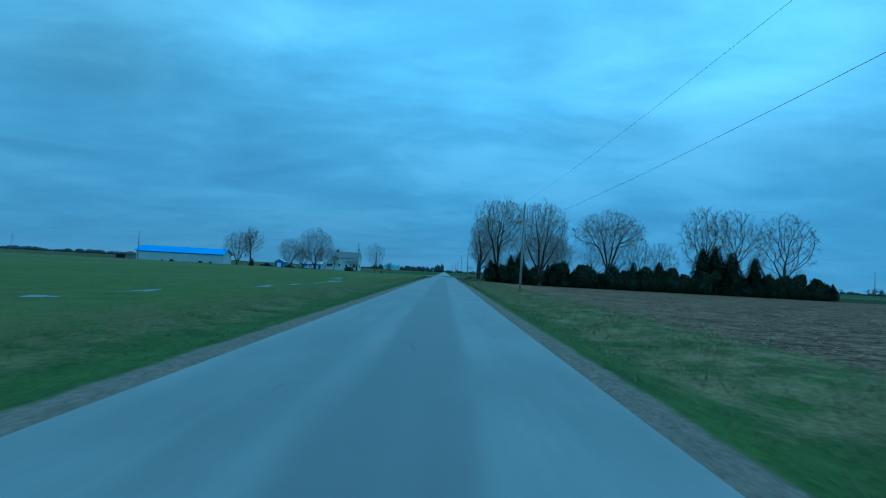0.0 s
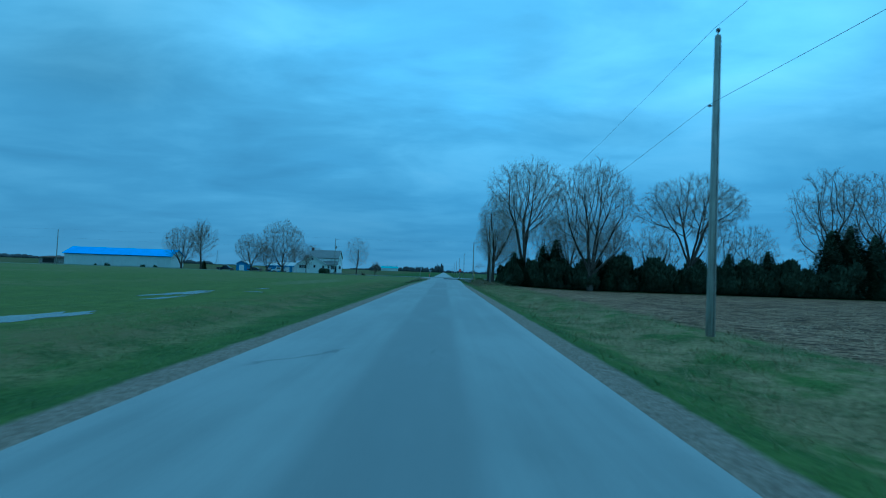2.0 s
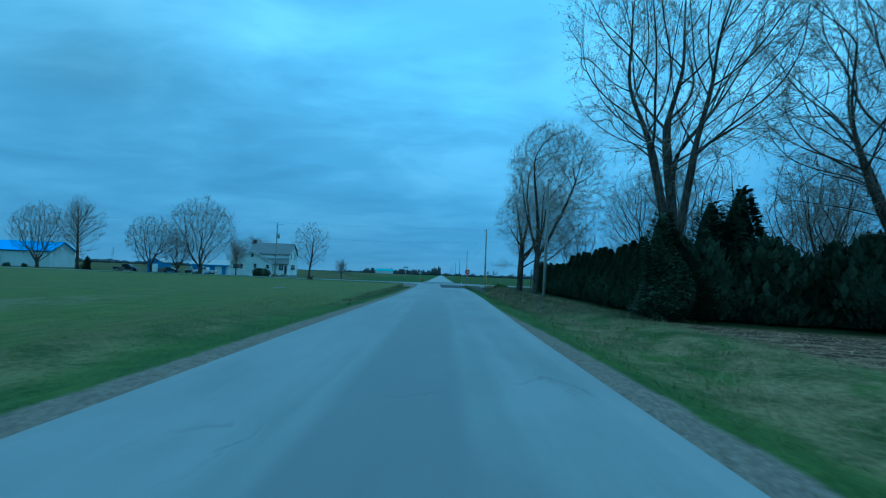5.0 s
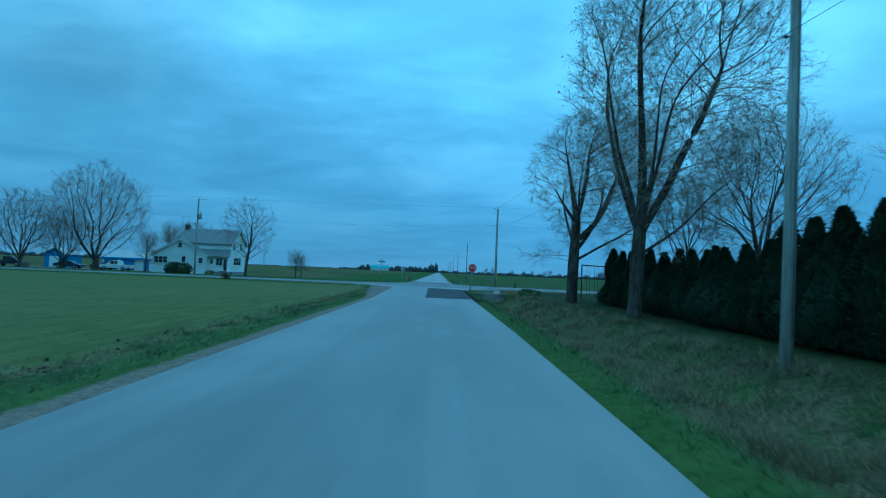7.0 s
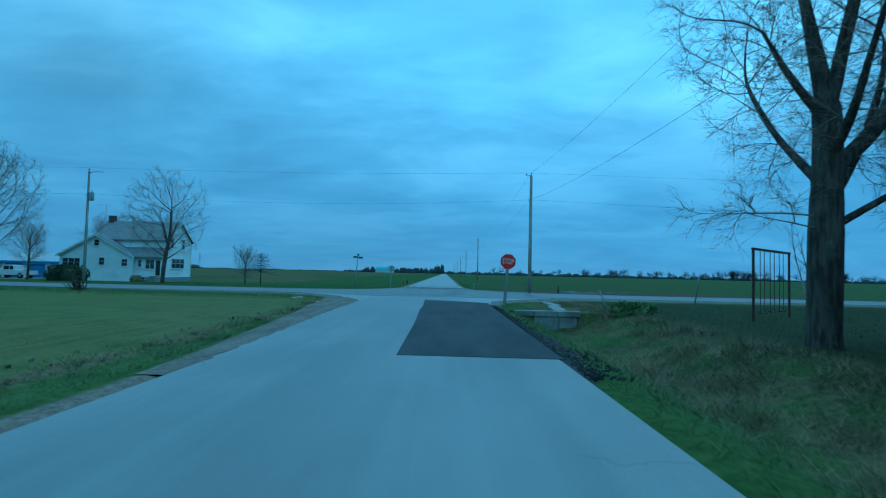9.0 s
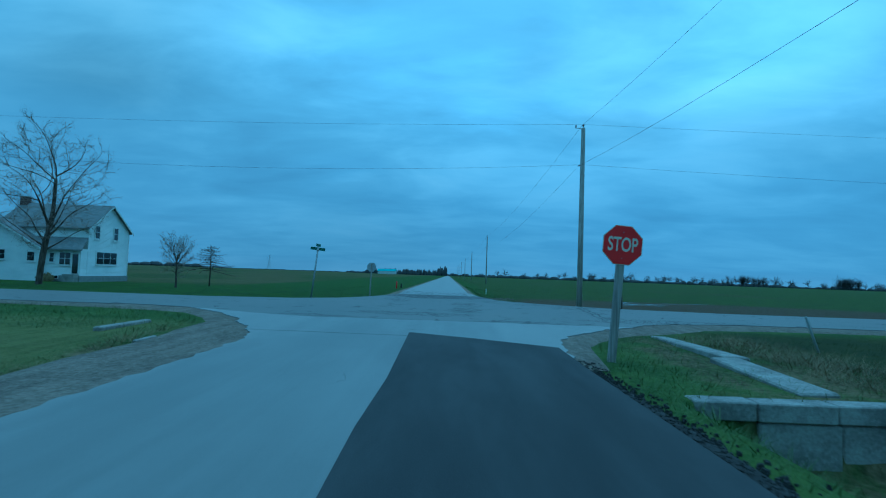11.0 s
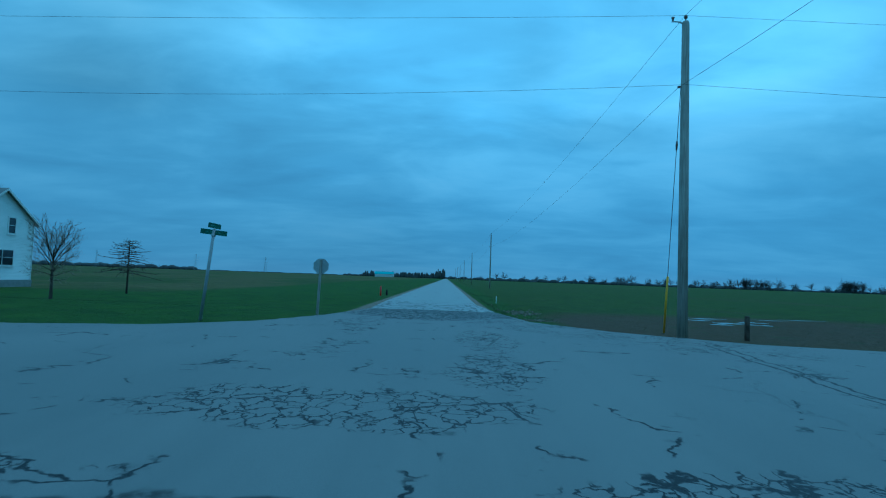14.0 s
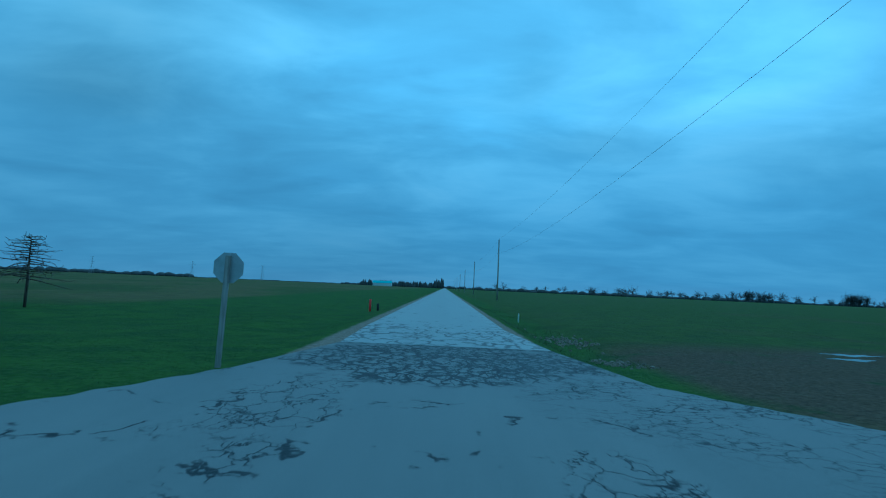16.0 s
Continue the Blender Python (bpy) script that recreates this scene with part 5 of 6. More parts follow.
BIG = "tall bare tree with spreading limbs behind the evergreen hedge"
tree(13.9, -70.2, "tall twin-stemmed elm with a few opening greenish buds", tall=20.1, wide=12.4, girth=0.46, seed=11, fork=0.15, stems=0, buds=0.30, bottom=0.36, mid=0.60, power=2.0, points=2990, shift=(0.6, 0.0),
     leads=((0, 175, 14, 0.36, 0.66), (0, 5, 9, 0.38, 0.70), (0, 80, 20, 0.34, 0.45), (0, 280, 18, 0.34, 0.45)))
tree(23.5, -74.1, "huge bare maple with many ascending limbs at the field edge", tall=19.4, wide=13.6, girth=0.48, seed=12, fork=0.17, stems=0, buds=0.05, bottom=0.22, mid=0.60, power=2.0, points=3380,
     leads=((0, 178, 24, 0.36, 0.55), (0, 170, 10, 0.36, 0.55), (0, 5, 26, 0.36, 0.55), (1, 350, 44, 0.34, 0.42), (0, 20, 9, 0.36, 0.50), (0, 85, 24, 0.34, 0.45), (1, 275, 26, 0.34, 0.45)))
tree(40.8, -70.0, "bare vase-shaped tree rising over the dark hedge", tall=18.6, wide=17.0, girth=0.42, seed=13, fork=0.27, stems=0, buds=0.04, bottom=0.50, mid=0.45, droop=0.03, power=2.05, points=2990,
     leads=((0, 180, 30, 0.26, 0.55), (0, 5, 24, 0.28, 0.55), (0, 350, 40, 0.26, 0.45), (0, 90, 26, 0.26, 0.45), (0, 270, 30, 0.26, 0.45), (0, 160, 12, 0.28, 0.5)))
tree(11.6, -40.3, "very tall bare maple with budding twigs beside the hedge", tall=18.9, wide=10.6, girth=0.33, twig=0.0080, power=2.1, seed=14, fork=0.24, stems=0, buds=0.14, bottom=0.20, tilt=(0.02, 0.0), sprays=4, shift=(1.7, 0.0), points=5200, fine=5,
     leads=((0, 350, 4, 0.62, 0.80), (0, 178, 5, 0.44, 0.46), (2, 8, 60, 0.30, 0.26), (0, 15, 30, 0.50, 0.46), (0, 95, 28, 0.48, 0.42), (1, 265, 20, 0.42, 0.40), (0, 300, 14, 0.36, 0.34)))
tree(11.8, -27.3, "bare old tree with drooping lower branches on the lawn", tall=14.6, wide=10.6, girth=0.40, twig=0.0062, power=1.9, seed=19, fork=0.47, stems=0, bottom=0.26, tilt=(0.03, 0.0), sprays=3, shift=(2.3, 0.3), droop=0.03, points=5850, fine=5,
     leads=((0, 185, 5, 0.36, 0.60), (0, 15, 26, 0.36, 0.50), (1, 172, 40, 0.20, 0.34), (5, 5, 50, 0.44, 0.48), (7, 25, 56, 0.42, 0.42), (9, 350, 62, 0.28, 0.26), (6, 95, 46, 0.34, 0.34), (4, 265, 42, 0.32, 0.34)), low=(176, 204), low_back=8)
tree(35.2, -11.6, "wide round-crowned bare yard tree standing behind the hedge", tall=20.3, wide=16.0, girth=0.55, seed=16, fork=0.24, stems=7, spread=0.6, buds=0.1, bottom=0.16, mid=0.5, points=3900)
plant("bare_tree", (31.5, -34.5, gz(31.5, -34.5)), "dying sparse tree with bare pale upper branches behind the hedge", fan_tree(13.4, 8.0, 0.12, 21, 0.35, 8, 0.006, 0.55, 0.60))
plant("bare_tree", (-51.8, 17.0, gz(-51.8, 17.0)), "large round-crowned bare maple in the farmyard", tree_meshes(tall=16.6, wide=14.6, girth=0.46, seed=17, fork=0.12, stems=9, spread=0.85, bottom=0.15, mid=0.52, arch=0.06, twig=0.009, points=2920))
plant("bare_tree", (-26.9, 13.1, gz(-26.9, 13.1)), "slim bare tree standing in front of the white farmhouse", tree_meshes(tall=12.0, wide=8.0, girth=0.20, seed=18, fork=0.42, stems=0, bottom=0.20, mid=0.50, twig=0.008, arch=0.04, points=950, sprays=2, leads=((0, 10, 5, 0.28, 0.75), (5, 180, 50, 0.20, 0.42), (4, 0, 48, 0.22, 0.42), (3, 90, 45, 0.20, 0.40), (1, 265, 42, 0.20, 0.40), (7, 25, 62, 0.18, 0.34), (6, 205, 60, 0.18, 0.34), (2, 165, 30, 0.22, 0.44), (1, 350, 26, 0.22, 0.44))))

variants = [tree_meshes(tall=15.0, wide=12.5, girth=0.34, seed=31, fork=0.14, stems=8, spread=0.80, bottom=0.16, mid=0.52, arch=0.06, points=1870), fan_tree(15.0, 9.5, 0.30, 32, 0.18, 40, 0.010, 0.64, 0.70),
            tree_meshes(tall=15.0, wide=13.5, girth=0.36, seed=33, fork=0.13, stems=8, spread=0.90, bottom=0.16, mid=0.52, arch=0.06, points=1870)]
variants += [tree_meshes(tall=15.0, wide=11.0, girth=0.32, seed=34, fork=0.17, stems=6, spread=0.6, bottom=0.16, points=930),
             tree_meshes(tall=15.0, wide=9.0, girth=0.28, seed=35, fork=0.2, stems=5, spread=0.5, bottom=0.2, points=850)]
for x, y, v, s, turn, lab in [
        (-79.6, 6.6, 0, 0.86, 20, "bare tree standing alone beside the blue-roofed barn"), (-77.6, 15.5, 1, 1.08, 80, "tall narrow bare tree beside the blue-roofed barn"),
        (-60.7, 13.4, 2, 0.79, 140, "bare tree in the farmyard"), (-56.6, 16.5, 0, 0.62, 200, "small bare tree in the farmyard"), (-44.0, 17.2, 1, 0.47, 30, "small bare tree by the farmhouse"),
        (-50.0, 46.0, 2, 0.72, 10, "bare tree behind the farmhouse"), (-57.0, 50.0, 1, 0.75, 60, "bare tree behind the farmhouse"),
        ]:
    plant("bare_tree", (x, y, gz(x, y)), lab, variants[v], turn, s, "bare trees")
for x, y, v, s, turn, lab in [
        (52.0, -57.0, 1, 0.92, 90, BIG), (60.0, -54.0, 0, 0.84, 130, BIG), (66.0, -66.0, 1, 1.42, 15, BIG), (73.5, -66.0, 0, 1.40, 250, BIG), (86.5, -65.5, 2, 1.38, 45, BIG),
        (31.0, -58.0, 1, 0.85, 300, BIG), (34.0, -52.0, 0, 0.80, 10, BIG), (19.5, -60.0, 1, 0.80, 100, BIG), (47.0, -36.0, 2, 0.9, 100, BIG), (18.6, -30.5, 1, 0.60, 12, BIG), (58.0, -20.0, 0, 0.9, 220, BIG)]:
    plant("bare_tree", (x, y, gz(x, y)), lab, variants[3 + v % 2], turn, s, "bare trees")

young = fan_tree(5.6, 3.2, 0.105, 41, 0.24, 20, 0.0075, 0.50, 0.56, "bark")
plant("young_tree", (-21.8, 22.0, gz(-21.8, 22)), "young bare tree with an oval crown on the lawn", young, 0, 0.95, "young trees")


def pin_oak():
    r, trunk, br = random.Random(42), Geo(), Geo()
    trunk.tube([(0, 0, -0.2), (0.02, 0, 2.0), (0.0, 0.02, 4.9)], [0.10, 0.075, 0.02], 8)
    for i in range(46):
        z = 1.9 + 2.9 * i / 46
        reachx = (5.4 - z) * 0.85 + 0.3
        a = i * 2.4
        d = (math.cos(a), math.sin(a), -0.12 + 0.10 * (z - 1.9))
        pts, _ = bent((0, 0, z), d, reachx * r.uniform(0.7, 1.1), 4, r, 0.08, -0.02)
        br.tube(pts, [0.040, 0.034, 0.028, 0.021, 0.012], 4)
        for j in range(5):
            q = pts[1 + j % 4]
            p2, _ = bent(q, turned(d, r.uniform(0.5, 1.0), r.uniform(0, 6.28)), 0.35, 2, r, 0.12, 0)
            br.tube(p2, [0.020, 0.016, 0.010], 3, False)
    return [("trunk", trunk.mesh("trunk", M["bark"], True)), ("limb_crown", br.mesh("limb_crown", M["bark"]))]


plant("young_tree", (-23.6, 32.5, gz(-23.6, 32.5)), "young bare tree with flat tiered branches on the lawn", pin_oak(), 0, 0.88, "young trees")


def evergreen(tall, wide, seed, sprays, shape, size=0.16):
    """A dense evergreen: a short trunk, a dark inner body and many leaf sprays."""
    r = random.Random(seed)
    trunk, core, leaf = Geo(), Geo(), Geo()
    trunk.tube([(0, 0, -0.25), (0, 0, 0.2), (0, 0, tall * 0.55)], [0.14, 0.10, 0.04], 8)
    lobes = [(r.uniform(0, 6.28), r.uniform(0.1, 0.95), r.uniform(0.10, 0.26) * (1.7 if shape == "round" else 1.0)) for _ in range(12)]

    def rad(h, a):
        k = 1 + sum(g * math.exp(-((h - hh) * 5) ** 2) * math.cos(a - aa) for aa, hh, g in lobes)
        if shape == "round":
            return wide / 2 * k * min(1.0, 0.85 + 0.9 * h) * (1 - max(0.0, (h - 0.30) / 0.70) ** 2.6) ** 0.7
        if shape == "column":
            return wide / 2 * k * min(1.0, 0.80 + 0.9 * h) * (1 - max(0.0, (h - 0.10) / 0.90) ** 1.15) ** 1.0
        return wide / 2 * k * (1.02 - h) ** 0.85 * min(1.0, 0.75 + 2 * h)

    rings = []
    for i in range(11):
        h = i / 10 * 0.96
        rings.append([(rad(h, a) * 0.80 * math.cos(a), rad(h, a) * 0.80 * math.sin(a), 0.12 + h * tall) for a in [2 * math.pi * j / 14 for j in range(14)]])
    core.loft(rings)
    for i in range(sprays):
        h = 1 - math.sqrt(r.random()) if shape == "cone" else r.random() ** 1.1
        h = min(h, 0.985)
        a = r.uniform(0, 2 * math.pi)
        q = rad(h, a) * r.uniform(0.80, 1.16) + 0.02
        s = size * r.uniform(0.6, 1.6)
        x, y, z = q * math.cos(a), q * math.sin(a), 0.08 + h * tall
        tilt = r.uniform(0.35, 1.25) if shape != "cone" else r.uniform(-0.35, 0.5)
        if shape == "round" and r.random() < 0.10:
            s, tilt = s * 2.2, r.uniform(0.9, 1.5)
        sw = r.uniform(-0.7, 0.7)
        dx, dy, dz = math.cos(a + sw) * math.cos(tilt), math.sin(a + sw) * math.cos(tilt), math.sin(tilt)
        wx, wy = -math.sin(a + sw) * 0.22 * s, math.cos(a + sw) * 0.22 * s
        tip = (x + dx * s, y + dy * s, z + dz * s)
        mid = (x + dx * s * 0.55, y + dy * s * 0.55, z + dz * s * 0.55)
        leaf.face((x, y, z), (mid[0] + wx, mid[1] + wy, mid[2]), tip, (mid[0] - wx, mid[1] - wy, mid[2] + 0.03))
    lm = M["cedar"] if shape == "column" else M["spruce"]
    return [("trunk", trunk.mesh("trunk", M["bark"], True)), ("inner_foliage", core.mesh("inner_foliage", lm, True)), ("foliage", leaf.mesh("foliage", lm))]


cedars = [evergreen(3.85, 2.2, 50 + i, 5200, "column", 0.16) for i in range(4)]
shrubs = [evergreen(5.2, 3.6, 60 + i, 4200, "round", 0.36) for i in range(4)]
tall_cedars = [evergreen(5.0, 2.8, 80 + i, 3800, "column", 0.26) for i in range(2)]
spruces = [evergreen(5.6, 3.4, 70 + i, 4000, "cone", 0.30) for i in range(3)]
rnd = random.Random(5)
y = -27.8
while y > -72.3:
    x = 14.6 + (y + 26) * 0.036
    s = rnd.uniform(0.94, 1.12) if y < -48 else (0.86 + 0.016 * max(y + 36, 0)) * rnd.uniform(0.96, 1.05)
    plant("hedge_tree", (x + rnd.uniform(-0.25, 0.25), y, gz(x, y)), "dark green arborvitae grown into a dense hedge row", cedars[rnd.randrange(4)], rnd.uniform(0, 360), s, "hedge trees", "shrub")
    y -= rnd.uniform(1.05, 1.45)
x = 13.5
while x < 96:
    s = rnd.choice((0.60, 0.68, 0.75, 0.82, 0.95)) * rnd.uniform(0.93, 1.07) if x < 88 else rnd.uniform(0.6, 0.9)
    plant("hedge_tree", (x, -71.6 + rnd.uniform(-0.6, 0.6), gz(x, -71.6)), "dark overgrown juniper in a thick windbreak", (shrubs + shrubs + tall_cedars)[rnd.randrange(10)], rnd.uniform(0, 360), s, "windbreak shrubs", "shrub")
    x += rnd.uniform(1.1, 1.8)
x = 15.0
while x < 92:
    plant("hedge_tree", (x, -68.6 + rnd.uniform(-0.8, 0.8), gz(x, -68.6)), "dark overgrown juniper in a thick windbreak", (shrubs + shrubs + tall_cedars + spruces)[rnd.randrange(11)], rnd.uniform(0, 360), rnd.uniform(0.62, 0.98), "windbreak shrubs", "shrub")
    x += rnd.uniform(2.6, 3.6)
for x, y, s, v in [(11.9, -73.4, 0.95, 0), (17.5, -67.0, 1.25, 1), (-79.0, 20.5, 0.6, 2), (20.0, -66.0, 1.45, 2), (64.0, -69.5, 2.0, 0), (67.5, -69.0, 2.15, 1), (71.0, -69.5, 1.9, 2), (76.5, -70, 1.7, 0), (30.0, -70.0, 1.15, 1), (47.0, -70.0, 1.2, 2), (53.0, -70.5, 1.3, 0)]:
    plant("spruce", (x, y, gz(x, y)), "dark pointed spruce in the windbreak", spruces[v], 40 * v + x, s, "spruces", "tree")


def bush(name, x, y, w, h, seed, n, label, mat, size=0.16):
    r, core, leaf = random.Random(seed), Geo(), Geo()
    lobes = [(r.uniform(-0.32, 0.32) * w, r.uniform(-0.2, 0.2) * w, r.uniform(0.34, 0.46) * w * 0.62) for _ in range(7)]
    for i in range(n):
        cx, cy, rr = lobes[r.randrange(7)]
        a, e = r.uniform(0, 6.28), math.asin(r.uniform(-0.1, 1))
        px, py, pz = cx + rr * math.cos(a) * math.cos(e), cy + rr * math.sin(a) * math.cos(e), 0.25 * h + math.sin(e) * h * 0.75 * r.uniform(0.85, 1.08)
        s = size * r.uniform(0.6, 1.4)
        leaf.face((px, py, max(pz, 0.02)), (px + r.uniform(-s, s), py + r.uniform(-s, s), max(pz + r.uniform(-s, s), 0.02)), (px + r.uniform(-s, s), py + r.uniform(-s, s), max(pz + r.uniform(0, s * 1.4), 0.02)))
    for cx, cy, rr in lobes:
        core.loft([[(cx + rr * 0.85 * math.cos(a) * c, cy + rr * 0.85 * math.sin(a) * c, -0.1 + h * 0.9 * z) for a in [0.785 * j for j in range(8)]] for c, z in ((0.9, 0), (1, 0.35), (0.8, 0.75), (0.35, 0.98))])
    b = thing(name, (x, y, gz(x, y)), label, "shrub")
    part("inner_foliage", core, mat, b, smooth=True)
    part("foliage", leaf, mat, b)


bush("evergreen_bush", -37.75, 13.9, 3.8, 1.55, 81, 3500, "round dark evergreen bush by the farmhouse drive", M["spruce"])
bush("ditch_weeds", 10.4, -17.5, 2.0, 0.5, 82, 1200, "patch of low green weeds near the culvert", M["grass"], 0.12)
bush("house_shrub", -39.5, 30.2, 1.6, 0.8, 83, 700, "small pale shrub against the farmhouse wall", M["straw"], 0.12)


def twiggy(x, y, h, seed, label, n=70, mat="twig", fat=1.0):
    r, g = random.Random(seed), Geo()
    for i in range(n):
        a = r.uniform(0, 6.28)
        d = (math.cos(a) * r.uniform(0.1, 0.8), math.sin(a) * r.uniform(0.1, 0.8), 1)
        pts, _ = bent((r.gauss(0, 0.18), r.gauss(0, 0.18), -0.05), d, h * r.uniform(0.5, 1.1), 3, r, 0.15, 0)
        g.tube(pts, [fat * q for q in (0.022, 0.018, 0.014, 0.008)], 4)
    b = thing("bare_shrub", (x, y, gz(x, y)), label, "shrub", "bare shrubs")
    tagged(part("brushwood", g, M[mat], b), kind="stuff")


twiggy(-21.75, -6.75, 1.05, 91, "cut back dark brown shrub at the edge of the field", 46, "bark", 1.7)
twiggy(-55.5, 8.0, 1.5, 92, "bare shrub beside the crossroad")
twiggy(-66.0, 12.0, 1.0, 93, "bare shrub beside the crossroad")


# slim pale clump beside the swing frame
def birch():
    r, g, tw = random.Random(95), Geo(), Geo()
    for i, (dx, dy) in enumerate(((-0.30, 0.0), (0.06, 0.1), (0.34, -0.05))):
        d = (dx * 0.75 - 0.10, dy, 1)
        pts, way = bent((dx * 0.5, dy, -0.1), d, 4.6 - 0.5 * i, 8, r, 0.05, 0.03)
        g.tube(pts, [0.055 - 0.0055 * j for j in range(9)], 7)
        for j in range(2, 9):
            for _ in range(4):
                p2, _ = bent(pts[j], turned(way, r.uniform(0.3, 0.9), r.uniform(0, 6.28)), r.uniform(0.5, 1.1), 4, r, 0.10, 0.03)
                tw.tube(p2, [0.012, 0.010, 0.008, 0.006, 0.004], 3, False)
    return [("trunk", g.mesh("trunk", M["birch"], True)), ("limb_crown", tw.mesh("limb_crown", M["twig"]))]


plant("birch_clump", (20.2, -15.0, gz(20.2, -15)), "slim clump of pale leaning birch stems in the yard", birch(), 0, 1.0, "", "tree")

rnd = random.Random(21)
for i in range(9):
    twiggy(7.3 + rnd.gauss(0, 0.5), -58.5 + rnd.gauss(0, 2.6), rnd.uniform(0.3, 0.6), 200 + i, "clump of dry tan weed stalks on the ditch bank", 34, "straw", 0.45)


# ---------------------------------------------------------------- farm buildings
def gable_block(geo, x0, y0, x1, y1, eave, peak, along_x=True, z0=-0.2):
    """Walls of a plain block with its gables, as one closed solid."""
    if along_x:
        ym = (y0 + y1) / 2
        rings = [[(x, y0, z0), (x, y1, z0), (x, y1, eave), (x, ym, peak), (x, y0, eave)] for x in (x0, x1)]
    else:
        xm = (x0 + x1) / 2
        rings = [[(x0, y, z0), (x1, y, z0), (x1, y, eave), (xm, y, peak), (x0, y, eave)] for y in (y0, y1)]
    geo.loft(rings)
    return geo


def roof_slab(geo, a, b, c, d, t=0.14):
    """A roof plane with thickness through four corners."""
    geo.loft([[a, b, c, d], [(p[0], p[1], p[2] + t) for p in (a, b, c, d)]])
    return geo


def gable_roof(parent, x0, y0, x1, y1, eave, peak, mat, along_x=True, over=0.35, label="", name="roof"):
    """Two roof planes, each a part."""
    if along_x:
        ym = (y0 + y1) / 2
        k = (peak - eave) / (ym - y0)
        for ye in (y0 - over, y1 + over):
            ze = eave - over * k + 0.01
            part(name, roof_slab(Geo(), (x0 - over, ye, ze), (x1 + over, ye, ze), (x1 + over, ym, peak + 0.01), (x0 - over, ym, peak + 0.01)), mat, parent, label)
    else:
        xm = (x0 + x1) / 2
        k = (peak - eave) / (xm - x0)
        for xe in (x0 - over, x1 + over):
            ze = eave - over * k + 0.01
            part(name, roof_slab(Geo(), (xe, y0 - over, ze), (xe, y1 + over, ze), (xm, y1 + over, peak + 0.01), (xm, y0 - over, peak + 0.01)), mat, parent, label)


def window(parent, x, y, z, w, h, face, panes=1, dark=True):
    """A window on a wall that faces south ('s') or east ('e'); x, y, z is its lower middle."""
    win = part("window", Geo().box(-w / 2 - 0.09, -0.05, -0.09, w / 2 + 0.09, 0.02, h + 0.09, 0.01), M["trim"], parent, "white framed window")
    win.matrix_local = pose(x, y, z, 0, 0, 0 if face == "s" else 90)
    pw = w / panes
    for i in range(panes):
        a = -w / 2 + i * pw + 0.04
        b = a + pw - 0.08
        part("pane", Geo().box(a, -0.062, 0.03, b, -0.052, h * 0.49), M["glass"], win, "dark glass")
        part("pane", Geo().box(a, -0.060, h * 0.52, b, -0.053, h - 0.03), M["glass"], win, "dark glass")
    part("sill", Geo().box(-w / 2 - 0.14, -0.10, -0.14, w / 2 + 0.14, 0.0, -0.092, 0.01), M["trim"], win)


house = thing("farmhouse", (0, 0, 0.02), "white clapboard farmhouse with grey shingle roofs", "house")
part("wall", gable_block(Geo(), -46.6, 32.2, -36.7, 39.2, 5.35, 7.95, z0=0.08), M["siding"], house, "white clapboard two-storey block")
part("wall", gable_block(Geo(), -50.4, 30.6, -40.4, 36.0, 2.95, 5.75, along_x=False, z0=-0.65), M["siding"], house, "white clapboard gabled wing")
part("wall", Geo().box(-40.38, 31.2, 0.1, -36.72, 32.25, 2.95), M["siding"], house, "white clapboard addition")
part("foundation", Geo().box(-46.6, 31.0, -0.75, -36.6, 39.3, 0.12), M["block"], house, "grey block foundation")
gable_roof(house, -46.6, 32.2, -36.7, 39.2, 5.35, 7.95, M["shingle"], label="grey shingle roof")
gable_roof(house, -50.4, 30.6, -40.4, 36.4, 2.95, 5.75, M["shingle"], along_x=False, label="grey shingle roof")
part("lean_to_roof", roof_slab(Geo(), (-42.4, 30.7, 2.75), (-36.3, 30.7, 2.75), (-36.9, 32.9, 4.7), (-42.4, 32.9, 4.7)), M["shingle"], house, "grey shingle lean-to roof")
for x in (-39.2, -37.5):
    bw = part("basement_window", Geo().box(x - 0.42, 30.93, -0.28, x + 0.42, 30.99, 0.16, 0.01), M["trim"], house, "small white basement window")
    part("pane", Geo().box(x - 0.34, 30.915, -0.20, x - 0.02, 30.928, 0.08), M["glass"], bw)
    part("pane", Geo().box(x + 0.02, 30.915, -0.20, x + 0.34, 30.928, 0.08), M["glass"], bw)
ch = part("chimney", Geo().box(-47.0, 35.3, 7.0, -46.2, 36.0, 8.75, 0.02), M["brick"], house, "sooty brick chimney")
part("chimney_cap", Geo().box(-47.08, 35.22, 8.752, -46.12, 36.08, 8.85, 0.02), M["concrete"], ch)
an = part("aerial", Geo().tube([(-47.6, 35.6, 5.6), (-47.6, 35.6, 10.4)], [0.03, 0.02], 6), M["steel"], house, "thin television aerial")
part("aerial_boom", Geo().tube([(-49.0, 35.6, 10.4), (-46.2, 35.6, 10.4)], [0.015] * 2, 4), M["steel"], an)
for i in range(6):
    part("aerial_rod", Geo().tube([(-48.9 + i * 0.5, 35.0 + 0.05 * i, 10.4), (-48.9 + i * 0.5, 36.2 - 0.05 * i, 10.4)], [0.010] * 2, 4), M["steel"], an)
for x, z, w, h, n in [(-48.75, 1.35, 2.4, 1.15, 3), (-44.6, 1.65, 0.75, 1.0, 1), (-41.5, 1.55, 0.8, 0.95, 1), (-45.4, 4.25, 0.7, 0.85, 1)]:
    window(house, x, 30.58, z, w, h, "s", n)
for x, z, w, h, n in [(-39.75, 1.5, 0.5, 0.95, 1), (-38.35, 1.25, 1.2, 1.3, 2)]:
    window(house, x, 31.18, z, w, h, "s", n)
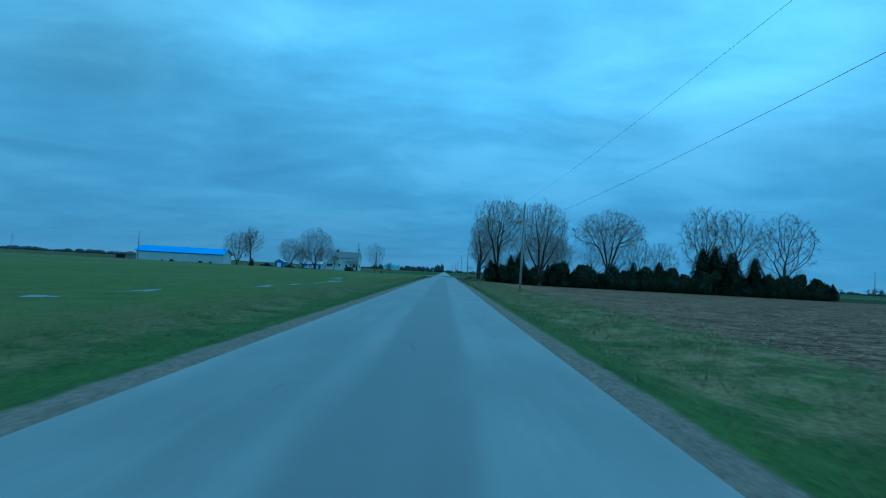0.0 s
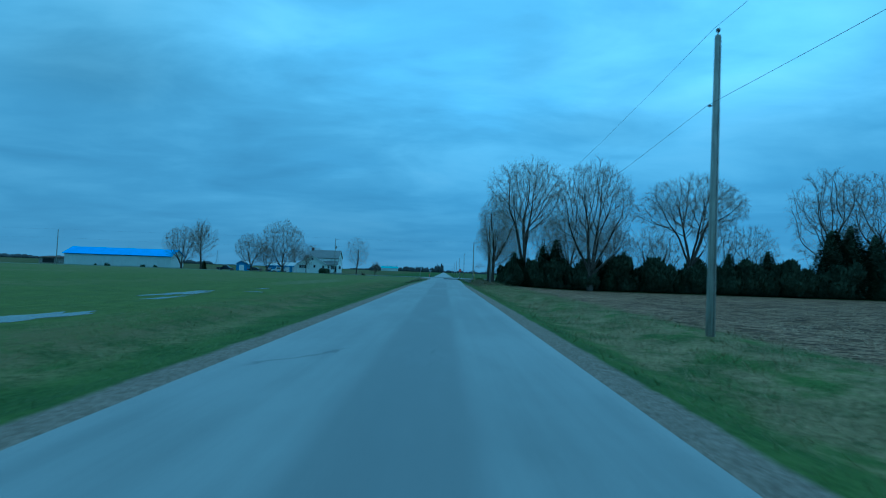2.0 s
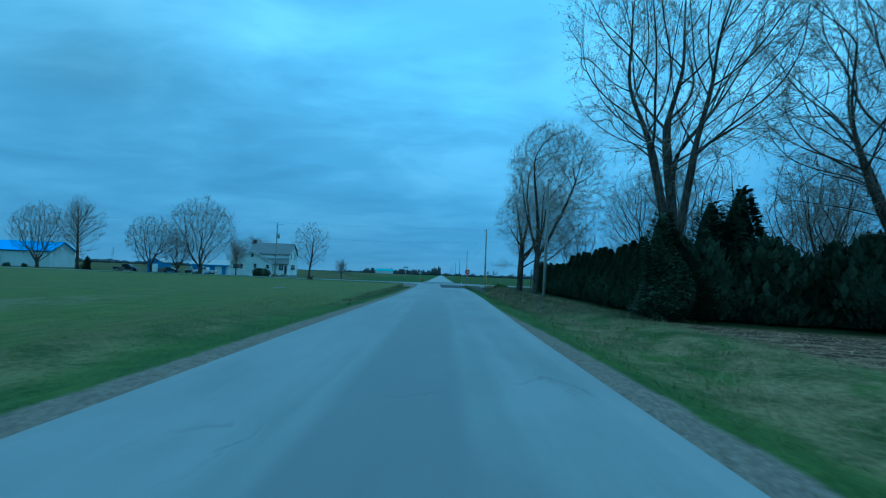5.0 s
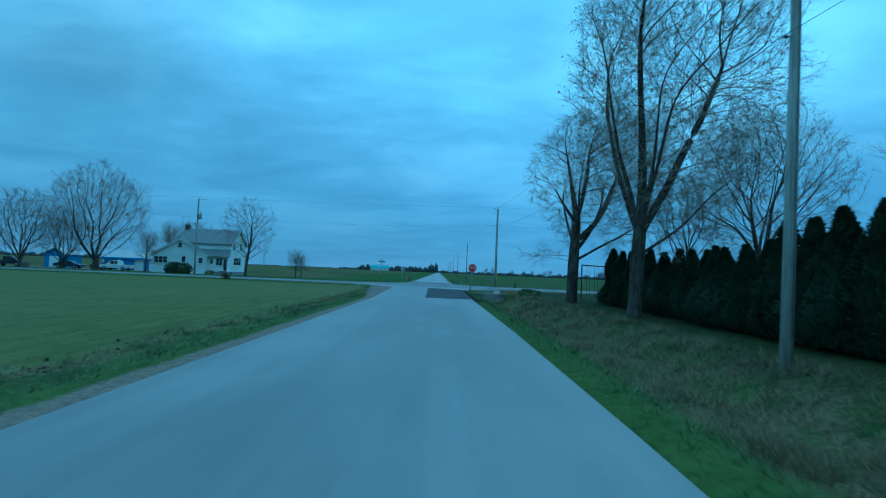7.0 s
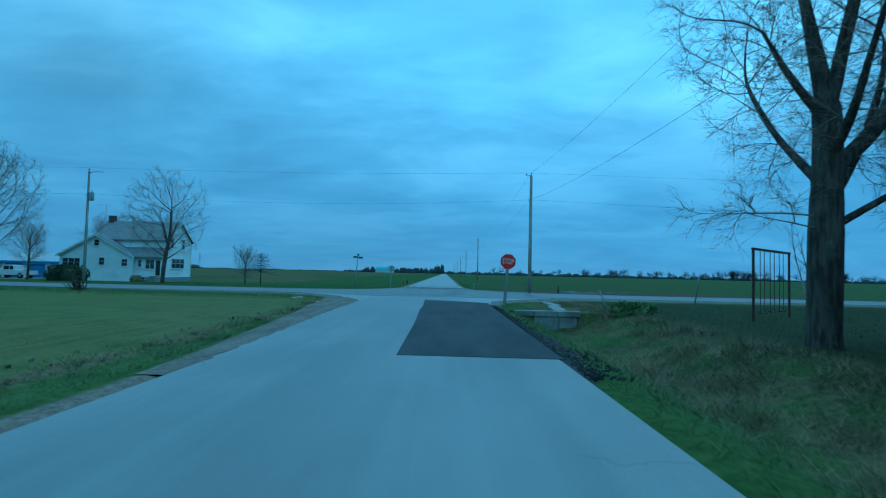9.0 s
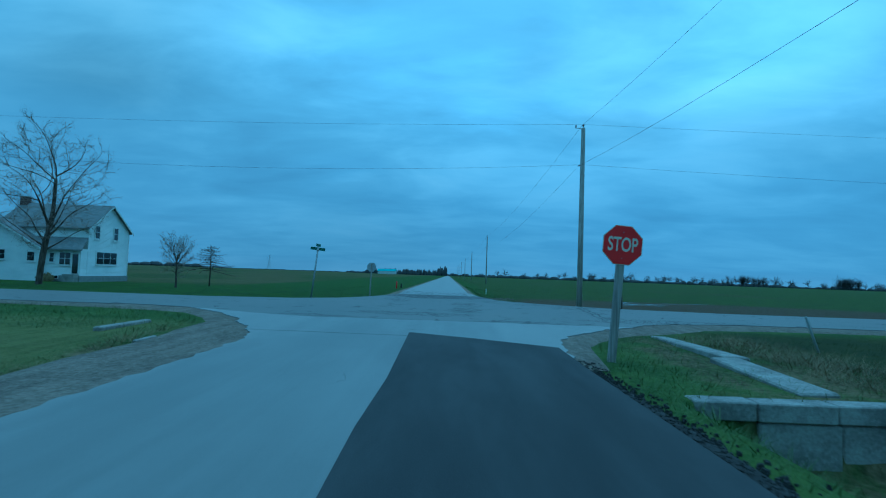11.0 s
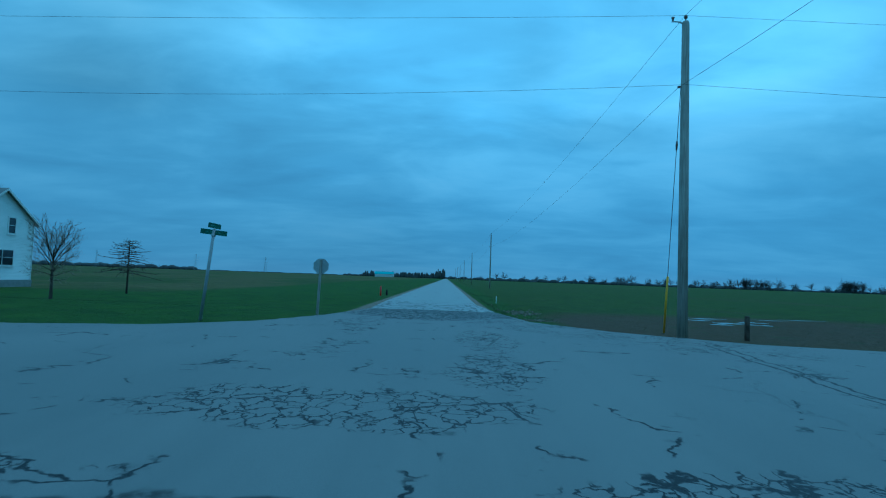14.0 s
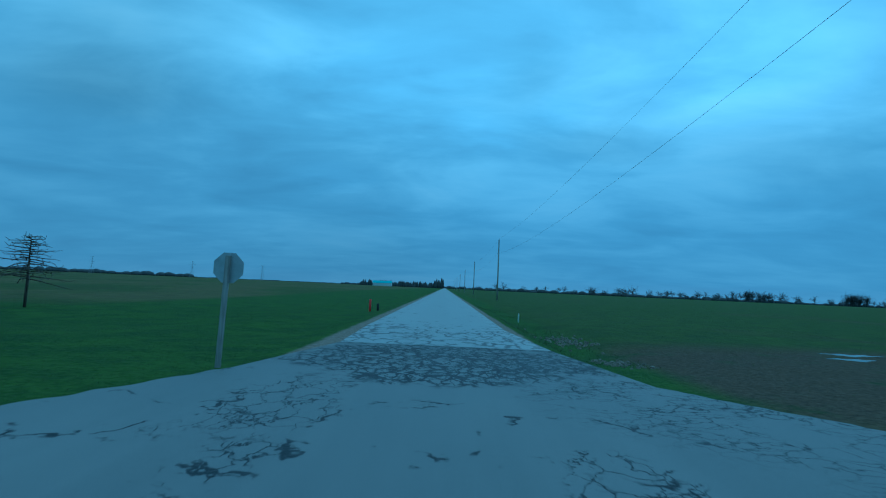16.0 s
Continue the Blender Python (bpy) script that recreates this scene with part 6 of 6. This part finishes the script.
dr = part("door", Geo().box(-37.55, 31.13, 0.36, -36.95, 31.22, 2.4, 0.01), M["glass"], house, "dark front door")
part("door_frame", Geo().box(-37.65, 31.16, 0.30, -36.85, 31.21, 2.5, 0.01), M["trim"], dr)
part("step", Geo().box(-37.9, 30.2, -0.65, -36.7, 31.1, 0.28, 0.02), M["concrete"], house, "concrete step")
for y, z, w, h, n in [(33.5, 4.2, 0.75, 1.4, 1), (36.7, 4.2, 0.75, 1.4, 1), (35.3, 1.4, 3.5, 1.35, 3)]:
    window(house, -36.68, y, z, w, h, "e", n)
part("gutter_pipe", Geo().tube([(-36.6, 39.1, 5.0), (-36.6, 39.1, 0.1)], [0.045] * 2, 8), M["trim"], house)
part("bargeboard", roof_slab(Geo(), (-36.37, 31.8, 4.97), (-36.34, 31.8, 4.97), (-36.34, 35.7, 7.86), (-36.37, 35.7, 7.86), 0.22), M["trim"], house)
part("bargeboard", roof_slab(Geo(), (-36.37, 39.6, 4.97), (-36.34, 39.6, 4.97), (-36.34, 35.7, 7.86), (-36.37, 35.7, 7.86), 0.22), M["trim"], house)
part("bargeboard", roof_slab(Geo(), (-50.75, 30.22, 2.63), (-50.75, 30.25, 2.63), (-45.4, 30.25, 5.62), (-45.4, 30.22, 5.62), 0.2), M["trim"], house)
part("bargeboard", roof_slab(Geo(), (-40.05, 30.22, 2.63), (-40.05, 30.25, 2.63), (-45.4, 30.25, 5.62), (-45.4, 30.22, 5.62), 0.2), M["trim"], house)

barn = thing("barn", (0, 0, 0.1), "long white steel barn with a bright blue roof", "barn")
part("wall", gable_block(Geo(), -134, 32, -96, 41, 3.9, 6.1), M["wallmetal"], barn, "white ribbed steel walls")
gable_roof(barn, -134, 32, -96, 41, 3.9, 6.1, M["blue"], label="bright blue steel roof", over=0.5)
for i in range(24):
    part("rib", Geo().box(-133.2 + i * 1.6, 31.94, 0.0, -133.08 + i * 1.6, 32.0, 3.5), M["wallmetal"], barn)
part("trim_board", Geo().box(-134.1, 31.9, 3.5, -95.9, 31.99, 3.72), M["cardark"], barn, "dark fascia under the eave")
part("sliding_door", Geo().box(-113, 31.86, 0, -108, 31.93, 3.3, 0.01), M["wallmetal"], barn)
for i, (x, w, h) in enumerate([(-117, 1.2, 0.9), (-104.5, 1.0, 0.8), (-100.4, 1.0, 0.7), (-121, 0.5, 0.6)]):
    bush("barn_shrub", x, 29.5, w * 1.6, h * 1.4, 120 + i, 260, "small dark shrub along the barn wall", M["cedar"], 0.2)

lean = thing("lean_to", (0, 0, 0.1), "low dark grey open shed beside the barn", "shed")
part("wall", Geo().box(-149, 39.8, -0.2, -140.5, 45, 1.9, 0.02), M["post"], lean, "grey weathered boards")
part("roof", roof_slab(Geo(), (-149.4, 39.2, 1.92), (-140.1, 39.2, 1.92), (-140.1, 45.4, 2.5), (-149.4, 45.4, 2.5)), M["rust"], lean, "dark rusty roof")
# flat black panel on the solid wall imitates the shade inside a bay
part("opening", Geo().box(-147.6, 39.74, 0.0, -143.4, 39.79, 1.6), M["tyre"], lean, "flat dark panel standing in for the shaded open bay")

gar = thing("garage", (0, 0, -0.35), "long low white garage with blue doors and pale roof", "garage")
part("wall", gable_block(Geo(), -63.2, 36.6, -53.6, 43, 2.35, 3.5), M["siding"], gar, "white clapboard walls")
gable_roof(gar, -63.2, 36.6, -53.6, 43, 2.35, 3.5, M["palepost"], label="pale steel roof")
part("fascia", Geo().box(-63.5, 36.14, 2.02, -53.3, 36.24, 2.34), M["bluedoor"], gar, "blue fascia board")
for x, w in ((-61.4, 1.3), (-58.2, 1.3), (-54.6, 0.5)):
    d = part("garage_door", Geo().box(x - w, 36.50, 0.0, x + w, 36.57, 1.98, 0.01), M["bluedoor"], gar, "blue painted garage door")
    for z in (0.5, 1.0, 1.5):
        part("panel_joint", Geo().box(x - w + 0.04, 36.485, z, x + w - 0.04, 36.499, z + 0.03), M["trim"], d)
shed = thing("shed", (0, 0, -0.35), "small gabled shed with a blue front", "shed")
part("wall", gable_block(Geo(), -74.6, 37, -70.8, 42, 2.6, 3.6, along_x=False), M["bluedoor"], shed, "blue painted boards")
gable_roof(shed, -74.6, 37, -70.8, 42, 2.6, 3.6, M["palepost"], along_x=False, label="pale steel roof")
part("door", Geo().box(-73.6, 36.9, 0, -71.8, 36.98, 2.1, 0.01), M["trim"], shed, "white door")


# ---------------------------------------------------------------- parked vehicles
def profile(geo, pts, half, inset=0.10):
    """A body from its side outline (x, z), narrowed towards its top and bottom edges."""
    top = max(z for _, z in pts)
    rings = []
    for y, s in ((-half, 0.0), (-half + inset, 1.0), (half - inset, 1.0), (half, 0.0)):
        cx, cz = sum(p[0] for p in pts) / len(pts), sum(p[1] for p in pts) / len(pts)
        k = 0.95 + 0.05 * s
        rings.append([(cx + (x - cx) * k, y, cz + (z - cz) * k) for x, z in pts])
    geo.loft(rings)
    return geo


def vehicle(name, place, turn, label, paint, pickup):
    v = thing(name, place, label, "pickup truck" if pickup else "car", "parked vehicles", turn)
    body = [(-2.75, 0.55), (-2.75, 1.05), (-0.55, 1.08), (1.35, 1.12), (2.55, 1.02), (2.72, 0.85), (2.72, 0.5), (2.3, 0.42), (-2.4, 0.42)] if pickup else [(-2.3, 0.5), (-2.32, 0.85), (-1.7, 0.98), (1.1, 0.95), (2.1, 0.82), (2.28, 0.65), (2.25, 0.4), (-2.2, 0.35)]
    part("body", profile(Geo(), body, 0.95 if pickup else 0.88), paint, v)
    cab = [(-0.75, 1.0), (-0.68, 1.72), (-0.45, 1.80), (0.75, 1.80), (0.95, 1.70), (1.5, 1.08)] if pickup else [(-1.75, 0.9), (-1.05, 1.36), (-0.75, 1.42), (0.35, 1.42), (0.6, 1.36), (1.25, 0.92)]
    c = part("cab", profile(Geo(), cab, 0.82 if pickup else 0.74, 0.12), paint, v)
    for s in (-1, 1):
        y = s * (0.83 if pickup else 0.75)
        for a, b in (((-0.55, -0.1), (0.0, 0.75)) if pickup else ((-0.95, -0.25), (-0.2, 0.55))):
            z0, z1 = (1.18, 1.66) if pickup else (0.98, 1.30)
            part("side_window", Geo().box(a, y - 0.012, z0, b, y + 0.012, z1, 0.005), M["glass"], c, "dark glass")
    ws = [(1.46, 1.14), (0.98, 1.68)] if pickup else [(1.22, 0.96), (0.62, 1.33)]
    g = Geo()
    g.loft([[(ws[0][0] + 0.03 + d, y, ws[0][1]) for y in (-0.7, 0.7) for d in (0,)] + [(ws[1][0] + 0.03, y, ws[1][1]) for y in (0.64, -0.64)], [(ws[0][0] + 0.06, y, ws[0][1] + 0.02) for y in (-0.7, 0.7)] + [(ws[1][0] + 0.06, y, ws[1][1] + 0.02) for y in (0.64, -0.64)]])
    part("windscreen", g, M["glass"], c, "dark glass")
    if pickup:
        # flat black sheet on the body imitates the shade in the load bed
        part("bed_shade_sheet", Geo().box(-2.6, -0.78, 1.06, -0.85, 0.78, 1.075), M["tyre"], v, "dark sheet standing in for the shaded hollow load bed")
    front = 2.72 if pickup else 2.26
    for s in (-1, 1):
        part("headlight", Geo().box(front - 0.06, s * 0.7 - 0.16, 0.72, front + 0.02, s * 0.7 + 0.16, 0.88, 0.02), M["lampclear"], v, "clear lens")
        part("tail_light", Geo().box(-front - 0.06, s * 0.8 - 0.07, 0.66, -front + 0.03, s * 0.8 + 0.07, 0.95, 0.02), M["lampred"], v, "red lens")
    part("bumper", Geo().box(front - 0.02, -0.85, 0.40, front + 0.10, 0.85, 0.58, 0.03), M["steel"] if pickup else M["tyre"], v)
    part("rear_bumper", Geo().box(-front - 0.12, -0.85, 0.42, -front + 0.02, 0.85, 0.58, 0.03), M["steel"] if pickup else M["tyre"], v)
    wr = 0.39 if pickup else 0.32
    for x in ((1.75, -1.65) if pickup else (1.4, -1.35)):
        for s in (-1, 1):
            y = s * (0.84 if pickup else 0.78)
            w = part("wheel", Geo().tube([(x, y - 0.12, wr), (x, y - 0.09, wr), (x, y + 0.09, wr), (x, y + 0.12, wr)], [wr * 0.86, wr, wr, wr * 0.86], 16), M["tyre"], v, "black tyre", True)
            part("rim", Geo().tube([(x, y + s * 0.10, wr), (x, y + s * 0.135, wr)], [wr * 0.6, wr * 0.5], 12), M["steel"], w)
    return v


LOT = -0.40
vehicle("pickup_truck", (-57.0, 31.2, LOT), 178, "white pickup truck parked before the garage", M["carwhite"], True)
vehicle("parked_car", (-61.4, 33.6, LOT), 96, "dark blue car parked at a garage door", M["cardark"], False)
vehicle("parked_car", (-65.9, 31.4, LOT), 4, "dark blue car parked on the farm drive", M["cardark"], False)
vehicle("pickup_truck", (-76.0, 30.5, LOT), 4, "dark pickup truck parked beside the blue shed", M["cardark"], True)
drive = [(-80, 27), (-60, 27.5), (-56, 24), (-55.5, 4.5), (-52.5, 4.5), (-52.8, 30), (-53.0, 36.5), (-80, 36.8)]
g = Geo()
g.prism([(x, y) for x, y in drive], -0.6, LOT + 0.004)
structure("driveway", g, M["dirt"], "pale gravel farm driveway leading to the garage", "driveway")


# ---------------------------------------------------------------- grass, stubble and far distance
def inside(x, y, outline):
    """Which of the places lie within an outline."""
    hit = np.zeros(len(x), bool)
    for (ax, ay), (bx, by) in zip(outline, outline[1:] + outline[:1]):
        if ay != by:
            hit ^= ((ay > y) != (by > y)) & (x < ax + (y - ay) * (bx - ax) / (by - ay))
    return hit


def paved(x, y):
    """Pavement, and the bare gravel of the corners."""
    return np.any([inside(x, y, o) for o in (south, across, north, apron_west, apron_east)], axis=0)


def tufts(name, count, xr, yr, tall, width, mat, label, seed, keep=None, spread=0.5, flat=False):
    """Many single blades as one mesh; keep(x, y) tells where they grow."""
    r = np.random.RandomState(seed)
    x, y = r.uniform(*xr, count), r.uniform(*yr, count)
    if keep is not None:
        ok = keep(x, y, r)
        x, y = x[ok], y[ok]
    ok = ~paved(x, y)
    x, y = x[ok], y[ok]
    n = len(x)
    z = height(x, y) - 0.02
    h = r.uniform(*tall, n)
    a, lean, w = r.uniform(0, 2 * np.pi, n), r.uniform(0.6, spread + 1.3, n), 0.55 * r.uniform(*width, n)
    dx, dy = np.cos(a), np.sin(a)
    b = a + np.pi / 2 + r.uniform(-0.5, 0.5, n)
    wx, wy = np.cos(b) * w, np.sin(b) * w
    tip = np.stack([x + dx * h * lean, y + dy * h * lean, z + h], -1)
    if flat:
        tip = np.stack([x + dx * h, y + dy * h, z + 0.02 + r.uniform(0.0, 0.12, n)], -1)
        z = z + r.uniform(0.02, 0.05, n)
    co = np.stack([np.stack([x - wx, y - wy, z], -1), np.stack([x + wx, y + wy, z], -1), tip], 1).reshape(-1, 3)
    me = bpy.data.meshes.new(name)
    me.vertices.add(3 * n)
    me.vertices.foreach_set("co", co.ravel())
    me.loops.add(3 * n)
    me.loops.foreach_set("vertex_index", np.arange(3 * n))
    me.polygons.add(n)
    me.polygons.foreach_set("loop_start", np.arange(n) * 3)
    me.update(calc_edges=True)
    me.materials.append(mat)
    return tagged(new(name, me), label, "grass" if mat is not M["chaff"] else "stubble", kind="stuff")


def patches(x, y, size, seed):
    return np.sin(x / size + seed) * np.sin(y / size * 0.7 + seed * 2.1) + 0.6 * np.sin(x / size * 2.7 - seed) * np.sin(y / size * 2.1 + seed)


def edge(x, y):
    ex, ey = side(x, y), np.abs(y - 0.4) - 4.1
    fillet = 6.5 - np.hypot(np.maximum(6.5 - ex, 0), np.maximum(6.5 - ey, 0))
    return np.minimum(np.minimum(ex, ey), fillet)


tufts("verge_grass", 42000, (4.4, 10.5), (-215, -70), (0.05, 0.24), (0.006, 0.016), M["mixed"], "half dead grass on the eastern verge", 21, lambda x, y, r: (edge(x, y) > np.where(y < -75, 0.72, 0.18) + r.uniform(0, 0.3, len(x))) & (r.uniform(0, 1, len(x)) < np.where(x < 6.5, 1, 0.4)), spread=1.4)
tufts("verge_grass", 40000, (4.4, 10.5), (-70, -8), (0.06, 0.22), (0.006, 0.016), M["grass"], "short green grass on the eastern verge", 1, lambda x, y, r: (edge(x, y) > np.where(y < -75, 0.72, 0.18) + r.uniform(0, 0.3, len(x))) & (r.uniform(0, 1, len(x)) < np.where(x < 6.5, 1, 0.4)))
tufts("verge_straw", 55000, (6.2, 11.4), (-215, -70), (0.10, 0.42), (0.005, 0.012), M["straw"], "dry straw-coloured grass on the ditch bank", 2, lambda x, y, r: (edge(x, y) > 1.6) & (patches(x, y, 0.9, 1.0) + r.uniform(-0.5, 0.5, len(x)) > 0.05), spread=0.9)
tufts("bank_straw", 25000, (6.2, 10.6), (-70, -8), (0.10, 0.36), (0.005, 0.011), M["weeds"], "dull dead grass on the ditch bank", 22, lambda x, y, r: (edge(x, y) > 2.1 + 0.5 * patches(x, y, 0.6, 5.0)) & ((y < -25) | (x > 8.7)) & (patches(x, y, 2.2, 1.0) + r.uniform(-0.8, 0.8, len(x)) > -0.3), spread=0.9)
tufts("bank_straw", 60000, (6.6, 10.4), (-66, -9), (0.12, 0.40), (0.006, 0.012), M["weeds"], "tall dead grass clumps on the ditch bank", 12, lambda x, y, r: (edge(x, y) > 1.8 + 0.5 * patches(x, y, 0.45, 2.0)) & ((y < -25) | (x > 8.7)) & (patches(x, y, 0.42, 0.3) + r.uniform(-0.3, 0.3, len(x)) > 0.1), spread=0.8)
tufts("verge_grass", 34000, (-8.0, -3.3), (-215, -62), (0.04, 0.15), (0.006, 0.016), M["grass"], "short green grass on the western verge", 3, lambda x, y, r: edge(x, y) > 0.70 + r.uniform(0, 0.3, len(x)), spread=1.5)
tufts("verge_grass", 26000, (-6.0, -2.4), (-62, -8), (0.04, 0.15), (0.006, 0.016), M["grass"], "short green grass on the western verge", 23, lambda x, y, r: edge(x, y) > 0.48 + r.uniform(0, 0.25, len(x)), spread=1.5)
tufts("verge_clumps", 30000, (-5.6, -3.4), (-70, -9), (0.12, 0.30), (0.007, 0.014), M["lawn"], "rank dark green grass clumps on the western verge", 25, lambda x, y, r: (edge(x, y) > 0.8) & (patches(x, y, 0.28, 1.0) + 0.7 * patches(x, y, 1.7, 3.0) + r.uniform(-0.3, 0.3, len(x)) > 0.75), spread=1.2)
tufts("verge_straw", 24000, (-5.9, -4.7), (-62, -10), (0.06, 0.20), (0.008, 0.016), M["straw"], "straggly dead grass along the western field edge", 24, lambda x, y, r: (np.abs(x + 5.25) < 0.16 + 0.30 * r.uniform(0, 1, len(x)) ** 2) & (patches(x, y, 1.0, 2.0) + r.uniform(-0.5, 0.5, len(x)) > 0.15), spread=1.3)
tufts("verge_straw", 12000, (-9.6, -6.0), (-215, -62), (0.08, 0.24), (0.005, 0.011), M["straw"], "dry straw-coloured grass along the western field edge", 4, lambda x, y, r: patches(x, y, 2.6, 2.0) + r.uniform(-0.7, 0.7, len(x)) > 0.1, spread=0.9)
tufts("wheat", 60000, (-40, -5.6), (-190, -10), (0.04, 0.10), (0.008, 0.018), M["wheat"], "low green winter wheat in the western field", 5, lambda x, y, r: (patches(x, y, 9, 4.0) > -0.9) & (r.uniform(0, 1, len(x)) < np.clip(16 / (np.abs(x) + 1), 0.15, 1)), spread=1.3)
tufts("stubble", 90000, (10.9, 46), (-200, -77), (0.12, 0.40), (0.012, 0.030), M["chaff"], "pale corn stalks and leaves lying on brown soil", 6, lambda x, y, r: (patches(x, y, 3.0, 5.0) + r.uniform(-1, 1, len(x)) > -0.2) & (r.uniform(0, 1, len(x)) < np.clip(14 / x, 0.2, 1)), flat=True)
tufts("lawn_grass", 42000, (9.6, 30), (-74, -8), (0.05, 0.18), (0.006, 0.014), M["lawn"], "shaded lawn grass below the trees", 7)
tufts("lawn_grass", 90000, (-30, -2.6), (5.5, 45), (0.025, 0.075), (0.007, 0.016), M["lawn"], "green lawn grass beside the farmhouse", 8, lambda x, y, r: (edge(x, y) > 0.8) & (r.uniform(0, 1, len(x)) < np.clip(12 / (np.abs(y) + 1), 0.15, 1)))
tufts("verge_grass", 50000, (4.2, 30), (6, 60), (0.05, 0.18), (0.007, 0.016), M["lawn"], "thin green grass along the north-east field", 9, lambda x, y, r: (edge(x, y) > 0.8) & (patches(x, y, 4, 3) > -0.6) & (r.uniform(0, 1, len(x)) < np.where((x < 7.6) | (edge(x, y) < 2.4), 1, 0.04)))
tufts("verge_grass", 24000, (-60, -4), (-11, -3.9), (0.06, 0.22), (0.007, 0.016), M["grass"], "grass along the crossroad", 10, lambda x, y, r: edge(x, y) > 0.9)


def far_tree(geo, x, y, h, r):
    geo.tube([(x, y, -0.5), (x + r.gauss(0, 0.2), y, h * 0.45)], [h * 0.026, h * 0.016], 5, False)
    for _ in range(24):
        a, e = r.uniform(0, 6.28), r.uniform(0.25, 1.45)
        d = (math.cos(a) * math.cos(e), math.sin(a) * math.cos(e), math.sin(e))
        l = h * r.uniform(0.34, 0.58)
        z = h * r.uniform(0.20, 0.44)
        pts = [(x, y, z), (x + d[0] * l * 0.5, y + d[1] * l * 0.5, z + d[2] * l * 0.5), (x + d[0] * l, y + d[1] * l, z + d[2] * l)]
        geo.tube(pts, [h * 0.008, h * 0.006, h * 0.003], 3, False)
        for _ in range(7):
            t = r.uniform(0.3, 1.0)
            q = tuple(pts[0][c] + (pts[2][c] - pts[0][c]) * t for c in range(3))
            k = h * r.uniform(0.08, 0.18)
            v = [d[c] + r.uniform(-0.7, 0.7) for c in range(3)]
            geo.tube([q, (q[0] + v[0] * k, q[1] + v[1] * k, q[2] + v[2] * k)], [h * 0.004, h * 0.003], 3, False)


def brush(geo, x0, y0, x1, y1, h, r, n=60):
    """A far hedgerow: uneven clumps along a line."""
    for i in range(n):
        t = (i + r.random()) / n
        x, y = x0 + (x1 - x0) * t, y0 + (y1 - y0) * t
        w = math.hypot(x1 - x0, y1 - y0) / n * r.uniform(0.8, 1.7)
        k = h * r.uniform(0.45, 1.15)
        geo.loft([[(x + w * c * math.cos(a), y + w * 0.6 * c * math.sin(a), z * k - 0.4) for a in [1.047 * j + 0.3 * i for j in range(6)]] for c, z in ((0.9, 0), (1.0, 0.4), (0.75, 0.8), (0.25, 1.05))])


r = random.Random(77)
g = Geo()
brush(g, -190, 1195, -4, 1205, 12, r, 90)
brush(g, -300, 1560, 330, 1600, 7.0, r, 90)
for x in range(-180, 0, 22):
    far_tree(g, x + r.uniform(-8, 8), 1215, r.uniform(11, 15), r)
brush(g, -22, 1196, -2, 1200, 20, r, 9)
tagged(new("far_windbreak", g.mesh("far_windbreak", M["haze"], True)), "dark windbreak far along the straight road", "woods", kind="stuff")
g = Geo()
brush(g, 60, 950, 1500, 620, 5.5, r, 260)
brush(g, 1500, 620, 2400, -200, 8, r, 90)
for i in range(170):
    t = r.random() ** 0.9
    far_tree(g, 60 + 1440 * t, 945 - 330 * t + r.uniform(-30, 60), r.uniform(9, 16) * (1.4 if r.random() < 0.07 else 1), r)
for x0, w in ((452, 70), (610, 34)):
    brush(g, x0 - 10, 845 - 0.2 * (x0 - 450), x0 + w, 840 - 0.2 * (x0 - 450), 5.5, r, 16)
    for i in range(18):
        far_tree(g, x0 + r.uniform(0, w), 838 - 0.2 * (x0 - 450), r.uniform(13, 21), r)
tagged(new("far_treeline", g.mesh("far_treeline", M["haze"], True)), "distant line of bare trees along the fields", "woods", kind="stuff")
g = Geo()
brush(g, -2600, 1500, -900, 1900, 13, r, 110)
brush(g, -900, 1900, -200, 2300, 3, r, 60)
brush(g, -2900, 500, -2600, 1500, 20, r, 60)
brush(g, -2700, -900, -2900, 500, 20, r, 60)
brush(g, 2400, -200, 2300, -1500, 14, r, 60)
tagged(new("far_woods", g.mesh("far_woods", M["haze"], True)), "dark woods on the far horizon", "woods", kind="stuff")
far = thing("far_barn", (-134, 1150, 0), "far barn with a teal roof beyond the fields", "barn")
part("wall", gable_block(Geo(), -20, -8, 20, 8, 6.5, 11), M["wallmetal"], far)
gable_roof(far, -20, -8, 20, 8, 6.5, 11, M["teal"], label="teal steel roof", over=0.6)


def pylon(x, y, h):
    p = thing("pylon", (x, y, 0), "distant steel lattice transmission tower", "pylon", "pylons")
    for sx in (-1, 1):
        for sy in (-1, 1):
            part("leg", Geo().tube([(sx * 4, sy * 4, -0.5), (sx * 1.1, sy * 1.1, h * 0.65), (sx * 0.6, sy * 0.6, h)], [0.20, 0.17, 0.14], 4), M["steel"], p)
    for z, w in ((0.66, 7), (0.80, 9), (0.94, 6)):
        part("cross_arm", Geo().tube([(-w, 0, h * z), (0, 0, h * z + 0.8), (w, 0, h * z)], [0.14, 0.18, 0.14], 4), M["steel"], p)
    for i in range(5):
        a, b = 4 - 0.55 * i, 4 - 0.55 * (i + 1)
        z0, z1 = h * 0.12 * i, h * 0.12 * (i + 1)
        part("brace", Geo().tube([(-a, -a, z0), (b, -b, z1)], [0.10] * 2, 4), M["steel"], p)
        part("brace", Geo().tube([(a, -a, z0), (-b, -b, z1)], [0.10] * 2, 4), M["steel"], p)


for x, y in ((-660, 1380), (-500, 1450), (-870, 1300), (-1150, 1200)):
    pylon(x, y, 42)
